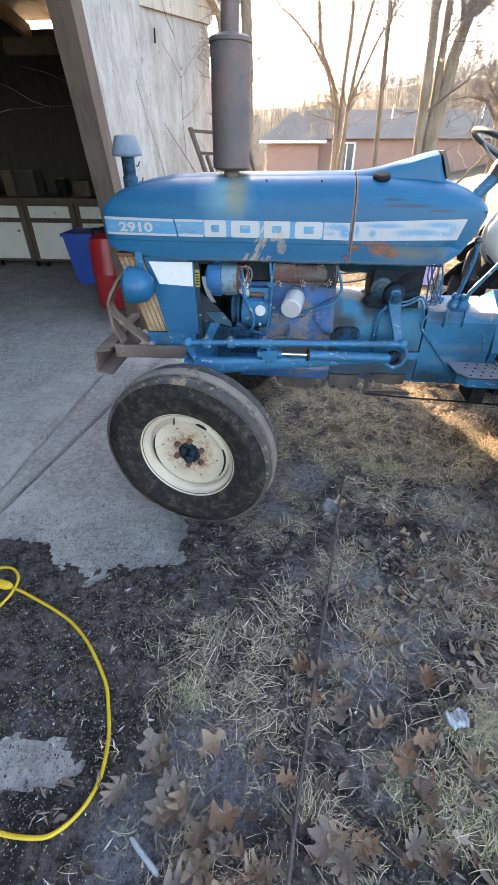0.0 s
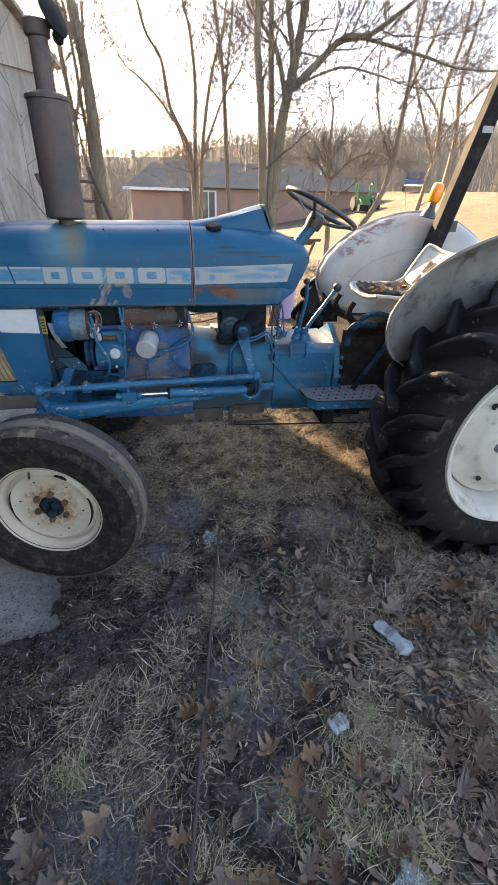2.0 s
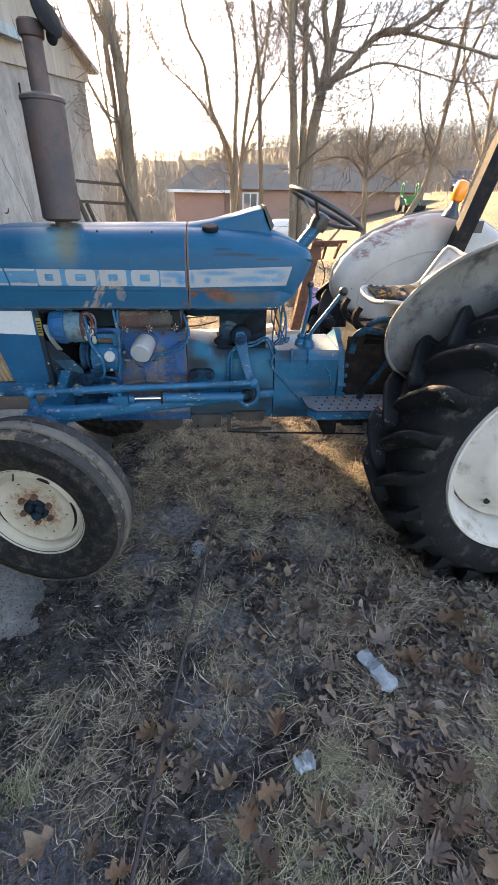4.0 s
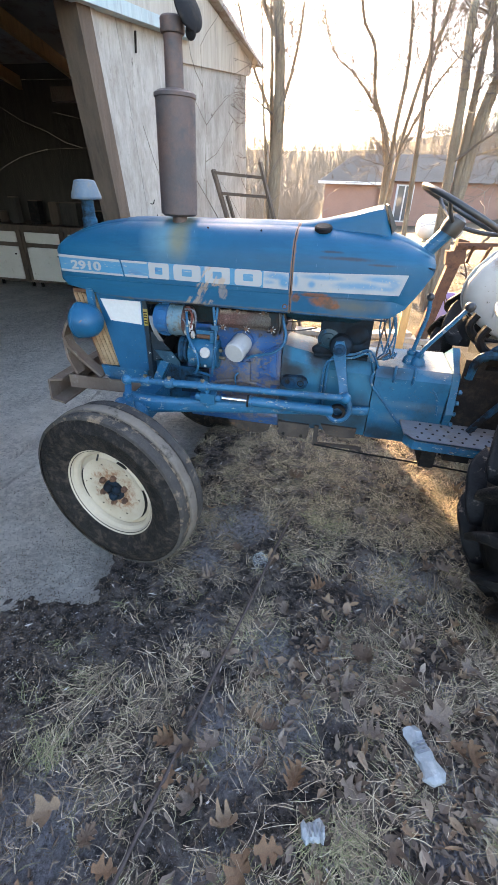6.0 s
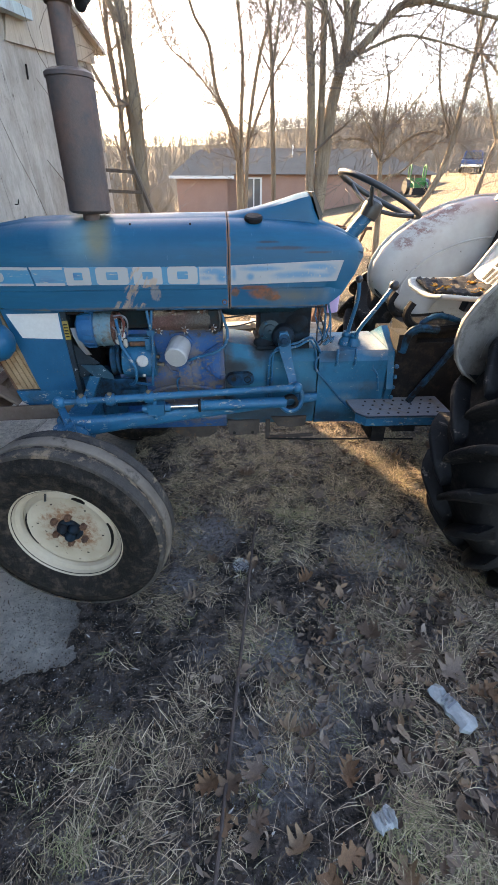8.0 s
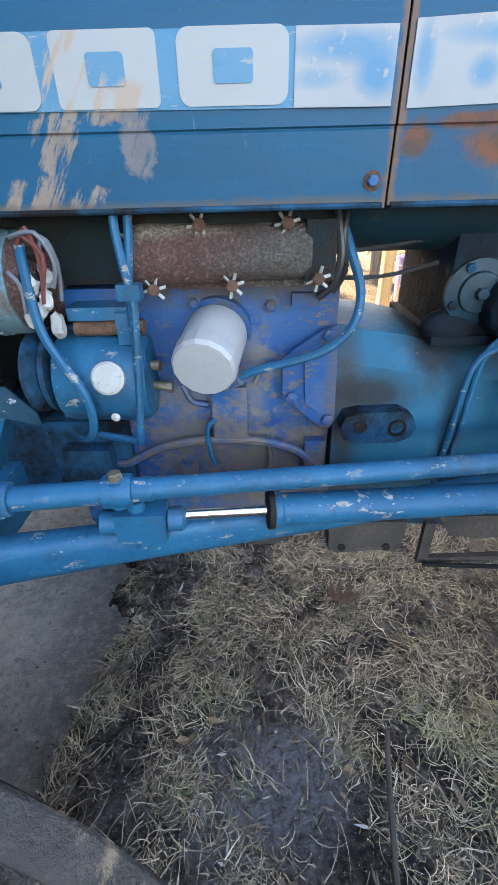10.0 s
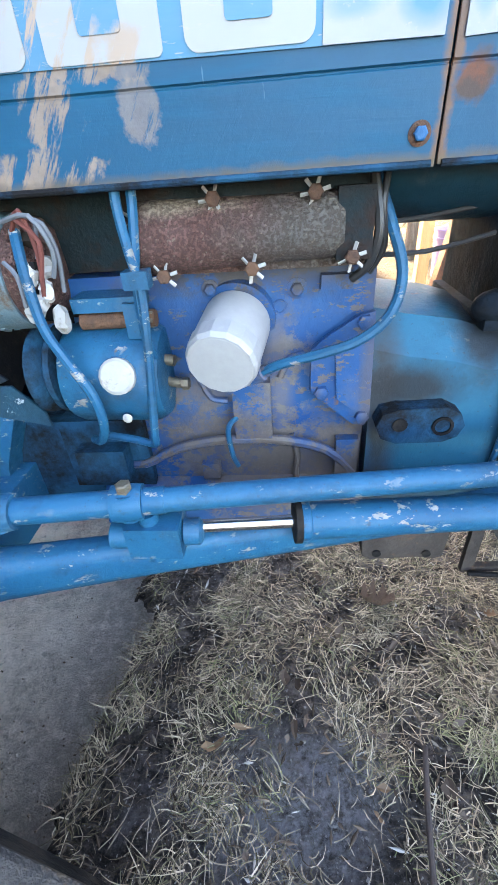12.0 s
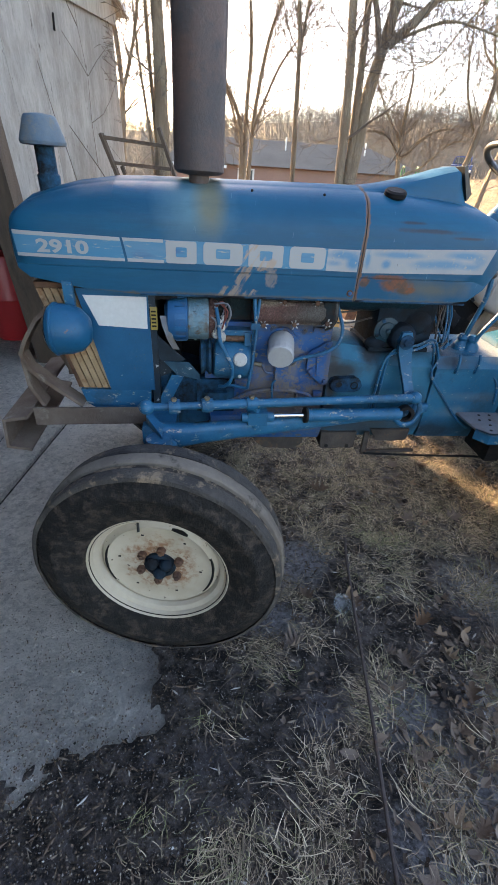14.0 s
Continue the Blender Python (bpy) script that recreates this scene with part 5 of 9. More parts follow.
# rolled lower edge, paint gone
for x0, x1, par in ((-0.47, 0.21, hood), (0.22, 0.60, tank)):
    bm = B()
    rod(bm, (x0, CY - 0.2, 1.0545), (x1, CY - 0.2, 1.0545), 0.0035, seg=8)
    part("lower_edge", bm, M_GREASE, par, "grimy rolled lower edge")

# stripes: thin plates lying on the side of the hood
def side_y(x):
    """The near face of the hood, which narrows towards the nose."""
    if x > -0.532:
        return CY - 0.2045
    ks = ((-0.86, 0.16), (-0.832, 0.165), (-0.822, 0.182), (-0.79, 0.190), (-0.73, 0.194), (-0.64, 0.197), (-0.532, 0.2))
    for (xa, wa), (xb, wb) in zip(ks, ks[1:]):
        if x <= xb:
            return CY - (wa + (wb - wa) * (x - xa) / (xb - xa)) - 0.0045
    return CY - 0.2045


def stripe(name, outline, mat, parent, lift, label="", holes=None):
    """A thin plate over an outline of four or more corners, following the hood's face."""
    bm = B()
    low = sorted(p for p in outline if p[1] < sum(q[1] for q in outline) / len(outline))
    high = sorted(p for p in outline if p not in low)

    def at(chain, f):
        x = chain[0][0] + (chain[-1][0] - chain[0][0]) * f
        for p, q in zip(chain, chain[1:]):
            if x <= q[0] + 1e-9:
                return x, p[1] + (q[1] - p[1]) * (x - p[0]) / max(q[0] - p[0], 1e-9)
        return chain[-1]

    secs = []
    n = max(2, int((high[-1][0] - high[0][0]) / 0.012))
    for i in range(n + 1):
        (xa, za), (xb, zb) = at(low, i / n), at(high, i / n)
        ya, yb = side_y(xa) - lift, side_y(xb) - lift
        secs.append([Vector((xa, ya, za)), Vector((xb, yb, zb)), Vector((xb, yb + 0.0012, zb)), Vector((xa, ya + 0.0012, za))])
    rings(bm, secs)
    return part(name, bm, mat, parent, label, smooth=30)


stripe("stripe", [(-0.812, 1.153), (-0.506, 1.151), (-0.517, 1.213), (-0.816, 1.219)], M_LTBLUE, nose, 0.0016, "light blue stripe")
stripe("stripe", [(-0.814, 1.208), (-0.516, 1.204), (-0.517, 1.213), (-0.816, 1.219)], M_DECAL, nose, 0.003, "white edge line")
stripe("stripe", [(-0.812, 1.151), (-0.506, 1.149), (-0.508, 1.157), (-0.812, 1.160)], M_DECAL, nose, 0.003, "white edge line")
stripe("stripe", [(-0.498, 1.151), (0.205, 1.145), (0.205, 1.2085), (-0.51, 1.213)], M_LTBLUE, hood, 0.0016, "light blue stripe")
stripe("stripe", [(-0.508, 1.205), (-0.393, 1.204), (-0.393, 1.2125), (-0.51, 1.213)], M_DECAL, hood, 0.003, "white edge line")
stripe("stripe", [(-0.498, 1.149), (-0.393, 1.148), (-0.393, 1.157), (-0.499, 1.158)], M_DECAL, hood, 0.003, "white edge line")
stripe("stripe", [(0.104, 1.146), (0.205, 1.145), (0.205, 1.2085), (0.104, 1.209)], M_WORN, hood, 0.003, "worn white stripe")
stripe("stripe", [(0.222, 1.143), (0.628, 1.153), (0.650, 1.228), (0.222, 1.212)], M_WORN, tank, 0.002, "worn white stripe with bare blue patches")
# emblem of the maker drawn as four plain rounded white blocks, each with a slot
def rounded(x0, x1, z0, z1, r, n=5):
    cs = ((x1 - r, z1 - r, 0), (x0 + r, z1 - r, 90), (x0 + r, z0 + r, 180), (x1 - r, z0 + r, 270))
    return [(cx + r * math.cos(radians(a + 90 * i / n)), cz + r * math.sin(radians(a + 90 * i / n))) for cx, cz, a in cs for i in range(n + 1)]


FACE = side_y(0.0)
for x0, x1, corner in ((-0.386, -0.296, 0.006), (-0.276, -0.158, 0.012), (-0.140, -0.034, 0.006), (-0.014, 0.098, 0.012)):
    bm = B()
    slab_xz(bm, rounded(x0, x1, 1.149, 1.2108, corner), FACE - 0.0032, FACE - 0.002)
    blk = part("emblem_block", bm, M_DECAL, hood, "plain white block")
    w = x1 - x0
    bm = B()
    slab_xz(bm, rounded(x0 + w * 0.32, x0 + w * 0.68, 1.167, 1.194, 0.004), FACE - 0.0044, FACE - 0.0033)
    part("slot", bm, M_LTBLUE, blk)


def writing(name, text, size, m, mat, parent, widen=1.0, bold=0.0):
    cu = bpy.data.curves.new(name, "FONT")
    cu.body, cu.size, cu.extrude, cu.offset, cu.resolution_u = text, size, 0.0006, bold, 4
    tmp = bpy.data.objects.new(name, cu)
    scene.collection.objects.link(tmp)
    bpy.context.view_layer.update()
    me = bpy.data.meshes.new_from_object(tmp.evaluated_get(bpy.context.evaluated_depsgraph_get()))
    bpy.data.objects.remove(tmp)
    me.transform(m @ Matrix.Diagonal((widen, 1, 1, 1)))
    return link_mesh(name, me, mat, parent, smooth=0)


writing("model_number", "2910", 0.047, Matrix.Translation((-0.753, side_y(-0.74) - 0.0035, 1.1655)) @ pose(0, 0, 0, 90, 0, -1.6), M_DECAL, nose, 1.55, 0.0016)

# nose: hinge strap, side panel, grille, lamp
bm = B()
box(bm, -0.70, -0.672, CY - 0.205, CY - 0.185, 0.985, 1.085)
part("latch", bm, M_BLUE, tractor, bevel=0.004)
for s in (-1, 1):
    y0, y1 = sorted((CY + s * 0.175, CY + s * 0.168))
    bm = B()
    slab_xz(bm, [(-0.672, 1.06), (-0.452, 1.062), (-0.448, 0.715), (-0.600, 0.712)], y0, y1)
    sp = part("side_panel", bm, M_PANEL, tractor, "blue side panel with a white painted rectangle", bevel=0.002)
    yy = CY + s * 0.1765
    bm = B()
    slab_xz(bm, [(-0.652, 1.040), (-0.456, 1.040), (-0.459, 0.937), (-0.614, 0.945)], min(yy, yy - s * 0.002), max(yy, yy - s * 0.002))
    part("white_patch", bm, M_WHITE, sp, "white painted patch")
    # slats of the grille side
    for k in range(5):
        x = -0.79 + k * 0.022
        bm = B()
        slab_xz(bm, [(x, 1.055), (x + 0.018, 1.055), (x + 0.114, 0.72), (x + 0.096, 0.72)], min(CY + s * 0.17, CY + s * 0.158), max(CY + s * 0.17, CY + s * 0.158))
        part("grille_slat", bm, M_SLAT, tractor, bevel=0.002)
bm = B()
slab_xz(bm, [(-0.80, 1.07), (-0.67, 1.07), (-0.58, 0.715), (-0.715, 0.715)], CY - 0.155, CY + 0.155)
part("grille_backing", bm, M_RUSTY, tractor, "rust-brown grille backing")
bm = B()
slab_xz(bm, [(-0.705, 0.715), (-0.462, 0.712), (-0.468, 0.630), (-0.64, 0.628), (-0.69, 0.66)], CY - 0.172, CY + 0.172)
part("front_support", bm, M_BLUE, tractor, "cast blue front support", bevel=0.01)
bm = B()
box(bm, -0.455, -0.43, CY - 0.17, CY + 0.17, 0.66, 1.045)
part("radiator", bm, M_SPLASH, tractor, bevel=0.003)
bm = B()
box(bm, -0.447, -0.425, CY - 0.178, CY - 0.176, 0.935, 1.01)
part("warning_label", bm, M_LABEL, tractor, "small yellow warning label")
for k in range(5):
    bm = B()
    box(bm, -0.444, -0.429, CY - 0.1795, CY - 0.1782, 0.945 + k * 0.012, 0.950 + k * 0.012)
    part("label_bar", bm, M_DARK, tractor)
for s in (-1, 1):
    bm = B()
    hx, hy, hz = -0.70, CY + s * 0.255, 0.955
    lathe(bm, [(0.012, -0.092), (0.040, -0.085), (0.064, -0.062), (0.074, -0.03), (0.0765, 0.0), (0.0765, 0.012), (0.073, 0.02), (0.066, 0.028), (0.03, 0.034)], (hx - 0.01, hy, hz), (-1, 0.0, 0.0), 28, True)
    lathe(bm, [(0.0765, 0.006), (0.0795, 0.008), (0.0795, 0.014), (0.0765, 0.016)], (hx - 0.01, hy, hz), (-1, 0.0, 0.0), 28)
    lamp = part("headlight", bm, M_PANEL, tractor, "round blue headlight shell")
    bm = B()
    lathe(bm, [(0.064, 0.03), (0.05, 0.038), (0.02, 0.043)], (hx - 0.01, hy, hz), (-1, 0, 0), 24, True)
    part("lens", bm, M_PANE, lamp)
    bm = B()
    rod(bm, (hx + 0.03, hy, hz), (hx + 0.04, CY + s * 0.17, hz + 0.005), 0.012)
    part("mount", bm, M_BLUE, lamp)

# stack
bm = B()
lathe(bm, [(0.03, 0.0), (0.03, 0.03), (0.062, 0.034), (0.0735, 0.042), (0.0735, 0.415), (0.078, 0.417), (0.078, 0.428), (0.066, 0.436), (0.036, 0.443)], (-0.288, 2.045, 1.345), (0.012, 0.012, 1), 36, True)
muffler = part("muffler", bm, M_MUFFLER, tractor, "rust-brown upright muffler", smooth=35)
bm = B()
lathe(bm, [(0.0335, 0.0), (0.0325, 0.150), (0.040, 0.152), (0.043, 0.158), (0.043, 0.190), (0.039, 0.196), (0.030, 0.196)], (-0.283, 2.05, 1.785), (0.012, 0.012, 1), 24, True)
pipe = part("exhaust_pipe", bm, M_MUFFLER, muffler, "dark exhaust pipe")
bm = B()
lathe(bm, [(0.008, 0.0), (0.058, 0.002), (0.064, 0.006), (0.062, 0.012), (0.04, 0.020), (0.006, 0.024)], (-0.226, 2.05, 1.992), (0.86, -0.36, 0.36), 24, True)
rod(bm, (-0.262, 2.05, 1.965), (-0.222, 2.05, 1.972), 0.010)
ball(bm, (-0.212, 2.045, 1.940), 0.020, (1.0, 0.8, 1.2), 12)
part("rain_cap", bm, M_DARK, pipe, "open hinged rain cap", bevel=0.002)
bm = B()
lathe(bm, [(0.031, 0), (0.032, 0.05), (0.027, 0.055), (0.027, 0.14), (0.03, 0.142)], (-0.735, 2.09, 1.30), (0, 0, 1), 24, True)
pc = part("air_intake", bm, M_GREASE, tractor, "blue air intake stub")
bm = B()
lathe(bm, [(0.034, -0.002), (0.062, 0.0), (0.064, 0.008), (0.060, 0.022), (0.044, 0.066), (0.04, 0.070), (0.012, 0.074)], (-0.735, 2.09, 1.425), (0, 0, 1), 28, True)
part("intake_cap", bm, M_CONE, pc, "faded blue-grey conical cap", smooth=25)

# front frame and bent guard of rusty iron
for s in (-1, 1):
    bm = B()
    y = CY + s * 0.215
    slab_xz(bm, [(-0.86, 0.665), (-0.462, 0.668), (-0.462, 0.607), (-0.86, 0.600)], min(y, y + s * 0.012), max(y, y + s * 0.012))
    part("frame_rail", bm, M_IRON, tractor, "rusty flat side rail", bevel=0.002)
bm = B()
slab_xz(bm, [(-0.862, 0.665), (-0.945, 0.650), (-0.955, 0.540), (-0.875, 0.525), (-0.875, 0.535), (-0.944, 0.549), (-0.936, 0.641), (-0.862, 0.654)], CY - 0.28, CY + 0.28)
part("front_bumper", bm, M_IRON, tractor, "bent rusty channel bumper", bevel=0.003)
for s in (-1, 1):
    y = CY + s * 0.17
    for pts in ([(-0.70, 0.66), (-0.80, 0.745), (-0.855, 0.80), (-0.87, 0.85), (-0.845, 0.90), (-0.80, 0.965), (-0.76, 1.0)], [(-0.83, 0.66), (-0.865, 0.74), (-0.868, 0.83)]):
        bm = B()
        secs = []
        for i, (x, z) in enumerate(pts):
            a, b = pts[max(i - 1, 0)], pts[min(i + 1, len(pts) - 1)]
            d = Vector((b[0] - a[0], 0, b[1] - a[1])).normalized()
            nrm = Vector((-d.z, 0, d.x)) * 0.006
            p = Vector((x, y, z))
            secs.append([p + nrm + Vector((0, -0.03, 0)), p + nrm + Vector((0, 0.03, 0)), p - nrm + Vector((0, 0.03, 0)), p - nrm + Vector((0, -0.03, 0))])
        rings(bm, secs)
        part("guard_strap", bm, M_IRON, tractor, "bent rusty strap of the front guard")

# engine
bm = B()
box(bm, -0.27, 0.186, 2.0, 2.26, 0.56, 0.952)
block = part("engine_block", bm, M_ROYAL, tractor, "royal blue engine block under flaking dirt", bevel=0.012)
bm = B()
box(bm, -0.29, 0.17, 2.01, 2.25, 0.957, 1.075)
part("cylinder_head", bm, M_HEAD, tractor, bevel=0.01)
bm = B()
rings(bm, [[Vector((x, y, z)) for y, z in ((2.01, 0.62), (1.965, 0.60), (1.955, 0.55), (1.985, 0.49), (2.24, 0.49), (2.27, 0.62))] for x in (-0.25, -0.1, 0.05, 0.19)])
part("oil_pan", bm, M_ROYAL, tractor, "dirty cast oil pan", bevel=0.01)
bm = B()
slab_xz(bm, [(-0.10, 0.515), (0.145, 0.515), (0.14, 0.43), (0.10, 0.405), (-0.02, 0.41), (-0.06, 0.44)], 2.03, 2.26)
part("sump", bm, M_SUMP, tractor, "muddy grey-brown sump casting", bevel=0.010)
bm = B()
slab_xz(bm, [(0.196, 0.525), (0.345, 0.525), (0.342, 0.455), (0.326, 0.447), (0.30, 0.452), (0.215, 0.446), (0.200, 0.455)], 1.962, 2.20)
foot = part("mounting_block", bm, M_SUMP, tractor, "muddy rust-brown mounting block with two holes", bevel=0.006)
for x in (0.225, 0.312):
    bm = B()
    lathe(bm, [(0.008, 0), (0.008, 0.003)], (x, 1.961, 0.463), (0, -1, 0), 10, True)
    part("hole", bm, M_DARK, foot)
bm = B()
slab_xz(bm, [(0.372, 0.535), (0.392, 0.535), (0.392, 0.445), (0.60, 0.452), (0.60, 0.440), (0.372, 0.432)], 1.945, 1.957)
slab_xz(bm, [(0.40, 0.54), (0.565, 0.54), (0.56, 0.492), (0.50, 0.485), (0.43, 0.492)], 1.958, 1.972)
part("lower_bracket", bm, M_SUMP, tractor, "rusty open bracket under the bell housing", bevel=0.003)
bm = B()
tube(bm, [(0.38, 1.935, 0.44), (0.60, 1.93, 0.432), (0.85, 1.92, 0.43), (1.08, 1.91, 0.425)], 0.0045, 8)
part("brake_rod", bm, M_DARK, tractor, "thin dark pull rod")
# casting ribs and marks of the block
for x0, x1, z0, z1, d in ((-0.012, 0.045, 0.705, 0.80, 0.022), (0.145, 0.18, 0.625, 0.695, 0.016), (0.115, 0.155, 0.925, 0.943, 0.016), (-0.075, -0.045, 0.62, 0.65, 0.014)):
    bm = B()
    box(bm, x0, x1, 2.0 - d, 2.005, z0, z1)
    part("casting_boss", bm, M_ROYAL, block, bevel=0.007)
bm = B()
tube(bm, [(-0.23, 1.995, 0.655), (-0.17, 1.985, 0.655), (-0.11, 1.985, 0.685), (-0.03, 1.985, 0.70), (0.06, 1.985, 0.697), (0.13, 1.987, 0.675), (0.175, 1.99, 0.63)], 0.008)
part("casting_rib", bm, M_ROYAL, block)
bm = B()
for a, b in (((0.03, 0.915), (0.047, 0.915)), ((0.0385, 0.915), (0.0385, 0.893))):
    rod(bm, (a[0], 1.998, a[1]), (b[0], 1.998, b[1]), 0.003, seg=6)
lathe(bm, [(0.007, 0), (0.010, 0), (0.010, 0.003), (0.007, 0.003)], (0.062, 2.0, 0.902), (0, -1, 0), 16, False, True)
part("cast_mark", bm, M_ROYAL, block)
for x, z, r in ((-0.215, 0.64, 0.010), (-0.12, 0.60, 0.009), (0.0, 0.595, 0.009), (0.09, 0.60, 0.009), (0.155, 0.66, 0.010), (0.172, 0.60, 0.010), (0.085, 0.925, 0.009), (-0.03, 0.93, 0.008)):
    bm = B()
    nut(bm, (x, 1.999, z), (0, -1, 0), r, 0.008)
    lathe(bm, [(r * 1.5, 0), (r * 1.5, 0.002), (r * 0.9, 0.003)], (x, 1.9995, z), (0, -1, 0), 14, True)
    part("bolt", bm, M_ROYAL, block)
for pts in ([(0.075, 1.997, 0.70), (0.085, 1.994, 0.66), (0.082, 1.994, 0.62), (0.10, 1.996, 0.58)], [(-0.06, 1.996, 0.80), (-0.045, 1.994, 0.77), (-0.02, 1.994, 0.765)], [(0.06, 1.996, 0.80), (0.075, 1.994, 0.83), (0.095, 1.995, 0.835)]):
    bm = B()
    tube(bm, pts, 0.005, 6)
    part("casting_rib", bm, M_ROYAL, block)
# oil filter
fa = Vector((-0.165, -0.95, -0.26)).normalized()
fb = Vector((0.002, 1.990, 0.884))
bm = B()
lathe(bm, [(0.030, -0.012), (0.0455, -0.008), (0.0465, 0.0), (0.0465, 0.078), (0.0445, 0.086), (0.040, 0.091), (0.034, 0.090), (0.002, 0.089)], fb, fa, 36, True)
flt = part("oil_filter", bm, M_FILTER, tractor, "white spin-on oil filter", smooth=28)
bm = B()
lathe(bm, [(0.0472, 0.058), (0.0478, 0.062), (0.0470, 0.084), (0.043, 0.0905), (0.030, 0.0915), (0.002, 0.0912)], fb, fa, 15, True)
part("grip_end", bm, M_FILTER, flt, "faceted filter end", smooth=12)
bm = B()
lathe(bm, [(0.052, 0.0), (0.052, 0.03), (0.04, 0.035)], fb - fa * 0.045, fa, 24, True)
part("filter_seat", bm, M_ROYAL, block)
# pump with its pressed can
bm = B()
lathe(bm, [(0.03, -0.02), (0.062, -0.016), (0.070, -0.004), (0.0715, 0.01), (0.0715, 0.105), (0.066, 0.118), (0.05, 0.124), (0.01, 0.126)], (-0.118, 1.985, 0.822), (-1, 0.0, 0.03), 36, True)
pump = part("steering_pump", bm, M_BLUE, tractor, "round blue steering pump can", smooth=35)
bm = B()
lathe(bm, [(0.024, -0.012), (0.024, 0.006), (0.020, 0.009)], (-0.150, 1.917, 0.846), (0, -0.93, 0.33), 20, True)
part("pump_cap", bm, M_CAPW, pump, "white painted cap", bevel=0.001)
bm = B()
ball(bm, (-0.15, 1.913, 0.785), 0.007, (1, 0.5, 1), 10)
part("weld_spot", bm, M_CAPW, pump)
bm = B()
lathe(bm, [(0.03, 0), (0.064, 0.004), (0.064, 0.012), (0.05, 0.022), (0.064, 0.032), (0.064, 0.040), (0.02, 0.046)], (-0.245, 1.99, 0.83), (-1, 0, 0), 28, True)
part("pulley", bm, M_GREASE, pump)
bm = B()
rod(bm, (-0.115, 1.97, 0.848), (-0.085, 1.965, 0.845), 0.008)
rod(bm, (-0.115, 1.97, 0.815), (-0.075, 1.96, 0.812), 0.007)
nut(bm, (-0.078, 1.96, 0.812), (1, 0, 0), 0.009, 0.009)
part("fitting", bm, M_BRASS, pump)
# alternator
AC = (-0.225, 1.985, 0.966)
bm = B()
lathe(bm, [(0.030, 0.03), (0.0685, 0.034), (0.070, 0.04), (0.070, 0.098), (0.066, 0.104)], AC, (-1, 0, 0), 36, True)
alt = part("alternator", bm, M_ALU, tractor, "grey-blue alternator with a rusted end", smooth=30)
bm = B()
lathe(bm, [(0.066, 0.100), (0.073, 0.104), (0.074, 0.145), (0.068, 0.165), (0.045, 0.178), (0.02, 0.18)], AC, (-1, 0, 0), 36, True)
part("front_end", bm, M_OLDBLUE, alt, "dull blue ribbed end bell", smooth=30)
for k in range(12):
    bm = B()
    box(bm, -0.018, 0.016, -0.008, 0.008, 0.060, 0.0765, Matrix.Translation((AC[0] - 0.125, AC[1], AC[2])) @ Matrix.Rotation(2 * math.pi * k / 12 + 0.2, 4, "X"))
    part("fin", bm, M_OLDBLUE, alt, bevel=0.002)
bm = B()
lathe(bm, [(0.02, -0.004), (0.052, 0.0), (0.063, 0.010), (0.0665, 0.03), (0.064, 0.036)], AC, (-1, 0, 0), 36, True)
part("rear_end", bm, M_MANIFOLD, alt, "rust-brown end bell")
for k in range(14):
    a = 2 * math.pi * k / 14
    bm = B()
    box(bm, -0.004, 0.004, -0.0075, 0.0075, 0.066, 0.0725, Matrix.Translation((AC[0] - 0.078, AC[1], AC[2])) @ Matrix.Rotation(a, 4, "X"))
    part("rib", bm, M_ALU, alt, bevel=0.001)
for k in range(9):
    a = math.pi * (0.25 + k * 0.17)
    bm = B()
    box(bm, -0.003, 0.02, -0.006, 0.006, 0.050, 0.0662, Matrix.Translation((AC[0] - 0.012, AC[1], AC[2])) @ Matrix.Rotation(a, 4, "X"))
    part("vent_slot", bm, M_DARK, alt)
bm = B()
rings(bm, [[Vector((x - 0.011, y, z)), Vector((x + 0.011, y, z)), Vector((x + 0.011, y + 0.005, z)), Vector((x - 0.011, y + 0.005, z))] for x, y, z in ((-0.405, 1.93, 0.985), (-0.398, 1.922, 0.955), (-0.385, 1.925, 0.91), (-0.368, 1.94, 0.87))])
part("mount_arm", bm, M_STEP, alt, "pale flat adjusting arm", bevel=0.001)
rng = random.Random(4)
for k in range(8):
    bm = B()
    ball(bm, (-0.222 + rng.uniform(-0.016, 0.014), 1.928 + rng.uniform(-0.01, 0.01), 0.945 + rng.uniform(-0.042, 0.05)), rng.uniform(0.007, 0.012), (1, 0.8, rng.uniform(0.8, 1.6)), 8)
    for v in bm.verts:
        v.co += Vector((rng.uniform(-1, 1), rng.uniform(-1, 1), rng.uniform(-1, 1))) * 0.003
    part("terminal_tape", bm, M_CAPW, alt, "ragged white tape on the terminals", smooth=20)
for i, pts in enumerate(([(-0.215, 1.93, 0.99), (-0.20, 1.925, 1.03), (-0.19, 1.93, 1.0), (-0.2, 1.94, 0.95)], [(-0.235, 1.93, 1.02), (-0.215, 1.92, 1.04), (-0.205, 1.915, 1.0), (-0.215, 1.918, 0.95)], [(-0.24, 1.925, 1.03), (-0.20, 1.91, 1.035), (-0.187, 1.915, 1.0), (-0.20, 1.925, 0.97)], [(-0.225, 1.92, 1.035), (-0.198, 1.912, 1.01), (-0.21, 1.915, 0.97)], [(-0.25, 1.918, 0.99), (-0.235, 1.91, 0.975), (-0.24, 1.915, 0.94)])):
    bm = B()
    tube(bm, pts, 0.0028, 6)
    part("wire", bm, M_WIRERED if i % 2 else M_STEP, alt)
bm = B()
slab_xz(bm, [(-0.413, 0.822), (-0.327, 0.820), (-0.29, 0.775), (-0.287, 0.752), (-0.37, 0.772)], 1.952, 1.956)
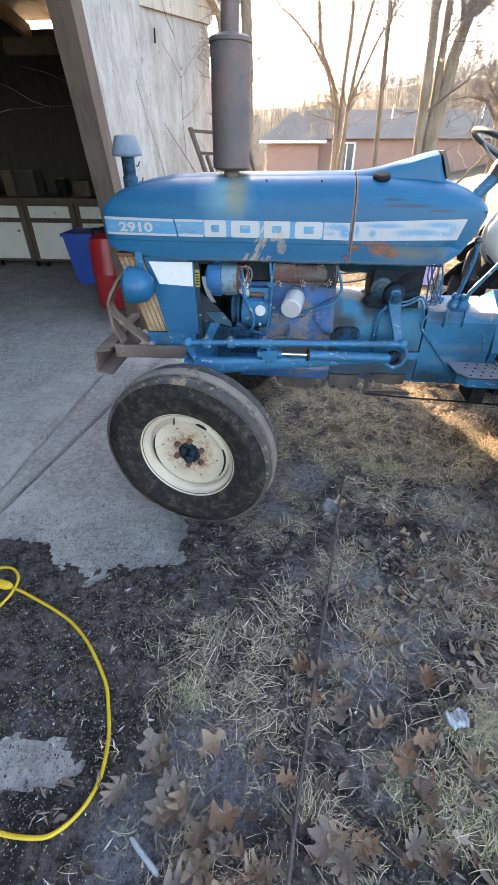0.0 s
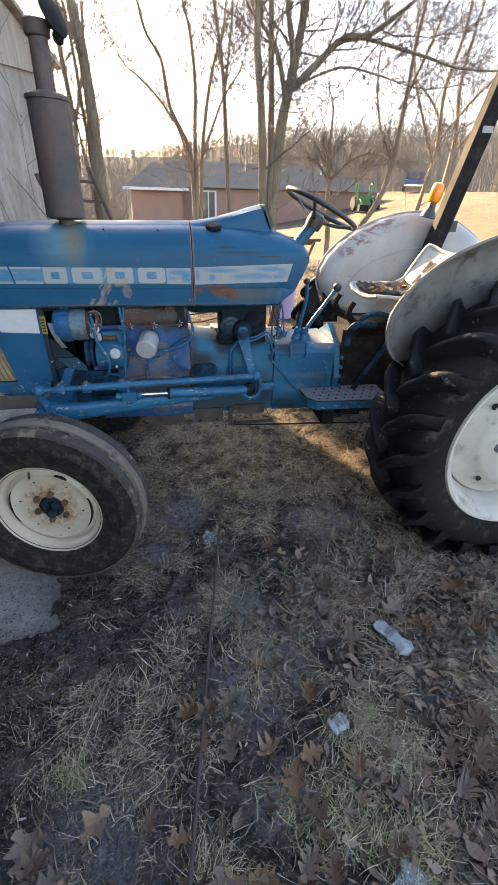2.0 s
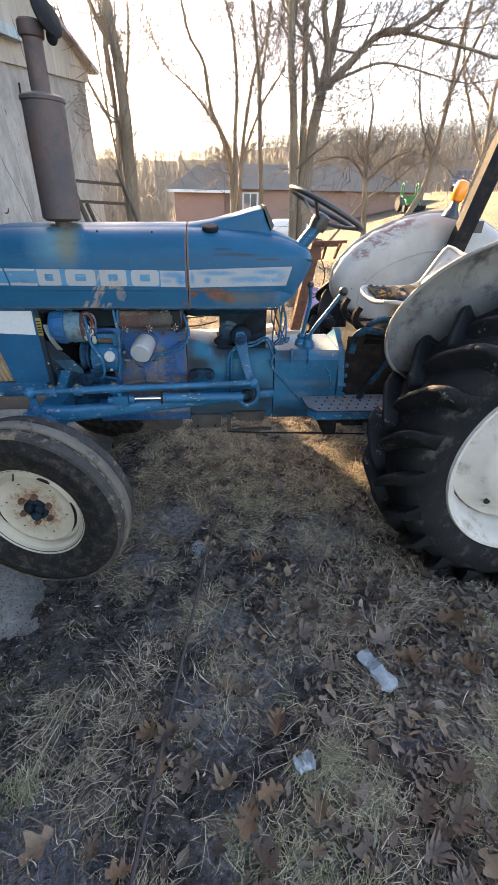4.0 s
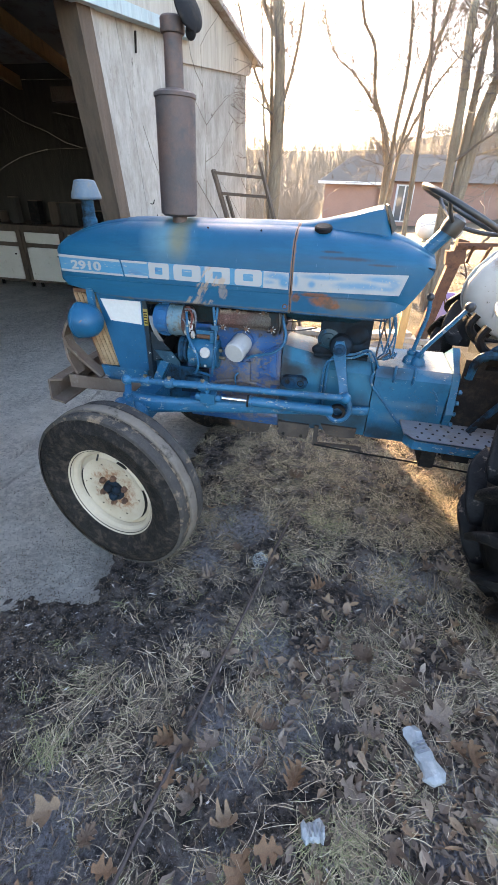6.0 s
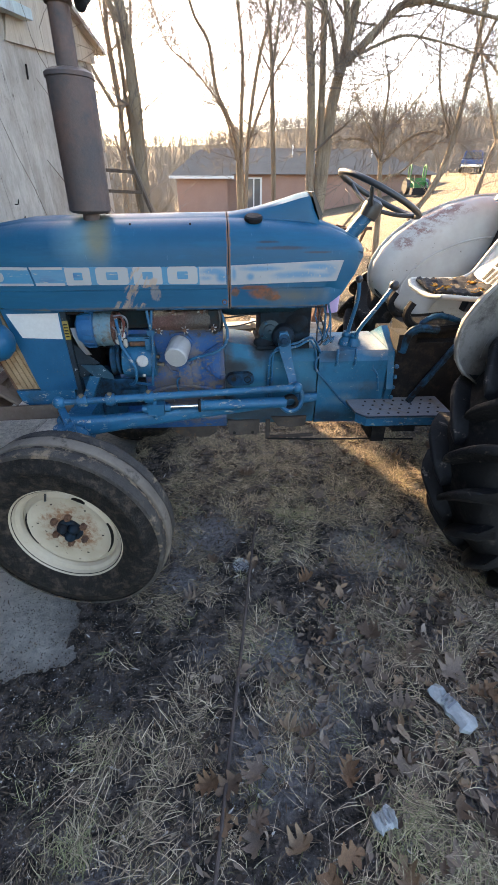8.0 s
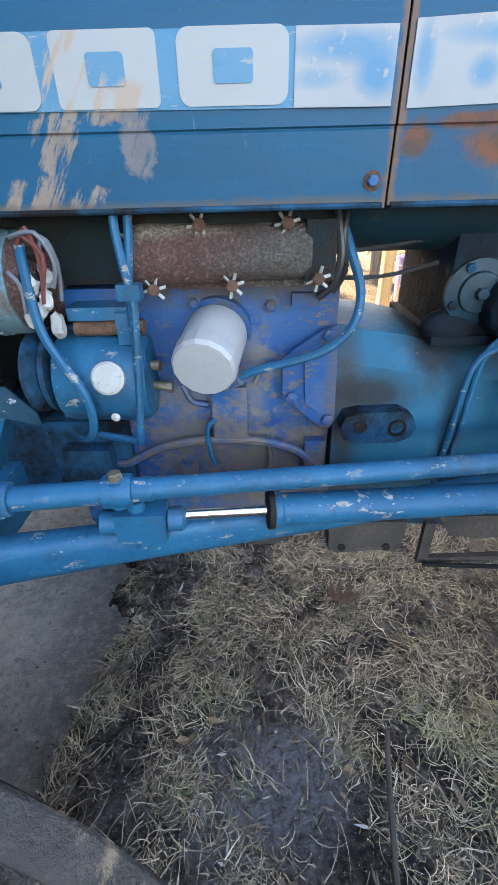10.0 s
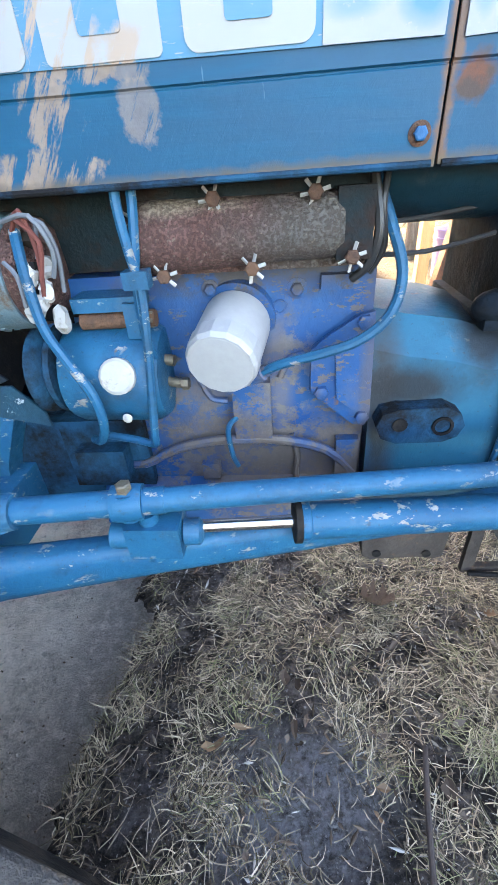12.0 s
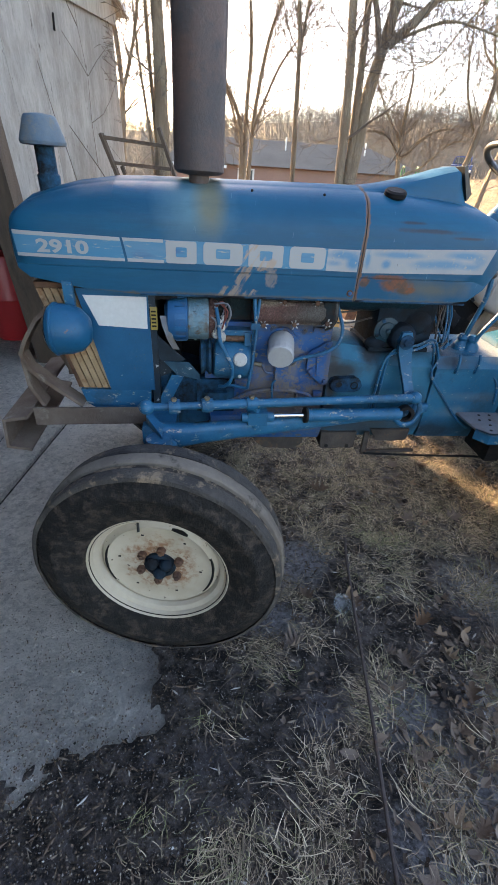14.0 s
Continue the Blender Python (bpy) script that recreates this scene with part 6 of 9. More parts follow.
part("fan_blade", bm, M_FAN, tractor, "blue fan blade flecked with white", bevel=0.002)
for outline, y in (([(-0.432, 0.912), (-0.376, 0.858), (-0.338, 0.824), (-0.40, 0.80), (-0.432, 0.83)], 1.965), ([(-0.432, 0.825), (-0.40, 0.80), (-0.385, 0.775), (-0.43, 0.755)], 1.97)):
    bm = B()
    slab_xz(bm, outline, y, y + 0.004)
    part("shroud_plate", bm, M_SPLASH, tractor, "dark bent shroud plate flecked with white", bevel=0.001)
bm = B()
rings(bm, [[Vector((x - 0.022, 1.955, z)), Vector((x + 0.022, 1.955, z)), Vector((x + 0.026, 2.02, z)), Vector((x - 0.026, 2.02, z))] for x, z in ((-0.365, 0.77), (-0.385, 0.73), (-0.41, 0.68), (-0.425, 0.63))])
part("support_leg", bm, M_BLUE, tractor, "blue cast support leg", bevel=0.006)
bm = B()
box(bm, -0.30, -0.16, 1.985, 2.05, 0.61, 0.74)
box(bm, -0.27, -0.19, 1.955, 1.99, 0.64, 0.70)
part("front_cover", bm, M_GREASE, tractor, "greasy blue front cover", bevel=0.01)
bm = B()
rod(bm, (-0.20, 1.965, 0.905), (-0.10, 1.965, 0.905), 0.011)
part("bracket_bolt", bm, M_RUSTY, tractor, "rusty long bolt")
bm = B()
box(bm, -0.205, -0.115, 1.955, 2.0, 0.918, 0.936)
box(bm, -0.135, -0.115, 1.945, 1.99, 0.885, 0.93)
part("adjuster", bm, M_BLUE, tractor, bevel=0.003)
nb = B()
nut(nb, (-0.112, 1.965, 0.905), (1, 0, 0), 0.012, 0.01)
part("bolt", nb, M_BRASS, tractor)
bm = B()
slab_xz(bm, [(-0.475, 0.74), (-0.40, 0.76), (-0.26, 0.72), (-0.26, 0.56), (-0.40, 0.54), (-0.475, 0.58)], CY - 0.125, CY + 0.125)
part("axle_support", bm, M_GREASE, tractor, "greasy cast axle support", bevel=0.015)
# dark plates added round the fan so no light shows through the gap
bm = B()
box(bm, -0.43, -0.28, CY + 0.14, CY + 0.17, 0.62, 1.045)
box(bm, -0.43, -0.36, CY - 0.16, CY + 0.16, 1.03, 1.046)
box(bm, -0.43, -0.36, CY - 0.10, CY + 0.16, 0.62, 0.645)
part("fan_shroud", bm, M_DARK, tractor, "black plates added to shut light out round the fan", bevel=0.004)
# dark block added beyond the engine to stop light coming through
bm = B()
box(bm, -0.27, 0.18, 2.262, 2.33, 0.60, 1.02)
part("far_engine_side", bm, M_DARK, tractor, bevel=0.02)
# fan behind the radiator
bm = B()
rod(bm, (-0.40, CY, 0.87), (-0.27, CY, 0.87), 0.03)
fan = part("cooling_fan", bm, M_DARK, tractor)
for k in range(6):
    bm = B()
    a = 2 * math.pi * k / 6
    box(bm, -0.002, 0.002, -0.03, 0.03, 0.03, 0.17, Matrix.Translation((-0.375, CY, 0.87)) @ Matrix.Rotation(a, 4, "X") @ Matrix.Rotation(0.5, 4, "Z"))
    part("fan_blade", bm, M_DARK, fan, bevel=0.001)
# manifold and its star washers
bm = B()
lathe(bm, [(0.030, -0.012), (0.040, 0.0), (0.041, 0.02), (0.038, 0.10), (0.036, 0.15), (0.036, 0.225), (0.030, 0.236)], (-0.10, 1.975, 0.997), (1, 0, 0.02), 24, True)
man = part("exhaust_manifold", bm, M_MANIFOLD, tractor, "rust-speckled exhaust manifold", smooth=60)
bm = B()
box(bm, -0.10, 0.17, 1.975, 2.02, 0.955, 0.966)
part("flange", bm, M_MANIFOLD, man, bevel=0.003)
bm = B()
box(bm, 0.128, 0.168, 1.950, 2.01, 0.966, 1.040)
part("port", bm, M_HEAD, man, "dull green-grey end port", bevel=0.006)
bm = B()
box(bm, -0.102, 0.165, 1.972, 2.02, 1.03, 1.075)
part("upper_flange", bm, M_HEAD, man, "oily upper flange darkened for recess shade", bevel=0.006)
for x, z, r in ((-0.008, 1.036, 1), (0.103, 1.036, 2), (-0.074, 0.960, 3), (0.031, 0.9635, 4), (0.145, 0.970, 5), (-0.098, 1.02, 6)):
    star = B()
    c = Vector((x, 1.952 if z > 1 else 1.945, z))
    nut(star, c, (0, -1, 0.1), 0.0085, 0.008)
    rod(star, c, c + Vector((0, 0.05, 0)), 0.005, seg=8)
    bolt = part("lock_tab_bolt", star, M_RUSTY, man, "bolt with bent bright lock tabs")
    for k in range(5):
        a = r + 2 * math.pi * k / 5 * 0.8
        star = B()
        box(star, 0.0075, 0.0165, -0.0022, 0.0022, -0.0008, 0.0008, Matrix.Translation(c + Vector((0, -0.002, 0))) @ Matrix.Rotation(a, 4, "Y") @ Matrix.Rotation(0.7, 4, "X"))
        part("tab", star, M_CAPW, bolt)
# pipes, hoses, brackets on the near side
for pts, r, mat, nm in (
        ([(-0.108, 1.94, 1.08), (-0.110, 1.93, 1.04), (-0.105, 1.925, 0.99), (-0.100, 1.925, 0.95), (-0.104, 1.92, 0.88), (-0.112, 1.915, 0.80), (-0.118, 1.915, 0.755), (-0.122, 1.92, 0.737), (-0.15, 1.93, 0.738), (-0.20, 1.94, 0.742)], 0.0058, M_BLUE, "pipe"),
        ([(-0.095, 1.945, 1.08), (-0.094, 1.935, 1.04), (-0.100, 1.93, 0.99), (-0.106, 1.932, 0.96), (-0.108, 1.932, 0.90), (-0.105, 1.94, 0.86)], 0.0058, M_BLUE, "pipe"),
        ([(-0.235, 1.935, 1.02), (-0.228, 1.915, 0.98), (-0.222, 1.905, 0.92), (-0.205, 1.900, 0.88), (-0.180, 1.895, 0.83), (-0.180, 1.90, 0.78), (-0.20, 1.92, 0.745), (-0.22, 1.94, 0.735)], 0.0065, M_BLUE, "hose"),
        ([(0.028, 1.955, 0.822), (0.06, 1.945, 0.842), (0.11, 1.935, 0.858), (0.16, 1.935, 0.875), (0.195, 1.94, 0.905), (0.205, 1.95, 0.95), (0.19, 1.965, 1.0), (0.172, 1.99, 1.05)], 0.0065, M_BLUE, "hose"),
        ([(0.165, 1.97, 1.06), (0.175, 1.955, 1.0), (0.168, 1.96, 0.96), (0.15, 1.97, 0.94)], 0.0055, M_BLACK, "hose"),
        ([(0.185, 1.98, 1.06), (0.178, 1.96, 1.02), (0.185, 1.97, 0.975), (0.172, 1.98, 0.945)], 0.004, M_BLACK, "hose"),
        ([(0.15, 1.99, 0.995), (0.24, 2.0, 1.0), (0.34, 2.03, 1.01)], 0.003, M_BLACK, "cable"),
        ([(0.15, 1.99, 0.963), (0.24, 1.99, 0.963), (0.33, 2.02, 0.975)], 0.003, M_BLACK, "cable"),
        ([(-0.008, 1.98, 0.742), (-0.018, 1.97, 0.737), (-0.022, 1.968, 0.72), (-0.018, 1.968, 0.68), (-0.012, 1.975, 0.655)], 0.0042, M_BLUE, "dipstick"),
        ([(0.60, 1.99, 0.80), (0.56, 1.965, 0.90), (0.50, 1.96, 0.88), (0.415, 1.955, 0.865), (0.385, 1.955, 0.83), (0.38, 1.96, 0.72), (0.375, 1.965, 0.60)], 0.005, M_BLUE, "pipe"),
        ([(0.62, 1.99, 0.82), (0.565, 1.97, 0.912), (0.50, 1.965, 0.893), (0.425, 1.96, 0.88), (0.40, 1.96, 0.84), (0.395, 1.96, 0.72), (0.39, 1.965, 0.60)], 0.005, M_BLUE, "pipe"),
        ([(0.60, 1.965, 0.83), (0.585, 1.96, 0.80), (0.60, 1.96, 0.76), (0.66, 1.955, 0.69), (0.74, 1.95, 0.60), (0.80, 1.945, 0.555)], 0.005, M_BLUE, "pipe"),
        ([(0.84, 1.965, 0.78), (0.87, 1.955, 0.74), (0.885, 1.955, 0.66)], 0.0045, M_BLUE, "pipe")):
    bm = B()
    tube(bm, pts, r, 8, 4)
    part(nm, bm, mat, tractor)
bm = B()
box(bm, -0.118, -0.088, 1.918, 1.94, 0.952, 0.972)
part("pipe_clip", bm, M_BLUE, tractor, bevel=0.003)
bm = B()
lathe(bm, [(0.012, 0), (0.012, 0.02), (0.009, 0.022), (0.009, 0.03)], (0.02, 1.96, 0.818), (0.7, -0.2, 0.4), 12, True)
part("fitting", bm, M_ROYAL, tractor)
bm = B()
slab_xz(bm, [(0.103, 0.848), (0.118, 0.862), (0.165, 0.893), (0.185, 0.898), (0.190, 0.74), (0.183, 0.726), (0.165, 0.730), (0.107, 0.782), (0.103, 0.79)], 1.975, 1.985)
plate = part("cover_plate", bm, M_ROYAL, tractor, "royal blue pressed cover plate", bevel=0.003)
bm = B()
slab_xz(bm, [(0.135, 0.855), (0.165, 0.865), (0.172, 0.76), (0.165, 0.755), (0.14, 0.775)], 1.970, 1.977)
part("pressing", bm, M_ROYAL, plate, bevel=0.003)
for x, z in ((0.118, 0.785), (0.178, 0.743), (0.172, 0.885)):
    bm = B()
    nut(bm, (x, 1.975, z), (0, -1, 0), 0.010, 0.008)
    part("bolt", bm, M_ROYAL, plate)
# bell housing and gearbox
bm = B()
rings(bm, [[Vector((x, y, z)) for y, z in ((y0, 0.50), (y0 - 0.02, 0.56), (y0 - 0.02, 0.62), (y0 - 0.005, zt - 0.06), (y0 + 0.03, zt - 0.012), (y0 + 0.10, zt), (2 * CY - y0 - 0.1, zt), (2 * CY - y0 - 0.03, zt - 0.012), (2 * CY - y0 + 0.02, 0.62), (2 * CY - y0, 0.50))] for x, y0, zt in ((0.19, 1.995, 0.900), (0.235, 1.985, 0.892), (0.30, 1.985, 0.882), (0.345, 1.985, 0.868), (0.60, 1.985, 0.862))])
bell = part("bell_housing", bm, M_BELL, tractor, "blue bell housing streaked with grime and painted shade", bevel=0.006)
bm = B()
rings(bm, [[Vector((x, y, z)) for y, z in ((y0, zb), (y0 - 0.012, zb + 0.06), (y0 - 0.012, zt - 0.04), (y0 + 0.015, zt), (2 * CY - y0 - 0.015, zt), (2 * CY - y0 + 0.01, zt - 0.04), (2 * CY - y0, zb))] for x, y0, zb, zt in ((0.604, 1.975, 0.50, 0.845), (0.91, 1.97, 0.50, 0.848))])
gear = part("gearbox", bm, M_GEAR, tractor, "blue gearbox casing streaked with dirt and painted shade", bevel=0.012)
bm = B()
lathe(bm, [(0.19, 0), (0.235, 0.0), (0.235, 0.03), (0.19, 0.03)], (0.915, CY, 0.68), (1, 0, 0), 8, True)
for v in bm.verts:
    v.co.y = CY + (v.co.y - CY) * 0.78
part("flange", bm, M_GEAR, gear, "dusty casting flange", bevel=0.006)
for i in range(5):
    bm = B()
    nut(bm, (0.945, CY - 0.168, 0.58 + i * 0.05), (1, 0, 0), 0.010, 0.012)
    part("bolt", bm, M_BLUE, gear)
bm = B()
box(bm, 0.945, 1.75, CY - 0.15, CY + 0.15, 0.46, 0.88)
part("rear_housing", bm, M_DARK, tractor, "dark greasy rear axle centre", bevel=0.03)
for s in (-1, 1):
    bm = B()
    lathe(bm, [(0.13, 0), (0.11, 0.12), (0.075, 0.25), (0.07, 0.60), (0.10, 0.62)], (1.53, CY + s * 0.12, 0.69), (0, s, 0), 20, True)
    part("axle_housing", bm, M_DARK, tractor)
for x in (0.68, 0.76):
    bm = B()
    tube(bm, [(x, 1.965, 0.86), (x, 1.955, 0.845), (x, 1.953, 0.80), (x, 1.965, 0.79)], 0.006, 6)
    part("staple", bm, M_BLUE, gear)
bm = B()
slab_xz(bm, [(0.195, 0.738), (0.203, 0.758), (0.225, 0.766), (0.29, 0.768), (0.31, 0.757), (0.318, 0.738), (0.31, 0.72), (0.29, 0.711), (0.225, 0.710), (0.203, 0.719)], 1.948, 1.99)
lug = part("mounting_lug", bm, M_GREASE, bell, "greasy two-hole mounting lug", bevel=0.006)
bm = B()
lathe(bm, [(0.011, 0), (0.015, 0), (0.015, 0.004), (0.011, 0.004)], (0.287, 1.949, 0.739), (0, -1, 0), 16, False, True)
part("bush", bm, M_DARK, lug)
bm = B()
lathe(bm, [(0.0105, 0), (0.0105, 0.003)], (0.228, 1.949, 0.742), (0, -1, 0), 16, True)
part("hole", bm, M_DARK, lug)
bm = B()
box(bm, 0.33, 0.56, 1.99, 2.22, 0.858, 0.874)
box(bm, 0.345, 0.56, 2.0, 2.22, 0.862, 1.06)
lathe(bm, [(0.05, 0.0), (0.046, 0.04), (0.03, 0.055)], (0.44, 2.0, 0.92), (0, -1, 0), 20, True)
ball(bm, (0.50, 2.02, 0.965), 0.05, (1.2, 0.8, 1.0), 14)
ball(bm, (0.36, 2.01, 0.885), 0.032, (1.4, 0.8, 0.8), 12)
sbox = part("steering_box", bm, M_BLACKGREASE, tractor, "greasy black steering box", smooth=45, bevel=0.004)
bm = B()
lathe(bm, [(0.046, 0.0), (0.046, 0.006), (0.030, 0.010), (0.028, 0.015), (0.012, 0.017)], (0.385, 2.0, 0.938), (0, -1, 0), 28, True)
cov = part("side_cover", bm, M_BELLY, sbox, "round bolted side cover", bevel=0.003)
for k in range(4):
    bm = B()
    a = 0.5 + k * math.pi / 2
    nut(bm, (0.385 + 0.038 * math.cos(a), 1.994, 0.938 + 0.038 * math.sin(a)), (0, -1, 0), 0.007, 0.006)
    part("bolt", bm, M_GREASE, cov)
bm = B()
nut(bm, (0.385, 1.983, 0.938), (0, -1, 0), 0.009, 0.009)
part("bolt", bm, M_BELLY, cov)
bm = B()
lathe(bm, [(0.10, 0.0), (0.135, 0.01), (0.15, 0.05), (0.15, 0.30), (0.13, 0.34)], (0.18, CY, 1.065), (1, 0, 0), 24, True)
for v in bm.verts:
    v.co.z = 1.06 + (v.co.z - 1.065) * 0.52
part("fuel_tank", bm, M_BELLY, tractor, "blue belly of the fuel tank, darkened for underside shade")
# steering arm, drag link, power cylinder, radius rod
bm = B()
rings(bm, [[Vector((x - w, y, z)), Vector((x - w, y + 0.02, z)), Vector((x + w, y + 0.02, z + 0.004)), Vector((x + w, y, z + 0.004))] for x, y, z, w in ((0.436, 1.93, 0.948, 0.016), (0.438, 1.928, 0.915, 0.027), (0.446, 1.928, 0.87, 0.024), (0.462, 1.92, 0.81, 0.019), (0.478, 1.90, 0.75, 0.017), (0.486, 1.88, 0.715, 0.022))])
arm = part("steering_arm", bm, M_BLUE, tractor, bevel=0.004)
bm = B()
nut(bm, (0.438, 1.928, 0.917), (0, -1, 0), 0.015, 0.014)
lathe(bm, [(0.024, 0.0), (0.026, 0.003), (0.026, 0.008), (0.018, 0.010)], (0.438, 1.930, 0.917), (0, -1, 0), 20, True)
rod(bm, (0.438, 1.99, 0.917), (0.438, 1.925, 0.917), 0.016)
part("nut", bm, M_GREASE, arm)
DL0, DL1 = Vector((-0.455, 1.742, 0.752)), Vector((0.492, 1.862, 0.733))


def along(f, off=(0, 0, 0)):
    return DL0.lerp(DL1, f) + Vector(off)


bm = B()
rod(bm, along(0.0), along(0.33), 0.0125)
rod(bm, along(0.20), along(0.40), 0.0165)
rod(bm, along(0.3), along(1.0), 0.0150)
link = part("drag_link", bm, M_BLUE, tractor, "long blue drag link with chipped paint", smooth=35)
bm = B()
ball(bm, along(0.0), 0.025, (1, 1, 0.95))
part("ball_joint", bm, M_BLUE, link)
bm = B()
ball(bm, along(1.0), 0.024, (1, 1, 0.95))
part("ball_joint", bm, M_BLUE, link)
for f in (0.09, 0.20, 0.355):
    bm = B()
    rod(bm, along(f, (0, -0.002, -0.020)), along(f, (0, -0.002, 0.019)), 0.0135)
    lathe(bm, [(0.0215, -0.018), (0.0225, -0.012), (0.0225, 0.012), (0.0215, 0.018)], along(f), DL1 - DL0, 18, True)
    cl = part("clamp", bm, M_BLUE, link, bevel=0.002)
    bm = B()
    nut(bm, along(f, (0, -0.002, 0.019)), (0, 0, 1), 0.0095, 0.010)
    part("nut", bm, M_BRASS, cl)
C0, C1, C2 = Vector((-0.13, 1.792, 0.694)), Vector((0.082, 1.814, 0.686)), Vector((0.445, 1.856, 0.668))
bm = B()
lathe(bm, [(0.018, -0.004), (0.026, 0.0), (0.026, 0.01), (0.0235, 0.012), (0.0235, (C2 - C1).length)], C1, C2 - C1, 24, True)
cyl = part("power_cylinder", bm, M_BLUE, tractor, "blue hydraulic steering cylinder")
bm = B()
rod(bm, C0, C1 + (C2 - C1) * 0.1, 0.0085, seg=16)
part("piston_rod", bm, M_CHROME, cyl, "bright chrome piston rod")
bm = B()
lathe(bm, [(0.012, -0.002), (0.028, 0.0), (0.028, 0.008), (0.012, 0.012)], C1 - (C2 - C1).normalized() * 0.008, C2 - C1, 20, True)
part("gland", bm, M_DARK, cyl)
bm = B()
box(bm, -0.128, -0.062, 1.768, 1.812, 0.668, 0.716)
lathe(bm, [(0.012, 0), (0.017, 0.003), (0.017, 0.022), (0.012, 0.026)], (-0.064, 1.790, 0.692), (1, 0.1, -0.03), 16, True)
lathe(bm, [(0.013, 0), (0.017, 0.004), (0.017, 0.05)], (-0.10, 1.787, 0.692), (-1, -0.05, 0.02), 16, True)
rod(bm, (-0.10, 1.785, 0.655), (-0.10, 1.785, 0.73), 0.012)
part("rod_eye", bm, M_BLUE, cyl, smooth=40, bevel=0.005)
bm = B()
lathe(bm, [(0.022, -0.012), (0.034, -0.012), (0.034, 0.012), (0.022, 0.012)], C2 + Vector((0.02, 0.0, 0)), (0, -1, 0), 20, False, True)
part("cylinder_eye", bm, M_DARK, cyl)
bm = B()
tube(bm, [(0.425, 1.845, 0.655), (0.455, 1.842, 0.632), (0.495, 1.845, 0.640), (0.515, 1.85, 0.675), (0.512, 1.855, 0.710), (0.495, 1.858, 0.73)], 0.010, 8, 4)
part("eye_strap", bm, M_BLUE, cyl, "bent blue strap round the rod eye")
bm = B()
tube(bm, [(0.43, 1.89, 0.655), (0.46, 1.88, 0.635), (0.50, 1.88, 0.645), (0.515, 1.89, 0.69), (0.50, 1.90, 0.715)], 0.008)
part("hose", bm, M_BLUE, tractor)
bm = B()
rings(bm, [[Vector((x, y + w * math.copysign(abs(math.cos(a)) ** 0.6, math.cos(a)), z + h * math.copysign(abs(math.sin(a)) ** 0.6, math.sin(a)))) for a in [math.pi * (k + 0.5) / 6 for k in range(12)]] for x, y, z, w, h in ((-0.47, 1.74, 0.66, 0.03, 0.035), (-0.36, 1.755, 0.642, 0.03, 0.042), (-0.30, 1.768, 0.640, 0.024, 0.036), (-0.1, 1.803, 0.644, 0.02, 0.030), (0.25, 1.865, 0.646, 0.016, 0.022), (0.60, 1.95, 0.645, 0.016, 0.02))])
part("radius_rod", bm, M_BLUE, tractor, "blue forged radius rod with flaked paint", smooth=50)
bm = B()
box(bm, -0.47, -0.37, 1.72, 2 * CY - 1.72, 0.555, 0.655)
part("front_axle", bm, M_BLUE, tractor, "blue front axle beam", bevel=0.012)
for s in (-1, 1):
    y = CY + s * (CY - 1.64)
    bm = B()
    rod(bm, (-0.415, CY + s * 0.40, 0.61), (-0.405, CY + s * 0.515, 0.60), 0.055)
    rod(bm, (-0.41, CY + s * 0.50, 0.715), (-0.395, CY + s * 0.515, 0.38), 0.038)
    rings(bm, [[Vector((x, yy - 0.03, z - 0.012)), Vector((x, yy + 0.03, z - 0.012)), Vector((x, yy + 0.03, z + 0.012)), Vector((x, yy - 0.03, z + 0.012))] for x, yy, z in ((-0.40, CY + s * 0.48, 0.715), (-0.455, CY + s * 0.375, 0.722))])
    part("spindle", bm, M_BLUE, tractor, bevel=0.006)

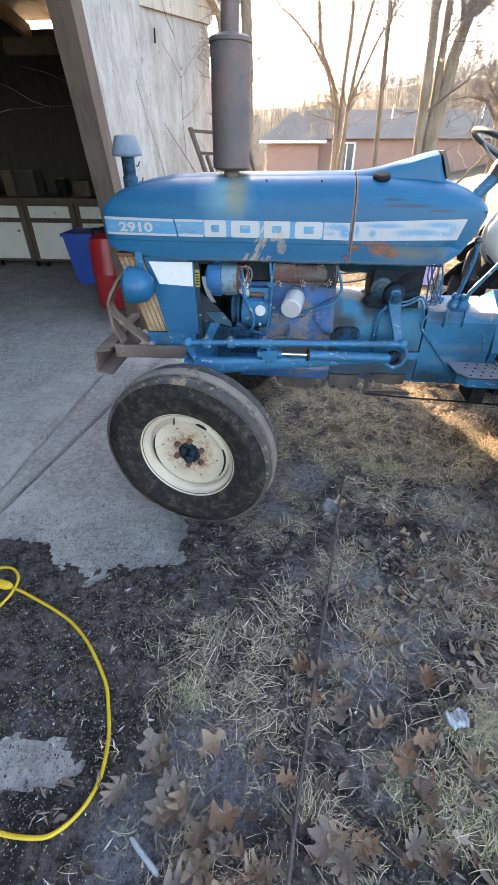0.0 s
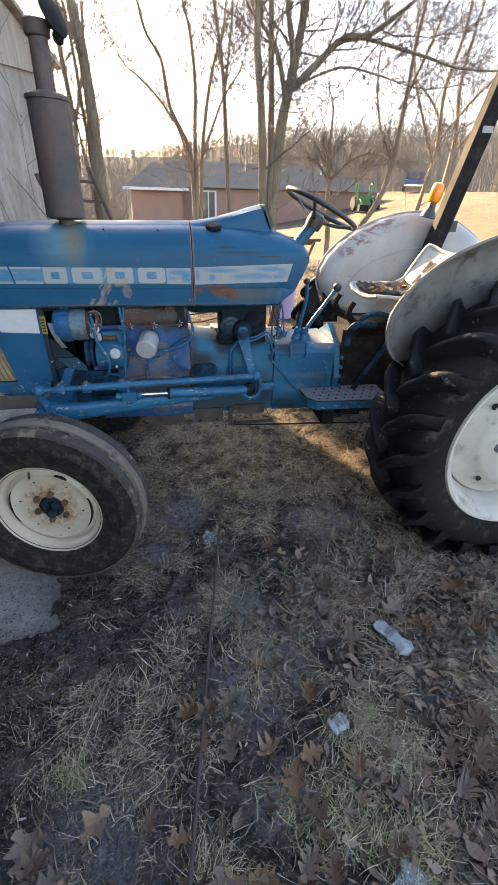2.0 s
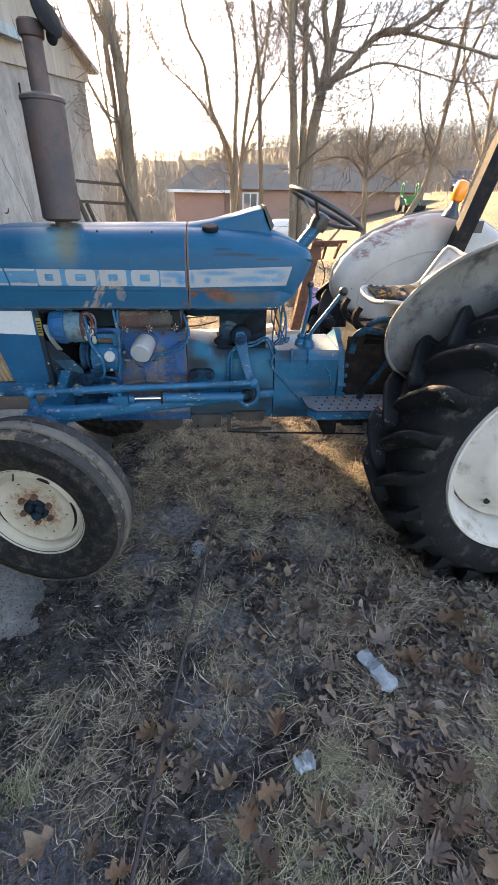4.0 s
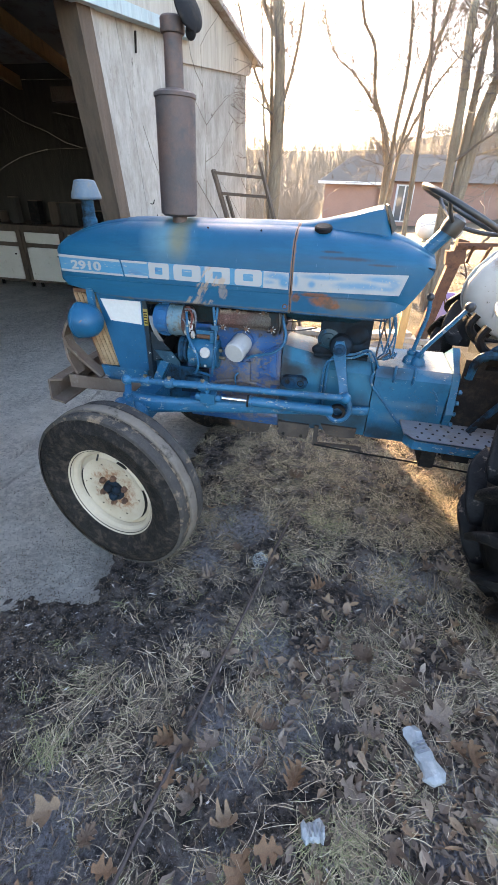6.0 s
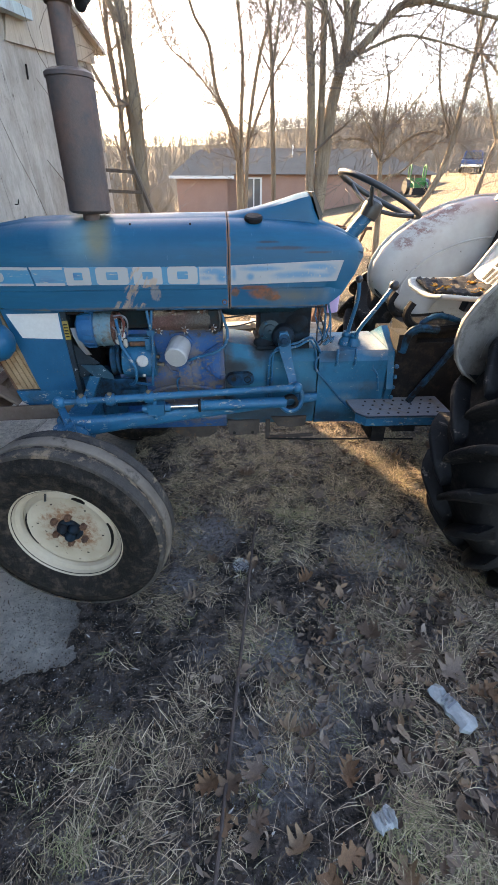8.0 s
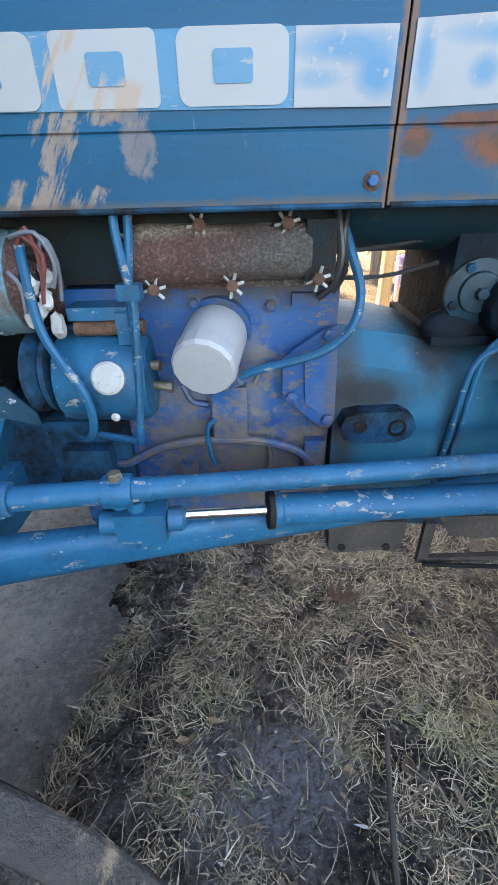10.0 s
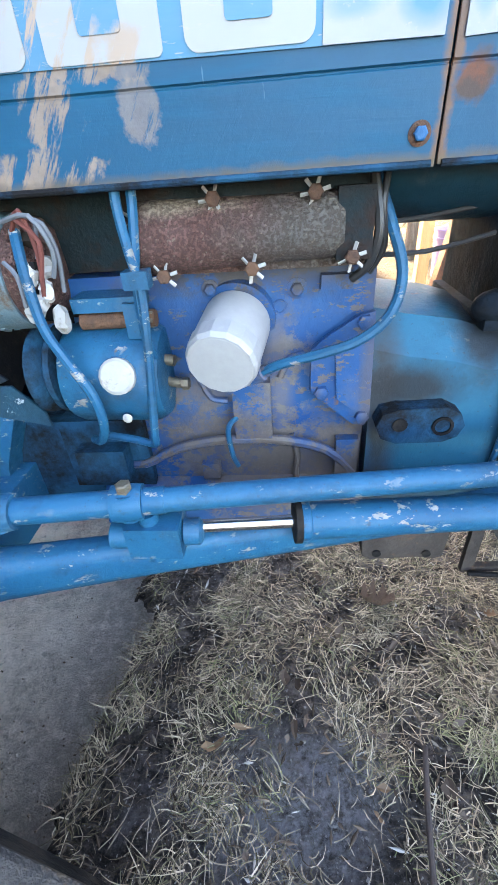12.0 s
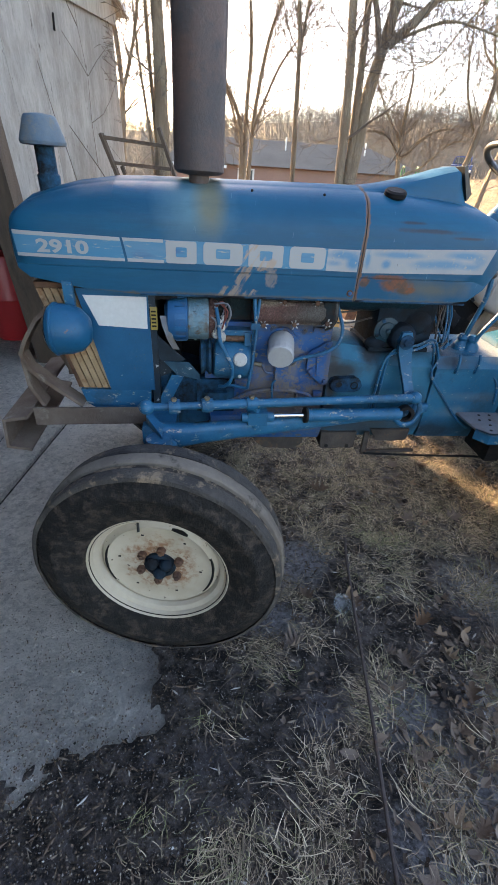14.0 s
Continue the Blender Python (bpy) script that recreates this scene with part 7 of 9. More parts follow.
# wheels
def front_wheel(centre, out):
    n = Vector(out).normalized()
    c = Vector(centre)
    bm = B()
    prof = [(0.205, -0.062), (0.225, -0.076), (0.262, -0.087), (0.291, -0.089), (0.296, -0.092), (0.308, -0.092), (0.314, -0.0885), (0.338, -0.082), (0.357, -0.072)]
    prof = prof + [(r, -h) for r, h in reversed(prof)]
    side = prof
    half = len(side) // 2
    lathe(bm, side[:half], c, n, 56)
    lathe(bm, side[half:], c, n, 56)
    w = part("front_wheel", bm, M_RUBBER, tractor, "front tyre with muddy sidewalls", smooth=40)
    bm = B()
    lathe(bm, [(0.354, -0.073), (0.360, -0.05), (0.364, -0.03), (0.365, 0.0), (0.364, 0.03), (0.360, 0.05), (0.354, 0.073)], c, n, 56)
    part("tread", bm, M_GROOVE, w, "muddy dark tread grooves", smooth=40)
    for h0, h1, top in ((-0.080, -0.034, 0.369), (-0.024, 0.024, 0.376), (0.034, 0.080, 0.369)):
        bm = B()
        lathe(bm, [(0.353, h0), (top - 0.004, h0 + 0.002), (top, h0 + 0.007), (top + 0.001, (h0 + h1) / 2), (top, h1 - 0.007), (top - 0.004, h1 - 0.002), (0.353, h1)], c, n, 64)
        for v in bm.verts:
            v.co += (v.co - c).normalized() * 0.003 * noise.noise(v.co * 18)
        part("tread_rib", bm, M_TREAD if h0 < 0.03 and h1 > 0 else M_SHOULDER, w, "worn tread rib", smooth=35)
    bm = B()
    lathe(bm, [(0.208, -0.066), (0.216, -0.068), (0.200, -0.05), (0.185, -0.04), (0.18, 0.03), (0.186, 0.042), (0.200, 0.050), (0.206, 0.062), (0.212, 0.069), (0.217, 0.067), (0.211, 0.052), (0.2, -0.03)], c, n, 56, False, True)
    rim = part("rim", bm, M_RIM, w, "cream painted steel rim")
    bm = B()
    lathe(bm, [(0.183, 0.022), (0.168, 0.030), (0.160, 0.040), (0.150, 0.034), (0.12, 0.030), (0.085, 0.034), (0.07, 0.030), (0.02, 0.030)], c, n, 48, True)
    disc = part("wheel_disc", bm, M_RIMF, w, "cream wheel disc rusted round the bolts")
    q = frame_of(n)
    for a0, sweep_by in ((2.7, 0.95), (5.65, 0.95), (1.0, 0.30)):
        bm = B()
        secs = []
        for k in range(13):
            a = a0 + k * sweep_by / 12
            wd = 0.0032 * math.sin(math.pi * (k + 0.5) / 13) ** 0.7 * (1 + 0.5 * noise.noise((a * 4, 0, 1))) + 0.0006
            secs.append([c + q @ Vector(((0.163 + e) * math.cos(a), (0.163 + e) * math.sin(a), h)) for e, h in ((-wd, 0.041), (wd, 0.041), (wd, 0.028), (-wd, 0.028))])
        rings(bm, secs)
        part("slot", bm, M_DARK, disc)
    bm = B()
    lathe(bm, [(0.050, 0.026), (0.048, 0.038), (0.036, 0.042), (0.030, 0.036), (0.004, 0.034)], c, n, 20, True)
    hub = part("hub", bm, M_BLACKGREASE, w, "dark greasy hub with chipped blue lobes", smooth=30)
    for k in range(3):
        a = 0.5 + k * 2 * math.pi / 3
        bm = B()
        ball(bm, c + q @ Vector((0.026 * math.cos(a), 0.026 * math.sin(a), 0.042)), 0.021, (1, 1, 1), 12)
        part("lobe", bm, M_BLACKGREASE, hub)
    for k in range(6):
        a = 0.4 + k * math.pi / 3
        bm = B()
        p = c + q @ Vector((0.064 * math.cos(a), 0.064 * math.sin(a), 0.03))
        nut(bm, p, n, 0.0135, 0.014)
        rod(bm, p, p + n * 0.022, 0.007, seg=8)
        part("lug_nut", bm, M_RUSTY, hub)
    for k in range(6):
        a = 0.9 + k * math.pi / 3
        bm = B()
        p = c + q @ Vector((0.125 * math.cos(a), 0.125 * math.sin(a), 0.030))
        box(bm, -0.004, 0.004, -0.0025, 0.0025, 0, 0.002, Matrix.Translation(p) @ q.to_4x4())
        part("vent_hole", bm, M_DARK, disc)
    bm = B()
    a = 1.9
    p = c + q @ Vector((0.172 * math.cos(a), 0.172 * math.sin(a), 0.03))
    rod(bm, p, p + n * 0.02 + q @ Vector((-0.018 * math.cos(a), -0.018 * math.sin(a), 0)), 0.004, seg=8)
    part("valve", bm, M_BLACK, w)
    return w


def rim_rust():
    k = Nodes("cream_disc_rust")
    v = k.coords()
    c = k.mix(k.noise(v, 8), (0.42, 0.36, 0.28), (0.34, 0.285, 0.21))
    chips = k.noise(v, 60, 3, 0.6, 0.68, 0.71)
    c = k.mix(chips, c, (0.10, 0.07, 0.05))
    for y in (FW[1], 2 * CY - FW[1]):
        s = k.math("MULTIPLY", k.spot((FW[0], y, FW[2]), (0.092, 0.2, 0.092), wobble=0.6, scale=30, edge=0.25), k.noise(v, 38, 6, 0.7, 0.40, 0.52))
        c = k.mix(k.math("MULTIPLY", s, 0.9), c, (0.20, 0.08, 0.03))
    return k.finish(c, 0.6, 0.0, chips, 0.2, 0.002)


FW = (-0.405, 1.475, 0.372)
M_RIMF = rim_rust()
steer = radians(-10)
front_wheel(FW, (math.sin(steer), -math.cos(steer), -0.01))
front_wheel((FW[0], 2 * CY - FW[1], FW[2]), (-math.sin(steer), math.cos(steer), -0.01))


def rear_wheel(centre, s):
    c, n = Vector(centre), Vector((0, s, 0))
    q = frame_of(n)
    bm = B()
    prof = [(0.372, -0.135), (0.40, -0.158), (0.45, -0.172), (0.50, -0.172), (0.53, -0.160), (0.548, -0.140), (0.560, -0.08), (0.566, 0.0)]
    prof = prof + [(r, -h) for r, h in reversed(prof[:-1])]
    lathe(bm, prof, c, n, 64)
    w = part("rear_wheel", bm, M_RUBBER2, tractor, "large black bar-lug rear tyre", smooth=40)
    for side in (-1, 1):
        for k in range(21):
            a0 = 2 * math.pi * (k + (0.5 if side > 0 else 0)) / 21
            secs = []
            for i in range(8):
                f = i / 7
                ax = side * (0.186 - 0.196 * f)
                a = a0 + 0.27 * f ** 1.25
                base = 0.505 + 0.05 * min(1, f * 3.0)
                top = (0.576 + 0.043 * math.sin(min(1.0, f * 2.6) * math.pi / 2)) - (0.012 if f > 0.95 else 0)
                hw = 0.030 - 0.003 * f + 0.010 * max(0.0, 0.25 - f)
                secs.append([c + q @ Vector((r * math.cos(a + e), r * math.sin(a + e), ax + (0.010 * side if r < 0.57 else 0))) for r, e in ((base, -hw * 2.0), (base + (top - base) * 0.35, -hw * 1.35), (top - 0.012, -hw * 1.05), (top - 0.003, -hw * 0.85), (top, -hw * 0.45), (top, hw * 0.45), (top - 0.003, hw * 0.85), (top - 0.012, hw * 1.05), (base + (top - base) * 0.35, hw * 1.35), (base, hw * 2.0))])
            bm = B()
            rings(bm, secs)
            part("tread_lug", bm, M_LUG, w, smooth=70)
    bm = B()
    lathe(bm, [(0.372, 0.135), (0.385, 0.150), (0.393, 0.152), (0.388, 0.162), (0.376, 0.160), (0.366, 0.146), (0.352, 0.13), (0.335, 0.06), (0.322, 0.03), (0.322, -0.12), (0.372, -0.14)], c, n, 56, False, False)
    part("rim", bm, M_RIMW, w, "white painted rim")
    bm = B()
    lathe(bm, [(0.323, 0.0), (0.315, 0.035), (0.295, 0.045), (0.27, 0.055), (0.225, 0.10), (0.20, 0.108), (0.10, 0.108), (0.09, 0.10), (0.005, 0.10)], c, n, 48, True)
    disc = part("wheel_disc", bm, M_RIMW, w, "dished white wheel disc")
    for k in range(8):
        a = k * math.pi / 4 + 0.2
        bm = B()
        p = c + q @ Vector((0.13 * math.cos(a), 0.13 * math.sin(a), 0.108))
        lathe(bm, [(0.024, 0), (0.024, 0.004), (0.015, 0.006), (0.015, 0.018)], p, n, 12, True)
        part("lug_nut", bm, M_STEP, disc)
    for k in range(4):
        a = k * math.pi / 2 + 0.9
        bm = B()
        p = c + q @ Vector((0.245 * math.cos(a), 0.245 * math.sin(a), 0.084))
        lathe(bm, [(0.014, 0), (0.014, 0.004)], p, (0, s, 0), 12, True)
        part("hole", bm, M_DARK, disc)
    bm = B()
    lathe(bm, [(0.07, 0.1), (0.065, 0.14), (0.05, 0.155), (0.005, 0.156)], c, n, 24, True)
    part("hub", bm, M_RIMW, disc)
    return w


RW = (1.545, 1.40, 0.634)
rear_wheel(RW, -1)
rear_wheel((RW[0], 2 * CY - RW[1], RW[2]), 1)

# fenders: domed shells open towards the tyre
def fender(s):
    """A shallow domed shell standing just inside the tyre."""
    cx, cz = RW[0] + (0.08 if s > 0 else 0.0), 0.672
    angs = [157, 155.5, 153, 149, 144, 138, 131, 121, 108, 96, 84, 70, 55, 40, 25]
    r_out = [0.52, 0.60, 0.655, 0.70, 0.732, 0.746, 0.750, 0.749, 0.743, 0.745, 0.750, 0.752, 0.75, 0.745, 0.74]
    bm = B()
    rows = []
    for a, ro in zip(angs, r_out):
        c_, s_ = math.cos(radians(a)), math.sin(radians(a))
        rows.append([bm.verts.new((cx + r * c_, CY + s * off, cz + r * s_)) for r, off in ((ro * 0.42, 0.50), (ro * 0.60, 0.500), (ro * 0.76, 0.502), (ro * 0.88, 0.512), (ro * 0.95, 0.535), (ro * 0.985, 0.565), (ro, 0.60))])
    for p, q in zip(rows, rows[1:]):
        for i in range(6):
            bm.faces.new((p[i], q[i], q[i + 1], p[i + 1]))
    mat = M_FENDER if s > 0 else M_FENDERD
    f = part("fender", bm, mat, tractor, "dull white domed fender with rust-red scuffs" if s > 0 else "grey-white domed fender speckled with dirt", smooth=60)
    mod = f.modifiers.new("thick", "SOLIDIFY")
    mod.thickness, mod.offset = 0.005, 0.0
    bm = B()
    tube(bm, [(cx + r * math.cos(radians(a)), CY + s * 0.60, cz + r * math.sin(radians(a))) for a, r in zip(angs[1:], r_out[1:])], 0.007, 8, 3)
    part("rolled_edge", bm, mat, f)
    bm = B()
    tube(bm, [(cx + r * 0.74 * math.cos(radians(a)), CY + s * 0.499, cz + r * 0.74 * math.sin(radians(a))) for a, r in zip(angs[3:], r_out[3:])], 0.006, 8, 3)
    part("pressed_rib", bm, mat, f)
    return f


fender(-1)
fender(1)
# roll bar posts, lamp
for s in (-1, 1):
    bm = B()
    y = CY + s * 0.44
    rings(bm, [[Vector((x - 0.045, y - 0.03, z)), Vector((x + 0.045, y - 0.03, z)), Vector((x + 0.045, y + 0.03, z)), Vector((x - 0.045, y + 0.03, z))] for x, z in ((1.58, 0.86), (1.70, 1.33), (1.86, 1.98), (2.0, 2.45))])
    rp = part("roll_bar_post", bm, M_POST, tractor, "black square roll bar post", bevel=0.006)
    bm = B()
    box(bm, 1.80, 1.86, y - 0.033, y + 0.033, 1.80, 1.83, Matrix.Translation((0, 0, 0)))
    part("sticker", bm, M_CAPW, rp, "pale worn sticker")
bm = B()
box(bm, 1.95, 2.05, CY - 0.47, CY + 0.47, 2.40, 2.49)
part("roll_bar_top", bm, M_POST, tractor, bevel=0.006)
bm = B()
lathe(bm, [(0.045, 0), (0.04, 0.02), (0.024, 0.045), (0.018, 0.075)], (1.60, 2.55, 1.395), (0.2, 0, 1), 18, True)
stalk = part("lamp_base", bm, M_BLACK, tractor, "black rubber lamp base")
bm = B()
lathe(bm, [(0.016, -0.004), (0.029, 0.004), (0.035, 0.024), (0.035, 0.068), (0.029, 0.092), (0.014, 0.10)], (1.615, 2.55, 1.47), (0.2, 0, 1), 20, True)
part("amber_lens", bm, M_AMBER, stalk, "orange flasher lens")
bm = B()
box(bm, 1.75, 1.82, 2.58, 2.62, 1.32, 1.38)
part("socket_box", bm, M_BLACK, tractor, bevel=0.004)

# seat
def seat_pt(f, g, lift=0.0):
    """A place on the seat pan: f from its front edge to the top of the back, g across."""
    x = 1.065 + 0.34 * min(1.0, f / 0.60) + 0.150 * max(0.0, (f - 0.60) / 0.40)
    z = 1.040 + 0.018 * (1 - min(1.0, f / 0.4)) ** 2 - 0.02 * (1 if f < 0 else 0) + (0.200 * ((f - 0.52) / 0.48) ** 1.25 if f > 0.52 else 0.0)
    z += 0.042 * abs(g) ** 3 * (0.5 + 0.5 * f)
    x -= 0.055 * abs(g) ** 2 * max(0.0, f - 0.55) / 0.45
    x += 0.030 * abs(g) ** 3 * max(0.0, 0.3 - f) / 0.3
    back = max(0.0, (f - 0.60) / 0.40)
    return Vector((x - lift * 0.75 * back, CY + g * (0.205 - 0.045 * abs(f - 0.45)), z + lift * (1 - 0.4 * back)))


def seat_sheet(bm, f0, f1, g0, g1, lift, n=12, m=10, rough=0.0):
    grid = [[bm.verts.new(seat_pt(f0 + (f1 - f0) * i / n, g0 + (g1 - g0) * j / m, lift + rough * noise.noise((i * 0.7, j * 0.7, 3.0)))) for j in range(m + 1)] for i in range(n + 1)]
    for a, b in zip(grid, grid[1:]):
        for j in range(m):
            bm.faces.new((a[j], a[j + 1], b[j + 1], b[j]))
    return bm


bm = B()
seat_sheet(bm, 0.0, 1.0, -1.0, 1.0, 0.0, 16, 12)
seat = part("seat_pan", bm, M_SEAT, tractor, "pressed steel seat pan, worn and peeling", smooth=60)
mod = seat.modifiers.new("thick", "SOLIDIFY")
mod.thickness = 0.008
bm = B()
edge = [(0.0, -0.9 + 0.3 * k) for k in range(7)] + [(0.06 + 0.11 * k, 1.0) for k in range(8)] + [(0.97, 0.97)] + [(1.0, 0.85 - 0.283 * k) for k in range(7)] + [(0.97, -0.97)] + [(0.83 - 0.11 * k, -1.0) for k in range(8)] + [(0.0, -0.9)]
tube(bm, [seat_pt(f, g, 0.004) for f, g in edge], 0.011, 8, 3)
part("rolled_rim", bm, M_SEAT, seat, "rolled rim with peeling white paint", smooth=60)
bm = B()
seat_sheet(bm, 0.05, 0.58, -0.84, 0.84, 0.020, 16, 14, 0.022)
cushion = part("torn_cushion", bm, M_TORN, seat, "torn black vinyl cushion showing yellow foam", smooth=35)
mod = cushion.modifiers.new("thick", "SOLIDIFY")
mod.thickness = 0.012
rng = random.Random(31)
for f, g in ((0.10, -0.35), (0.13, 0.2), (0.34, -0.6), (0.46, -0.1), (0.50, 0.5), (0.22, 0.05)):
    bm = B()
    ball(bm, seat_pt(f, g, 0.030), 0.017, (1.5, 0.9, 0.55), 8)
    for v in bm.verts:
        v.co += Vector((rng.uniform(-1, 1), rng.uniform(-1, 1), rng.uniform(-1, 1))) * 0.006
    part("foam_tuft", bm, M_FOAM, cushion, "ragged orange foam", smooth=20)
for k in range(8):
    g = -0.56 + k * 0.16
    for f0, f1 in ((0.62, 0.745), (0.765, 0.89)):
        bm = B()
        seat_sheet(bm, f0, f1, g - 0.050, g + 0.050, 0.0145, 4, 2)
        part("back_slot", bm, M_DARK, seat)
bm = B()
for y in (CY - 0.10, CY + 0.10):
    tube(bm, [(1.0, y, 1.04), (0.98, y, 0.99), (1.02, y, 0.94), (1.12, y, 0.92), (1.25, y, 0.93)], 0.018, 8)
box(bm, 1.0, 1.3, CY - 0.09, CY + 0.09, 0.86, 0.93)
part("seat_bracket", bm, M_DARK, tractor)
for pts, r in (([(0.97, CY - 0.15, 0.84), (0.98, CY - 0.16, 0.92), (1.02, CY - 0.17, 0.95), (1.10, CY - 0.17, 0.94)], 0.018), ([(1.02, CY - 0.20, 0.62), (1.08, CY - 0.2, 0.72), (1.18, CY - 0.2, 0.88)], 0.014), ([(1.0, CY - 0.14, 0.88), (1.03, CY - 0.16, 0.97), (1.1, CY - 0.16, 1.0), (1.2, CY - 0.16, 0.97)], 0.012)):
    bm = B()
    tube(bm, pts, r, 8)
    part("hydraulic_lever", bm, M_GREASE, tractor)
bm = B()
box(bm, 0.94, 1.02, CY - 0.16, CY - 0.06, 0.85, 0.92)
part("valve_block", bm, M_DARK, tractor, bevel=0.01)
# steering column and wheel
bm = B()
tube(bm, [(0.60, 2.10, 1.10), (0.70, 2.10, 1.27), (0.78, 2.10, 1.37)], 0.028, 12)
part("steering_column", bm, M_BLUE, tractor)
SWC, SWN = Vector((0.815, 2.10, 1.436)), Vector((0.44, 0, 0.90)).normalized()
bm = B()
bmr = frame_of(SWN)
secs = []
for i in range(48):
    a = 2 * math.pi * i / 48
    cdir = bmr @ Vector((math.cos(a), math.sin(a), 0))
    secs.append([SWC + cdir * (0.174 + 0.011 * math.cos(b)) + SWN * 0.011 * math.sin(b) for b in [2 * math.pi * k / 10 for k in range(10)]])
vs = [[bm.verts.new(p) for p in ring] for ring in secs]
for i in range(48):
    a, b = vs[i], vs[(i + 1) % 48]
    for k in range(10):
        bm.faces.new((a[k], a[(k + 1) % 10], b[(k + 1) % 10], b[k]))
sw = part("steering_wheel", bm, M_BLACK, tractor, "black steering wheel rim", smooth=80)
for k in range(3):
    bm = B()
    a = 0.5 + k * 2 * math.pi / 3
    cdir = bmr @ Vector((math.cos(a), math.sin(a), 0))
    tube(bm, [SWC - SWN * 0.05 + cdir * 0.02, SWC - SWN * 0.03 + cdir * 0.1, SWC + cdir * 0.172], 0.008, 8)
    part("spoke", bm, M_BLACK, sw)
bm = B()
lathe(bm, [(0.035, -0.09), (0.04, -0.06), (0.035, -0.03), (0.02, -0.02)], SWC, SWN, 18, True)
part("wheel_hub", bm, M_BLACK, sw)
# levers with knobs
for pts, kn in (([(0.745, 2.08, 0.85), (0.75, 2.07, 0.92), (0.77, 2.06, 1.05), (0.765, 2.06, 1.13)], 0.016), ([(0.775, 2.06, 0.85), (0.785, 2.04, 0.92), (0.86, 2.05, 1.02), (0.925, 2.07, 1.10)], 0.022)):
    bm = B()
    tube(bm, pts, 0.009, 8)
    lathe(bm, [(0.034, -0.01), (0.030, 0.015), (0.018, 0.03), (0.022, 0.04), (0.014, 0.055)], pts[0], (0, 0, 1), 14, True)
    lv = part("gear_lever", bm, M_BLUE, tractor, "blue gear lever with rubber boot")
    bm = B()
    ball(bm, pts[-1], kn, seg=14)
    part("lever_knob", bm, M_BLACK, lv)
# wiring tangle on the gearbox
rng = random.Random(9)
for k in range(7):
    bm = B()
    p = Vector((0.60 + rng.uniform(0, 0.1), 2.02 + rng.uniform(0, 0.06), 0.86))
    tube(bm, [p, p + Vector((0.02, -0.02, 0.03)), p + Vector((rng.uniform(-0.03, 0.06), -0.03, 0.01)), p + Vector((rng.uniform(-0.04, 0.02), 0.02, 0.12)), p + Vector((rng.uniform(-0.04, 0.02), 0.03, 0.25))], 0.004, 6)
    part("wire", bm, M_BLACK if k % 2 else M_BLUE, tractor)
# step plate with punched holes
bm = B()
slab_xy(bm, [(0.742, 1.975), (0.752, 1.83), (0.787, 1.785), (1.17, 1.775), (1.17, 1.975)], 0.612, 0.620)
step = part("step_plate", bm, M_STEP, tractor, "grey punched step plate", bevel=0.002)
bm = B()
slab_xy(bm, [(0.752, 1.83), (0.787, 1.785), (1.17, 1.775), (1.17, 1.782), (0.790, 1.792), (0.759, 1.834)], 0.577, 0.620)
part("step_edge", bm, M_BLUE, step)
for i in range(8):
    for j in range(4):
        bm = B()
        lathe(bm, [(0.0055, -0.003), (0.0055, 0.0012)], (0.805 + i * 0.044 + (j % 2) * 0.021, 1.815 + j * 0.04, 0.6205), (0, 0, 1), 8, True)
        part("hole", bm, M_DARK, step)
bm = B()
box(bm, 0.84, 0.90, 1.83, 1.98, 0.47, 0.610)
box(bm, 0.92, 1.02, 1.80, 1.86, 0.535, 0.575)
part("step_bracket", bm, M_DARK, step, bevel=0.004)

# ---- loose things in the yard and the barn ----
def on_ground(x, y):
    return max(land(x, y), SLAB_Z if x < 0.0 and y > 0.3 else -1.0)


def lay(pts, r, lift=0.0):
    return [(x, y, on_ground(x, y) + r + lift) for x, y in pts]


cord = thing("extension_cord", (-0.7, 0.6, -0.02), "yellow extension cord looped over the soil and concrete", "power cord")
bm = B()
tube(bm, lay([(-1.40, 0.60), (-1.25, 0.70), (-1.10, 0.80), (-1.045, 0.90), (-1.05, 0.99), (-1.10, 1.035), (-1.17, 1.03), (-1.25, 0.99), (-1.40, 0.97)], 0.006, 0.008), 0.0058, 8, 6)
part("lead", bm, M_YELLOW, cord)
bm = B()
tube(bm, lay([(-1.075, 0.955), (-1.02, 0.945), (-0.955, 0.921), (-0.86, 0.885), (-0.751, 0.833), (-0.66, 0.765), (-0.581, 0.683), (-0.535, 0.625), (-0.506, 0.566), (-0.475, 0.49), (-0.461, 0.407), (-0.468, 0.35), (-0.491, 0.303), (-0.53, 0.265), (-0.574, 0.249), (-0.682, 0.249), (-0.85, 0.28), (-1.1, 0.36)], 0.006, 0.003), 0.0058, 8, 6)
part("lead", bm, M_YELLOW, cord)
bm = B()
z = on_ground(-1.09, 0.955) + 0.016
lathe(bm, [(0.008, 0.0), (0.013, 0.008), (0.017, 0.02), (0.018, 0.055), (0.015, 0.06)], (-1.055, 0.953, z), (-1, 0.12, 0.05), 16, True)
part("plug", bm, M_YELLOW, cord, "moulded yellow plug")

bm = B()
tube(bm, lay([(0.325, 1.80), (0.30, 1.68), (0.262, 1.45), (0.215, 1.15), (0.165, 0.85), (0.128, 0.62), (0.10, 0.45), (0.075, 0.28), (0.05, 0.05), (0.03, -0.3)], 0.005, 0.024), 0.0056, 8, 4)
tagged(part("steel_rod", bm, M_ROD), "thin rusty steel rod lying across the dirt", "rod")

rng = random.Random(12)


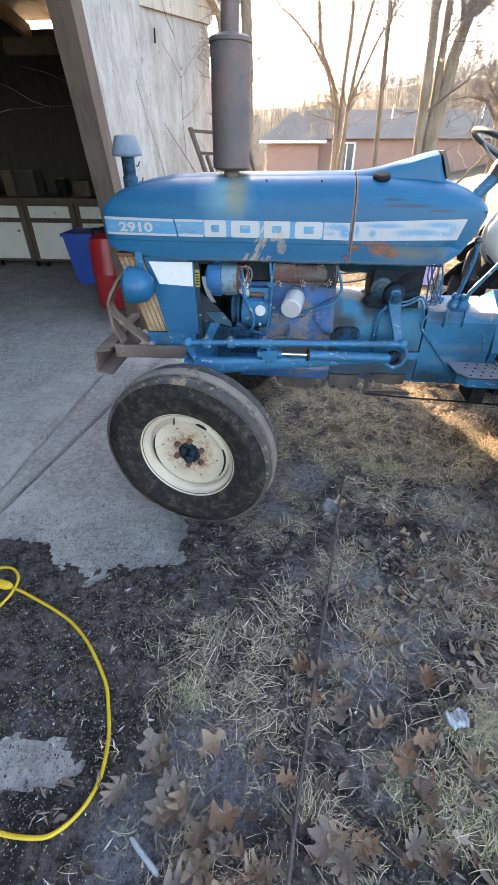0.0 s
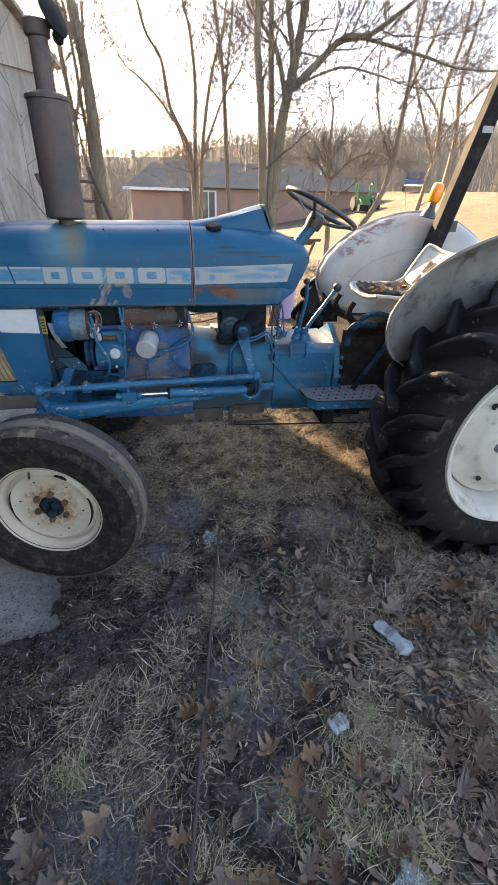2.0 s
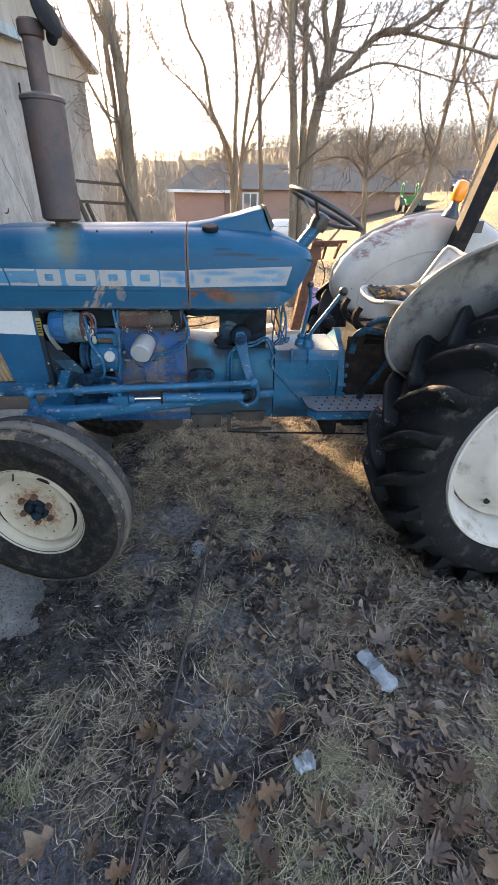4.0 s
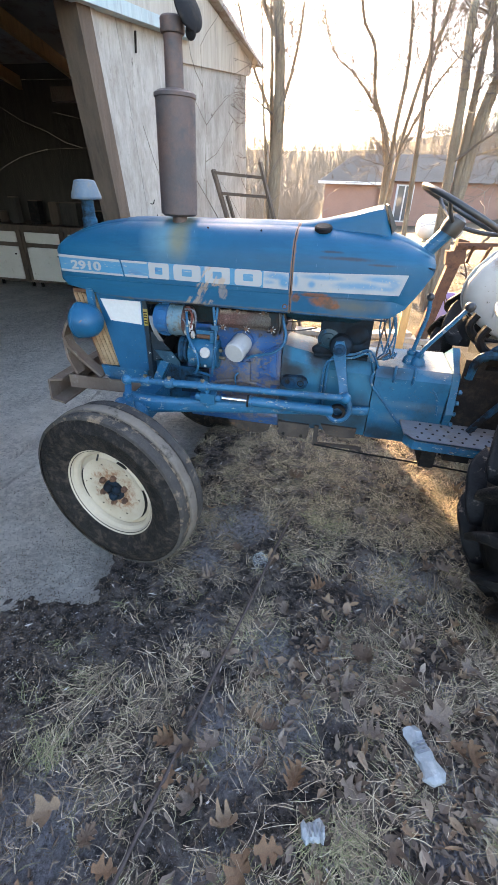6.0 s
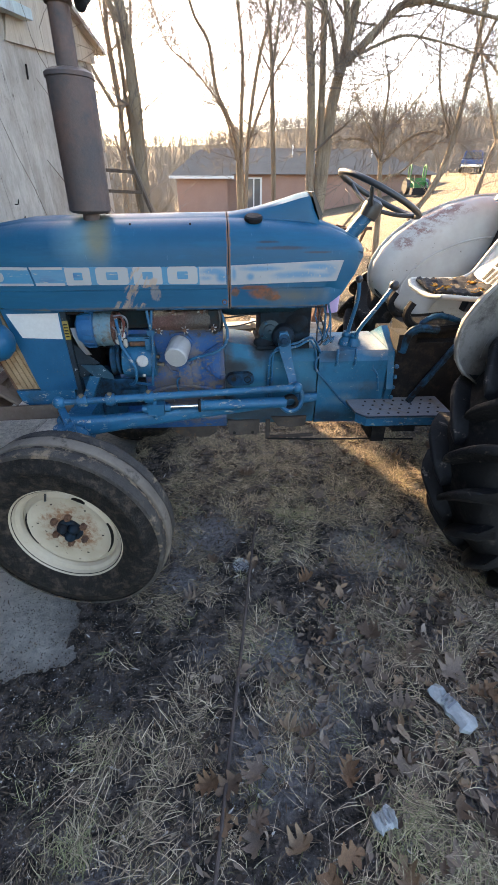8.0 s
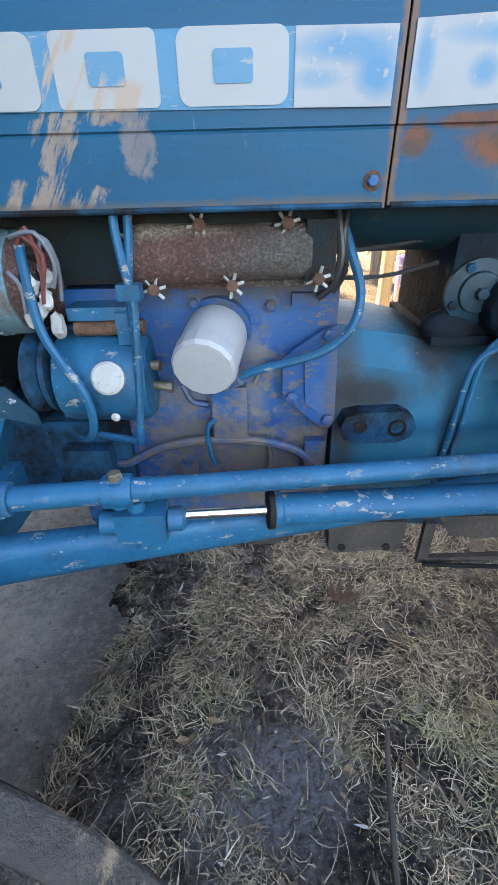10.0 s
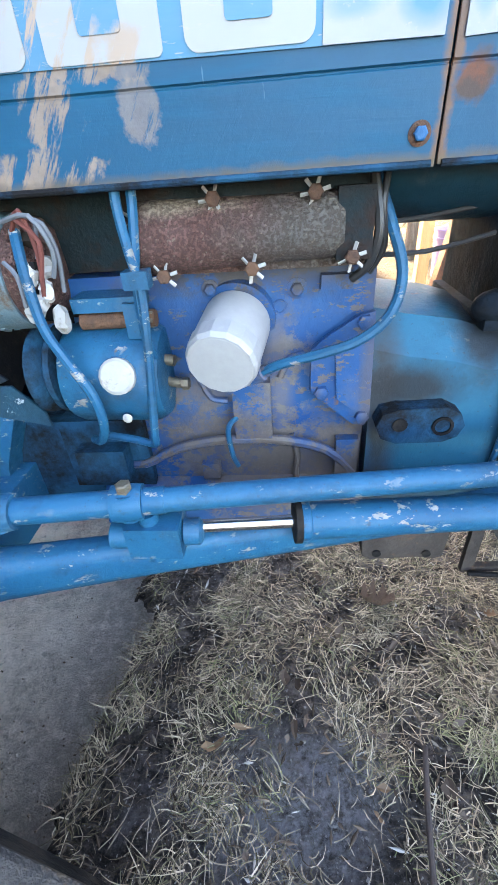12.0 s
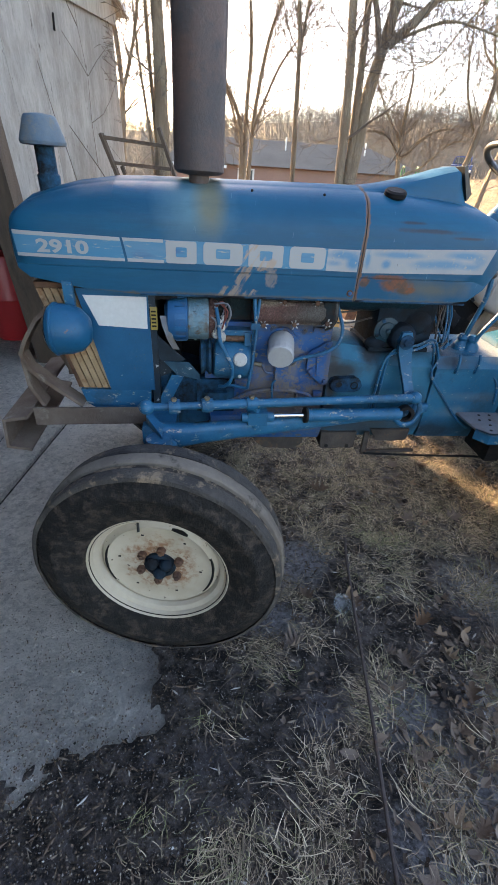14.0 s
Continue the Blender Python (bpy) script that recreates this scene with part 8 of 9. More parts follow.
def crumple(name, x, y, length, width, turn, label, category, mat, stripes=True):
    t = thing(name, (x, y, on_ground(x, y)), label, category)
    bm = B()
    secs = []
    for i in range(9):
        f = i / 8 - 0.5
        wd = width * (0.48 + 0.05 * math.sin(i * 2.1)) * (0.8 if i in (0, 8) else 1)
        secs.append([Vector((f * length, wd * math.cos(a) * rng.uniform(0.6, 1.15), 0.014 + 0.014 * math.sin(a) * rng.uniform(0.2, 1.3))) for a in [2 * math.pi * k / 10 for k in range(10)]])
    rings(bm, secs)
    bmesh.ops.transform(bm, matrix=Matrix.Translation((x, y, on_ground(x, y) + 0.006)) @ Matrix.Rotation(radians(turn), 4, "Z"), verts=bm.verts)
    body = part("wrapper", bm, mat, t, smooth=20)
    if stripes:
        for k in range(3):
            bm = B()
            m = Matrix.Translation((x, y, on_ground(x, y) + 0.036)) @ Matrix.Rotation(radians(turn), 4, "Z")
            box(bm, -length * 0.2 + k * 0.012, -length * 0.2 + k * 0.012 + 0.006, -width * 0.3, width * 0.28, 0, 0.001, m)
            part("print_bar", bm, M_STEP, body)
    return t


crumple("crushed_bottle", 0.85, 0.865, 0.15, 0.07, -62, "crushed clear plastic bottle with pale blue label on leaves", "litter", M_PLASTIC)
crumple("paper_scrap", 0.556, 0.622, 0.06, 0.05, 15, "small crumpled white and blue wrapper on grass", "litter", M_PLASTIC)
crumple("plastic_scrap", 0.60, 0.245, 0.10, 0.07, 30, "crumpled clear plastic scrap in the grass", "litter", M_CLEAR, False)
cup_z = on_ground(0.228, 1.484)
bm = B()
lathe(bm, [(0.030, 0.0), (0.033, 0.02), (0.036, 0.024), (0.034, 0.026), (0.031, 0.02), (0.028, 0.004), (0.002, 0.003)], (0.225, 1.50, cup_z + 0.004), (0.2, -0.4, 1), 24, False)
tagged(part("plastic_cup", bm, M_CLEAR), "clear squashed plastic cup half buried in litter", "cup")
bm = B()
p0, p1 = Vector((-0.335, 0.275, on_ground(-0.33, 0.27) + 0.009)), Vector((-0.245, 0.215, on_ground(-0.24, 0.22) + 0.009))
lathe(bm, [(0.003, 0), (0.0065, 0.012), (0.0065, 0.10), (0.004, 0.108)], p0, p1 - p0, 12, True)
tagged(part("pen", bm, M_PLASTIC), "pale blue plastic pen lying among leaves", "pen")

# old wooden gate frame leaning by the barn
gate = thing("gate_frame", (-0.6, 5.2, 0.0), "old grey wooden gate frame leaning beside the barn", "gate")
for a, b, w in (((-1.14, 5.2, 1.61), (-0.55, 5.05, 0.05), 0.028), ((-0.64, 5.2, 1.68), (-0.05, 5.05, 0.05), 0.022), ((-1.13, 5.2, 1.585), (-0.60, 5.2, 1.55), 0.022), ((-1.04, 5.18, 1.40), (-0.54, 5.18, 1.38), 0.022), ((-0.93, 5.15, 1.15), (-0.44, 5.15, 1.13), 0.022), ((-0.98, 5.17, 1.38), (-0.72, 5.1, 0.7), 0.016)):
    bm = B()
    a, b = Vector(a), Vector(b)
    q = frame_of(b - a).to_4x4()
    box(bm, -w, w, -0.014, 0.014, 0, (b - a).length, Matrix.Translation(a) @ q)
    part("rail", bm, M_BEAM, gate, bevel=0.003)
# a dead branch against it
segs = []
limb(random.Random(6), segs, Vector((-0.35, 5.0, 0.08)), Vector((-0.55, 0.15, 1)).normalized(), 1.9, 0.012, 2, 1, 0.02, 5, wild=0.16)
tagged(link_mesh("dead_branch", tubes_mesh("dead_branch", segs), M_TWIG, smooth=70), "thin dead branch propped against the gate frame", "branch")

bk = thing("bucket", (1.49, 5.4, land(1.49, 5.4)), "faded lilac plastic bucket standing in the leaf litter", "bucket")
bm = B()
z = land(1.49, 5.4)
lathe(bm, [(0.002, 0.01), (0.125, 0.0), (0.145, 0.36), (0.152, 0.362), (0.152, 0.375), (0.138, 0.372), (0.12, 0.02), (0.002, 0.02)], (1.49, 5.4, z), (0, 0, 1), 28)
part("shell", bm, M_LILAC, bk)
bm = B()
lathe(bm, [(0.148, 0.30), (0.153, 0.302), (0.153, 0.315), (0.148, 0.317)], (1.49, 5.4, z), (0, 0, 1), 28)
part("rim_band", bm, M_LILAC, bk)

stand = thing("rusty_implement", (1.25, 4.7, land(1.25, 4.7)), "rusty iron implement frame with rack arms behind the tractor", "implement")
z = land(1.25, 4.7)
for a, b, w in (((1.18, 4.7, z), (1.36, 4.7, 1.12), 0.05), ((1.30, 4.72, 1.05), (1.62, 4.72, 1.06), 0.014), ((1.30, 4.6, 1.09), (1.64, 4.6, 1.10), 0.014), ((1.44, 4.60, 1.09), (1.44, 4.72, 0.93), 0.010), ((1.58, 4.60, 1.09), (1.56, 4.72, 0.93), 0.010), ((1.24, 4.69, 0.965), (1.40, 4.69, 0.985), 0.056)):
    bm = B()
    a, b = Vector(a), Vector(b)
    box(bm, -w, w, -w, w, 0, (b - a).length, Matrix.Translation(a) @ frame_of(b - a).to_4x4())
    part("arm" if w < 0.03 else "post", bm, M_RUSTY, stand, bevel=0.004)
for k in range(2):
    bm = B()
    tube(bm, [(1.40, 4.66, 0.95 - k * 0.1), (1.45, 4.6, 0.80), (1.42, 4.62, 0.62), (1.34, 4.66, 0.55 + k * 0.05), (1.31, 4.66, 0.7)], 0.006, 6, 4)
    part("wire_loop", bm, M_RUSTY, stand)
bm = B()
z = land(1.08, 4.4)
box(bm, 0.93, 1.00, 4.36, 4.44, z - 0.02, 0.86)
tagged(part("wooden_post", bm, M_PINE, bevel=0.005), "short sawn lumber post standing behind the tractor", "post")
for i, (x, y, l, turn, zz) in enumerate(((0.85, 4.55, 0.7, 12, 0.0), (0.9, 4.7, 0.8, -8, 0.05), (0.8, 4.62, 0.6, 25, 0.10), (0.35, 4.9, 0.9, 5, 0.0))):
    bm = B()
    z = land(x, y) + 0.005 + zz
    box(bm, -l / 2, l / 2, -0.07, 0.07, 0, 0.045, Matrix.Translation((x, y, z)) @ Matrix.Rotation(radians(turn), 4, "Z"))
    tagged(part("plank", bm, M_PLY, bevel=0.004), "weathered loose plank lying on the ground", "plank", "loose planks")

# barn clutter
binn = thing("storage_bin", (-2.55, 5.5, 0.0), "blue plastic storage bin with handles on the barn floor", "bin")
bm = B()
rings(bm, [[Vector((-2.55 + sx * w, 5.55 + sy * w * 0.8, z)) for sx, sy in ((-1, -1), (1, -1), (1, 1), (-1, 1))] for w, z in ((0.21, 0.01), (0.27, 0.56), (0.29, 0.565), (0.29, 0.60))])
body = part("tub", bm, M_BIN, binn, bevel=0.02)
bm = B()
tube(bm, [(-2.42, 5.30, 0.60), (-2.40, 5.27, 0.66), (-2.30, 5.27, 0.66), (-2.28, 5.30, 0.60)], 0.014, 8)
part("handle", bm, M_DARK, binn)
can = thing("red_drum", (-1.9, 4.7, 0.0), "red plastic drum standing inside the barn door", "drum")
bm = B()
lathe(bm, [(0.002, 0.0), (0.16, 0.01), (0.18, 0.05), (0.18, 0.34), (0.187, 0.36), (0.18, 0.38), (0.18, 0.62), (0.15, 0.70), (0.06, 0.74)], (-1.95, 4.55, SLAB_Z + 0.012), (0, 0, 1), 24, True)
part("body", bm, M_RED, can)
bm = B()
lathe(bm, [(0.05, 0.0), (0.05, 0.04), (0.04, 0.05)], (-1.95, 4.55, SLAB_Z + 0.75), (0, 0, 1), 16, True)
part("cap", bm, M_DARK, can)
hang = thing("hung_cable", (-1.85, 4.55, 1.6), "grey cable coil hung inside the door post", "cable")
for k in range(4):
    bm = B()
    pts = [(-1.80 + 0.01 * k, 4.45 + 0.10 * math.cos(a) * (1 + 0.15 * k) + 0.03 * k, 1.38 + (0.27 + 0.03 * k) * math.sin(a)) for a in [2 * math.pi * i / 12 for i in range(13)]]
    tube(bm, pts, 0.008, 6, 2)
    part("coil", bm, M_STEP, hang)
rng = random.Random(41)
for k in range(14):
    x = -7.0 + k * 0.34 + rng.uniform(-0.08, 0.08)
    w, h = rng.uniform(0.06, 0.14), rng.uniform(0.12, 0.36)
    t = thing("carton_box", (x, 6.4, 0.90), "dusty box standing on the barn workbench", "box", "clutter on the bench")
    bm = B()
    box(bm, x - w, x + w, 6.28, 6.28 + w * 1.6, 0.902, 0.902 + h)
    # carton colours kept near black, standing in for the unlit interior
    part("carton", bm, (M_BEAM, M_INSIDE, M_DARK)[k % 3], t, bevel=0.008)
    bm = B()
    box(bm, x - w * 0.95, x + w * 0.95, 6.285, 6.28 + w * 1.55, 0.902 + h, 0.902 + h + 0.012)
    part("flap", bm, M_BEAM, t)

# ---- grass, litter and leaves ----
rs = np.random.RandomState(5)


def clear_of(x, y):
    """True where soil lies open: off the slab, out of the wheels."""
    if x < 0.2 and y > 0.2 and slab_mask(x, y) > 0.35:
        return False
    if x < -1.35:
        return False
    if abs(y - FW[1]) < 0.10 and abs(x - FW[0]) < 0.13:
        return False
    if abs(y - RW[1]) < 0.17 and abs(x - RW[0]) < 0.3:
        return False
    return True


def blades(name, count, area, lo, hi, wide, flat, seed, mat, label, want=None, per=(8, 26), spread_by=0.022, comb=0.8, bow=0.30):
    """Bent blades in tufts; comb: how far the blades of a tuft turn from one another, bow: how far one blade curls, in radians."""
    r = random.Random(seed)
    V, F = [], []
    x0, x1, y0, y1 = area
    made = 0
    while made < count:
        x, y = r.uniform(x0, x1), r.uniform(y0, y1)
        d = noise.noise((x * 1.7, y * 1.7, 8.0)) + 0.5 * noise.noise((x * 5, y * 5, 1.0))
        if (want is not None and not want(x, y, d, r)) or not clear_of(x, y):
            made += 0.2
            continue
        sweep = 7.0 * noise.noise((x * 3.1, y * 3.1, 5.0)) + r.gauss(0, 0.5)
        swirl = r.gauss(0, bow * 0.8)
        hump = abs(r.gauss(0, 0.005))
        for _ in range(r.randint(*per)):
            bx, by = x + r.gauss(0, spread_by), y + r.gauss(0, spread_by)
            made += 1
            if not clear_of(bx, by):
                continue
            z = land(bx, by) - 0.002
            a = sweep + r.gauss(0, comb)
            l = r.uniform(lo, hi) * r.uniform(0.5, 1.0)
            el = max(0.02, r.gauss(flat, 0.15))
            w = r.uniform(0.5, 1.0) * wide
            lift = abs(r.gauss(0, 0.007)) + hump * r.random()
            bend = swirl + r.gauss(0, bow * 0.6)
            px, py = -math.sin(a) * w, math.cos(a) * w
            i = len(V)
            x_, y_, z_ = bx, by, z + lift * 0.5
            for k in range(4):
                g = 1 - 0.2 * k
                V.extend(((x_ - px * g, y_ - py * g, z_), (x_ + px * g, y_ + py * g, z_)))
                s_ = l / 4
                x_, y_ = x_ + math.cos(a) * math.cos(el) * s_, y_ + math.sin(a) * math.cos(el) * s_
                z_ = max(z + 0.003, z_ + math.sin(el) * s_ + lift * 0.25)
                a += bend
                px, py = -math.sin(a) * w, math.cos(a) * w
                el -= r.uniform(0.0, 0.40) * (0.3 + flat)
            V.append((x_, y_, max(z + 0.003, z_)))
            F.extend(((i, i + 1, i + 3, i + 2), (i + 2, i + 3, i + 5, i + 4), (i + 4, i + 5, i + 7, i + 6), (i + 6, i + 7, i + 8)))
    return tagged(link_mesh(name, fast_mesh(name, V, F), mat, smooth=0), label, "grass", kind="stuff")


def tufty(x, y, level):
    """Tufts a few centimetres wide with dark gaps between."""
    return noise.noise((x * 7, y * 7, 2.0)) + 0.7 * noise.noise((x * 17, y * 17, 6.0)) > level


def bare(x, y, r):
    """True mostly inside the ash-grey places and on the trodden soil beside the slab."""
    if any(math.hypot(x - a, (y - b) * 1.2) < s for a, b, s in ASH) and r.random() < 0.5:
        return True
    return r.random() < 0.9 * sm(0.10 - x, 0.0, 0.22) * sm(y, 0.86, 0.98) * sm(1.42 - y, 0.0, 0.2) or (x < -0.26 and y < 1.4 and r.random() < 0.85)


def near(x, y, px, py, size):
    return math.hypot(x - px, y - py) < size


# greener tufts: x, y, radius
GREEN = ((0.60, 0.50, 0.22), (0.68, 0.28, 0.20), (1.10, 0.46, 0.20), (0.30, 1.15, 0.08), (0.36, 0.36, 0.12), (0.22, 0.14, 0.16), (-0.25, 0.62, 0.09), (0.52, 0.12, 0.18), (0.9, 1.2, 0.08), (1.3, 0.62, 0.16), (0.05, 1.9, 0.12), (0.5, 1.8, 0.12))


def greenish(x, y, r):
    return any(r.random() < 0.75 * (1 - math.hypot(x - a, y - b) / q) for a, b, q in GREEN)


blades("dry_grass", 78000, (-0.5, 2.2, -0.4, 3.2), 0.022, 0.085, 0.0013, 0.08, 1, M_GRASS, "matted dry straw-coloured grass over the soil", lambda x, y, d, r: tufty(x, y, 0.08 - d * 0.45 - 0.18 * sm(y, 1.2, 2.0)) and not bare(x, y, r), (5, 14), 0.020, 0.85, 0.34)
blades("straw_mat", 24000, (-0.42, 2.0, 1.25, 3.4), 0.025, 0.085, 0.0015, 0.07, 7, M_STRAW, "flattened straw mat under the tractor", lambda x, y, d, r: tufty(x, y, 0.10 - d * 0.5 + 0.5 * sm(1.55 - y, 0.0, 0.3)) and not bare(x, y, r), (6, 16), 0.022, 0.8, 0.36)
blades("long_straw", 16000, (-0.32, 2.3, -0.4, 1.6), 0.06, 0.16, 0.0014, 0.09, 2, M_LONG, "long combed straws lying over the soil", lambda x, y, d, r: (tufty(x, y, 0.24 - d * 0.6 - 0.15 * sm(x, 0.4, 1.0)) and not bare(x, y, r)) or (near(x, y, -0.12, 0.72, 0.20) and r.random() < 0.14) or (near(x, y, 1.15, 0.50, 0.22) and r.random() < 0.5), (8, 18), 0.034, 0.45, 0.18)
blades("green_tufts", 9000, (-0.45, 1.6, -0.4, 2.3), 0.035, 0.10, 0.0012, 0.22, 19, M_TUFT, "grey-green grass tufts among the straw", lambda x, y, d, r: (greenish(x, y, r) or r.random() < 0.03) and tufty(x, y, -0.05), (6, 16), 0.02, 0.9, 0.32)
blades("bleached_strands", 4500, (-0.4, 2.2, -0.4, 3.2), 0.05, 0.13, 0.0011, 0.09, 29, M_PALE, "scattered bleached grass strands", lambda x, y, d, r: r.random() < 0.6 and not bare(x, y, r), (1, 4), 0.03, 1.5, 0.24)
blades("field_grass", 16000, (-1.0, 6.0, 4.0, 12.0), 0.06, 0.2, 0.004, 0.4, 3, M_GRASS, "dry yellow grass of the back yard")

# small bits: bark, stems, gravel
r = random.Random(15)
V, F = [], []
for k in range(22000):
    if k >= 19500:
        x, y = r.uniform(-1.4, -0.3), 1.0 + abs(r.gauss(0, 0.45))
        if r.random() > 0.35 + 0.6 * noise.noise((x * 6, y * 6, 3.0)):
            continue
    elif k < 11000:
        x, y = r.uniform(-0.8, 2.4), r.uniform(-0.3, 4.2)
        if not clear_of(x, y):
            continue
    else:
        x, y = r.gauss(-0.75, 0.35), r.gauss(0.75, 0.35)
        if x < -1.4 or y < -0.2:
            continue
    z = on_ground(x, y) + 0.002
    l, w = (r.uniform(0.005, 0.022), r.uniform(0.001, 0.004)) if k < 11000 else (r.uniform(0.0015, 0.004), r.uniform(0.0015, 0.0035))
    a = r.uniform(0, 6.28)
    c_, s_ = math.cos(a), math.sin(a)
    t1, h = r.uniform(-0.006, 0.008), r.uniform(0.002, 0.006)
    i = len(V)
    V.extend(((x - c_ * l, y - s_ * l, z), (x - s_ * w, y + c_ * w, z + 0.001), (x + c_ * l, y + s_ * l, z + max(0, t1)), (x + s_ * w, y - c_ * w, z + 0.001), (x, y, z + h)))
    F.extend(((i, i + 1, i + 4), (i + 1, i + 2, i + 4), (i + 2, i + 3, i + 4), (i + 3, i, i + 4)))
tagged(link_mesh("litter_bits", fast_mesh("litter_bits", V, F), M_BITS, smooth=0), "crumbled leaf, twig and gravel bits on the soil", "litter", kind="stuff")


# dead leaves, folded along the rib, curled and torn
V, F = [], []
for k in range(11500):
    x, y = (r.uniform(-0.6, 2.4), r.uniform(-0.4, 4.2)) if k % 2 else (r.gauss(0.95, 0.40), r.gauss(0.70, 0.45))
    d = noise.noise((x * 2.3, y * 2.3, 3.0)) + 0.5 * noise.noise((x * 7, y * 7, 9.0))
    if not clear_of(x, y) or r.random() > 0.35 + d + 0.45 * sm(x, 0.3, 0.9) * sm(1.5 - y, 0.0, 0.3) or (x < -0.1 and y > 0.8):
        continue
    z = land(x, y) + r.uniform(0.000, 0.009)
    l = 0.0115 * math.exp(min(r.gauss(0.0, 0.5), 0.85))
    w, a = l * r.uniform(0.25, 0.6), r.uniform(0, 6.28)
    c_, s_ = math.cos(a), math.sin(a)
    fold, arc, tip, roll = r.uniform(0.0, 0.9), r.gauss(0.15, 0.3), r.gauss(0, 0.15), r.gauss(0, 0.35)
    i = len(V)
    for u in (-1.0, -0.5, 0.0, 0.5, 1.0):
        span = w * (1.08 - abs(u) ** 3) * r.uniform(0.45, 1.25)
        off = r.gauss(0, 0.12) * w
        for v in (-1, 0, 1):
            pv = span * v * r.uniform(0.7, 1.1) + off
            h = abs(pv) * fold + pv * roll + l * (arc * u * u + tip * u) + 0.15 * l
            V.append((x + c_ * u * l - s_ * pv, y + s_ * u * l + c_ * pv, z + max(0.0, h)))
    for j in range(4):
        b = i + 3 * j
        F.extend(((b, b + 1, b + 4, b + 3), (b + 1, b + 2, b + 5, b + 4)))
tagged(link_mesh("leaf_scraps", fast_mesh("leaf_scraps", V, F), M_SCRAPS, smooth=0), "torn brown leaf scraps strewn over the soil", "leaf litter", kind="stuff")


def leaf_mesh(seed, lobes, mat):
    """An oak leaf: lobed outline on a curled, ridged sheet, with a stalk."""
    r = random.Random(seed)
    out = []
    n = 40
    for i in range(n):
        a = 2 * math.pi * i / n
        f = (1 - math.cos(a)) / 2
        side = math.sin(a)
        wid = 0.44 * math.sin(math.pi * min(1, f * 0.97 + 0.03)) ** 0.7
        lob = 0.70 + 0.42 * math.cos(lobes * math.pi * f * 2 + (0.5 if side > 0 else 0.0)) * r.uniform(0.6, 1.05) + r.uniform(-0.04, 0.04)
        out.append((f - 0.5, math.copysign(wid * lob, side) if abs(side) > 1e-6 else 0.0))
    cu, cv, tw = r.uniform(0.3, 1.3), r.uniform(0.4, 2.0), r.uniform(-1.0, 1.0)

    def curl(x, y):
        return (x, y, cu * x * x + cv * y * y * 2.2 + tw * x * y + 0.03 * math.sin(9 * x) * math.cos(11 * y))

    V = [curl(0, 0)] + [curl(x * 0.55, y * 0.5) for x, y in out] + [curl(x, y) for x, y in out]
    F = []
    for i in range(n):
        j = (i + 1) % n
        F.append((0, 1 + i, 1 + j))
        F.append((1 + i, 1 + n + i, 1 + n + j, 1 + j))
    b = len(V)
    V += [curl(-0.5, -0.012), curl(-0.5, 0.012), (-0.72, 0.02, 0.10), (-0.72, 0.0, 0.09)]
    F.append((b, b + 1, b + 2, b + 3))
    me = fast_mesh("fallen_leaf", V, F)
    me.materials.append(mat)
    me.shade_smooth()
    return me


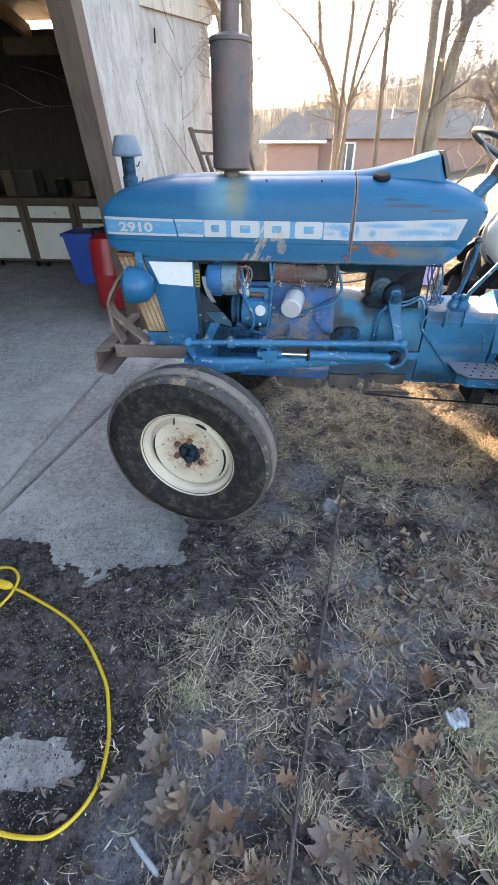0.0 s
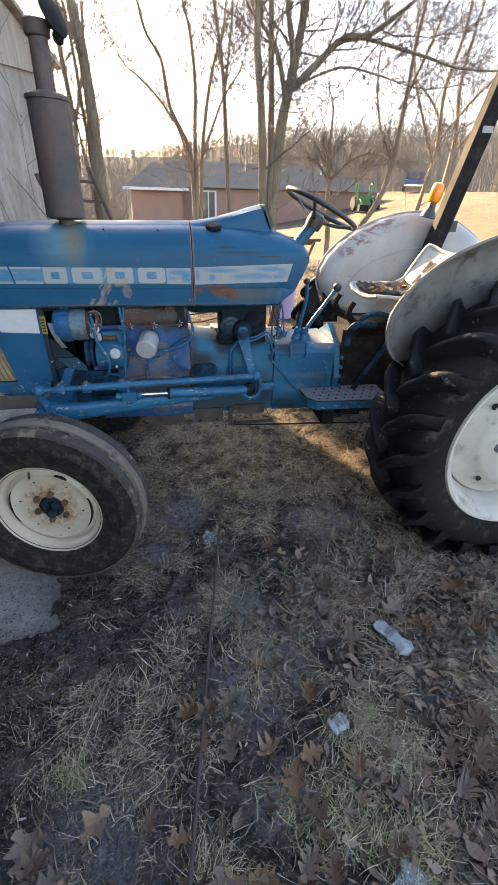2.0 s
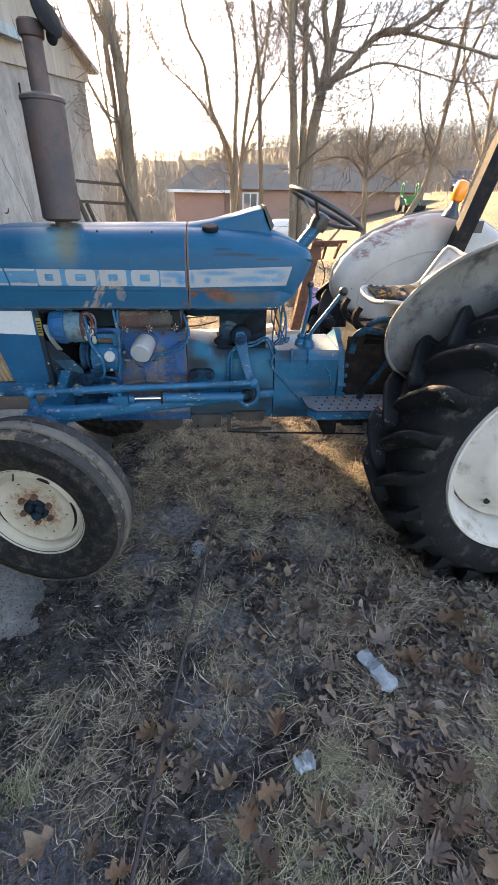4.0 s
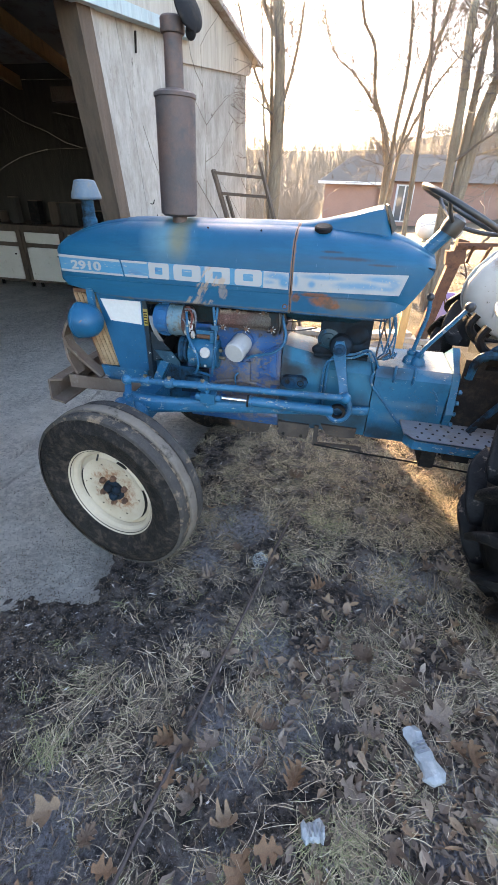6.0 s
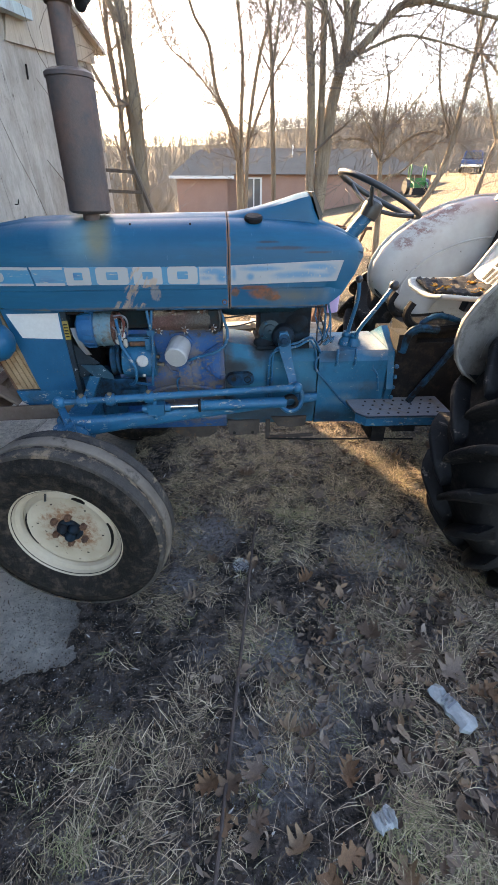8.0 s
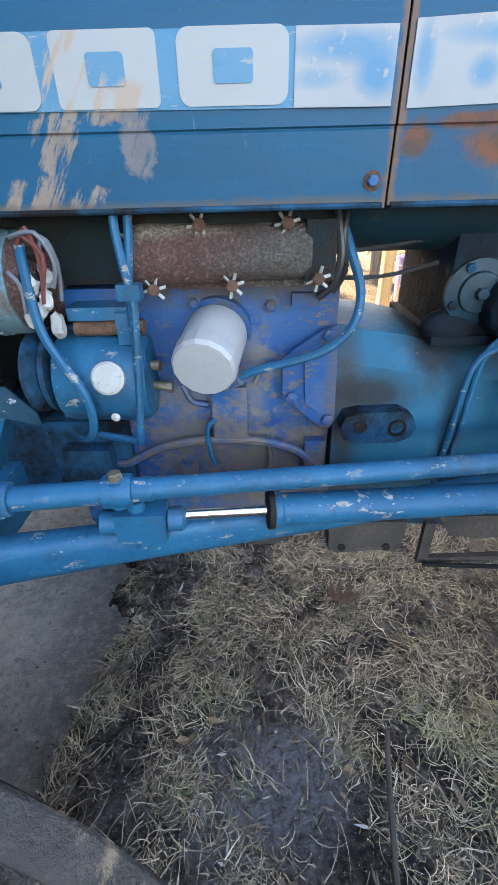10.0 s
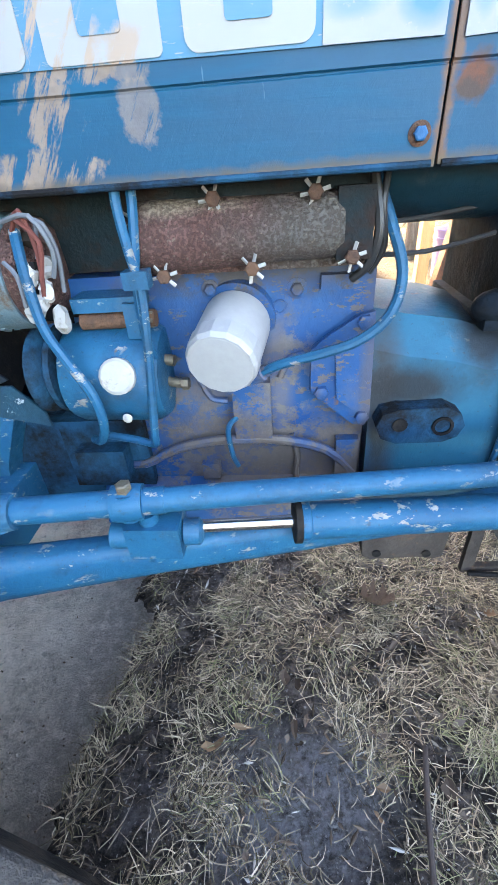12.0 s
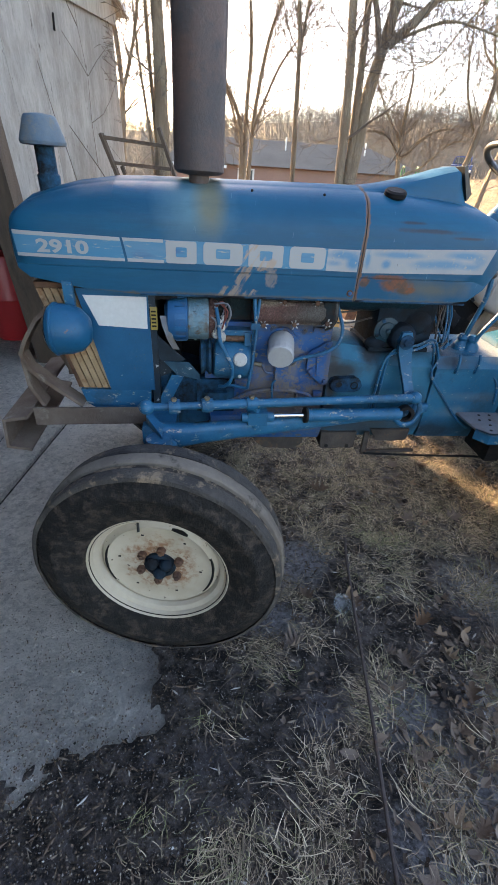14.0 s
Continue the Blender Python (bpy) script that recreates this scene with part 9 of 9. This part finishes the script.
LEAVES = [leaf_mesh(k, (3, 4, 3, 4, 2, 3, 4, 3)[k], M_LEAF[k % 4]) for k in range(8)]
LEAF_NAMES = ("tan", "brown", "pale grey", "russet")
r = random.Random(23)
spots = [(0.288, 2.128, 0.10, 0, 1), (-0.16, 0.50, 0.09, 40, 0), (-0.27, 0.33, 0.10, 100, 2), (-0.16, 0.29, 0.085, 70, 1), (0.10, 0.74, 0.075, 10, 3), (0.155, 0.73, 0.08, 200, 1), (0.23, 0.75, 0.085, 60, 2), (0.14, 0.65, 0.06, 90, 3), (0.90, 0.98, 0.10, 30, 2), (0.42, 0.42, 0.085, 130, 1), (0.98, 0.55, 0.10, 15, 1), (0.62, 1.02, 0.085, 60, 2), (0.68, 1.14, 0.09, 140, 1), (0.84, 1.20, 0.08, 20, 2), (1.02, 1.16, 0.075, 80, 2), (1.20, 1.05, 0.10, 10, 3), (1.16, 0.84, 0.085, 120, 3), (0.70, 0.88, 0.08, 170, 2), (0.94, 0.47, 0.10, 45, 1), (1.05, 0.42, 0.095, 75, 2), (1.10, 0.50, 0.085, 10, 1), (0.84, 0.40, 0.085, 200, 2), (0.40, 0.84, 0.06, 30, 1), (0.45, 0.56, 0.075, 12, 3), (-0.33, 0.47, 0.10, 120, 2), (-0.30, 0.44, 0.08, 30, 1), (-0.26, 0.40, 0.07, 200, 2), (-0.40, 0.365, 0.08, 60, 2), (-0.21, 0.364, 0.075, 100, 0), (-0.10, 0.332, 0.10, 20, 3), (-0.02, 0.48, 0.06, 80, 1), (0.06, 0.432, 0.065, 10, 3), (0.155, 0.31, 0.10, 85, 2), (0.20, 0.28, 0.085, 130, 2), (0.33, 0.583, 0.075, 20, 0), (0.39, 0.507, 0.09, 70, 3), (-0.15, 0.24, 0.09, 150, 0), (-0.19, 0.20, 0.10, 200, 2), (-0.10, 0.19, 0.09, 40, 0), (-0.04, 0.17, 0.085, 90, 2), (0.02, 0.25, 0.06, 10, 1), (0.38, 0.33, 0.08, 45, 2), (0.44, 0.30, 0.07, 250, 1)]
while len(spots) < 298:
    k = len(spots)
    x, y = ((r.uniform(-0.45, 2.0), r.uniform(0.05, 1.7)) if k % 3 else (r.uniform(-0.4, 1.6), r.uniform(-0.1, 0.40))) if k < 245 else (r.uniform(0.0, 1.6), r.uniform(1.7, 4.5))
    if not clear_of(x, y) or (x < -0.1 and y > 0.75) or r.random() > 0.40 + 0.5 * max(sm(x, 0.0, 1.0), sm(0.45 - y, 0.0, 0.2)):
        continue
    spots.append((x, y, r.uniform(0.03, 0.08), r.uniform(0, 360), r.choice((0, 0, 1, 2, 2, 1, 3))))
for k, (x, y, size, turn, tone) in enumerate(spots):
    ob = new("fallen_leaf", LEAVES[tone + 4 * (k % 2)])
    ob.matrix_world = Matrix.Translation((x, y, on_ground(x, y) + (0.024 if k < 43 else 0.016))) @ Matrix.Rotation(radians(turn), 4, "Z") @ pose(0, 0, 0, r.uniform(-22, 22), r.uniform(-18, 18), 0) @ Matrix.Scale(size, 4)
    tagged(ob, "dry %s oak leaf curled on the ground" % LEAF_NAMES[tone], "leaf", "fallen oak leaves")
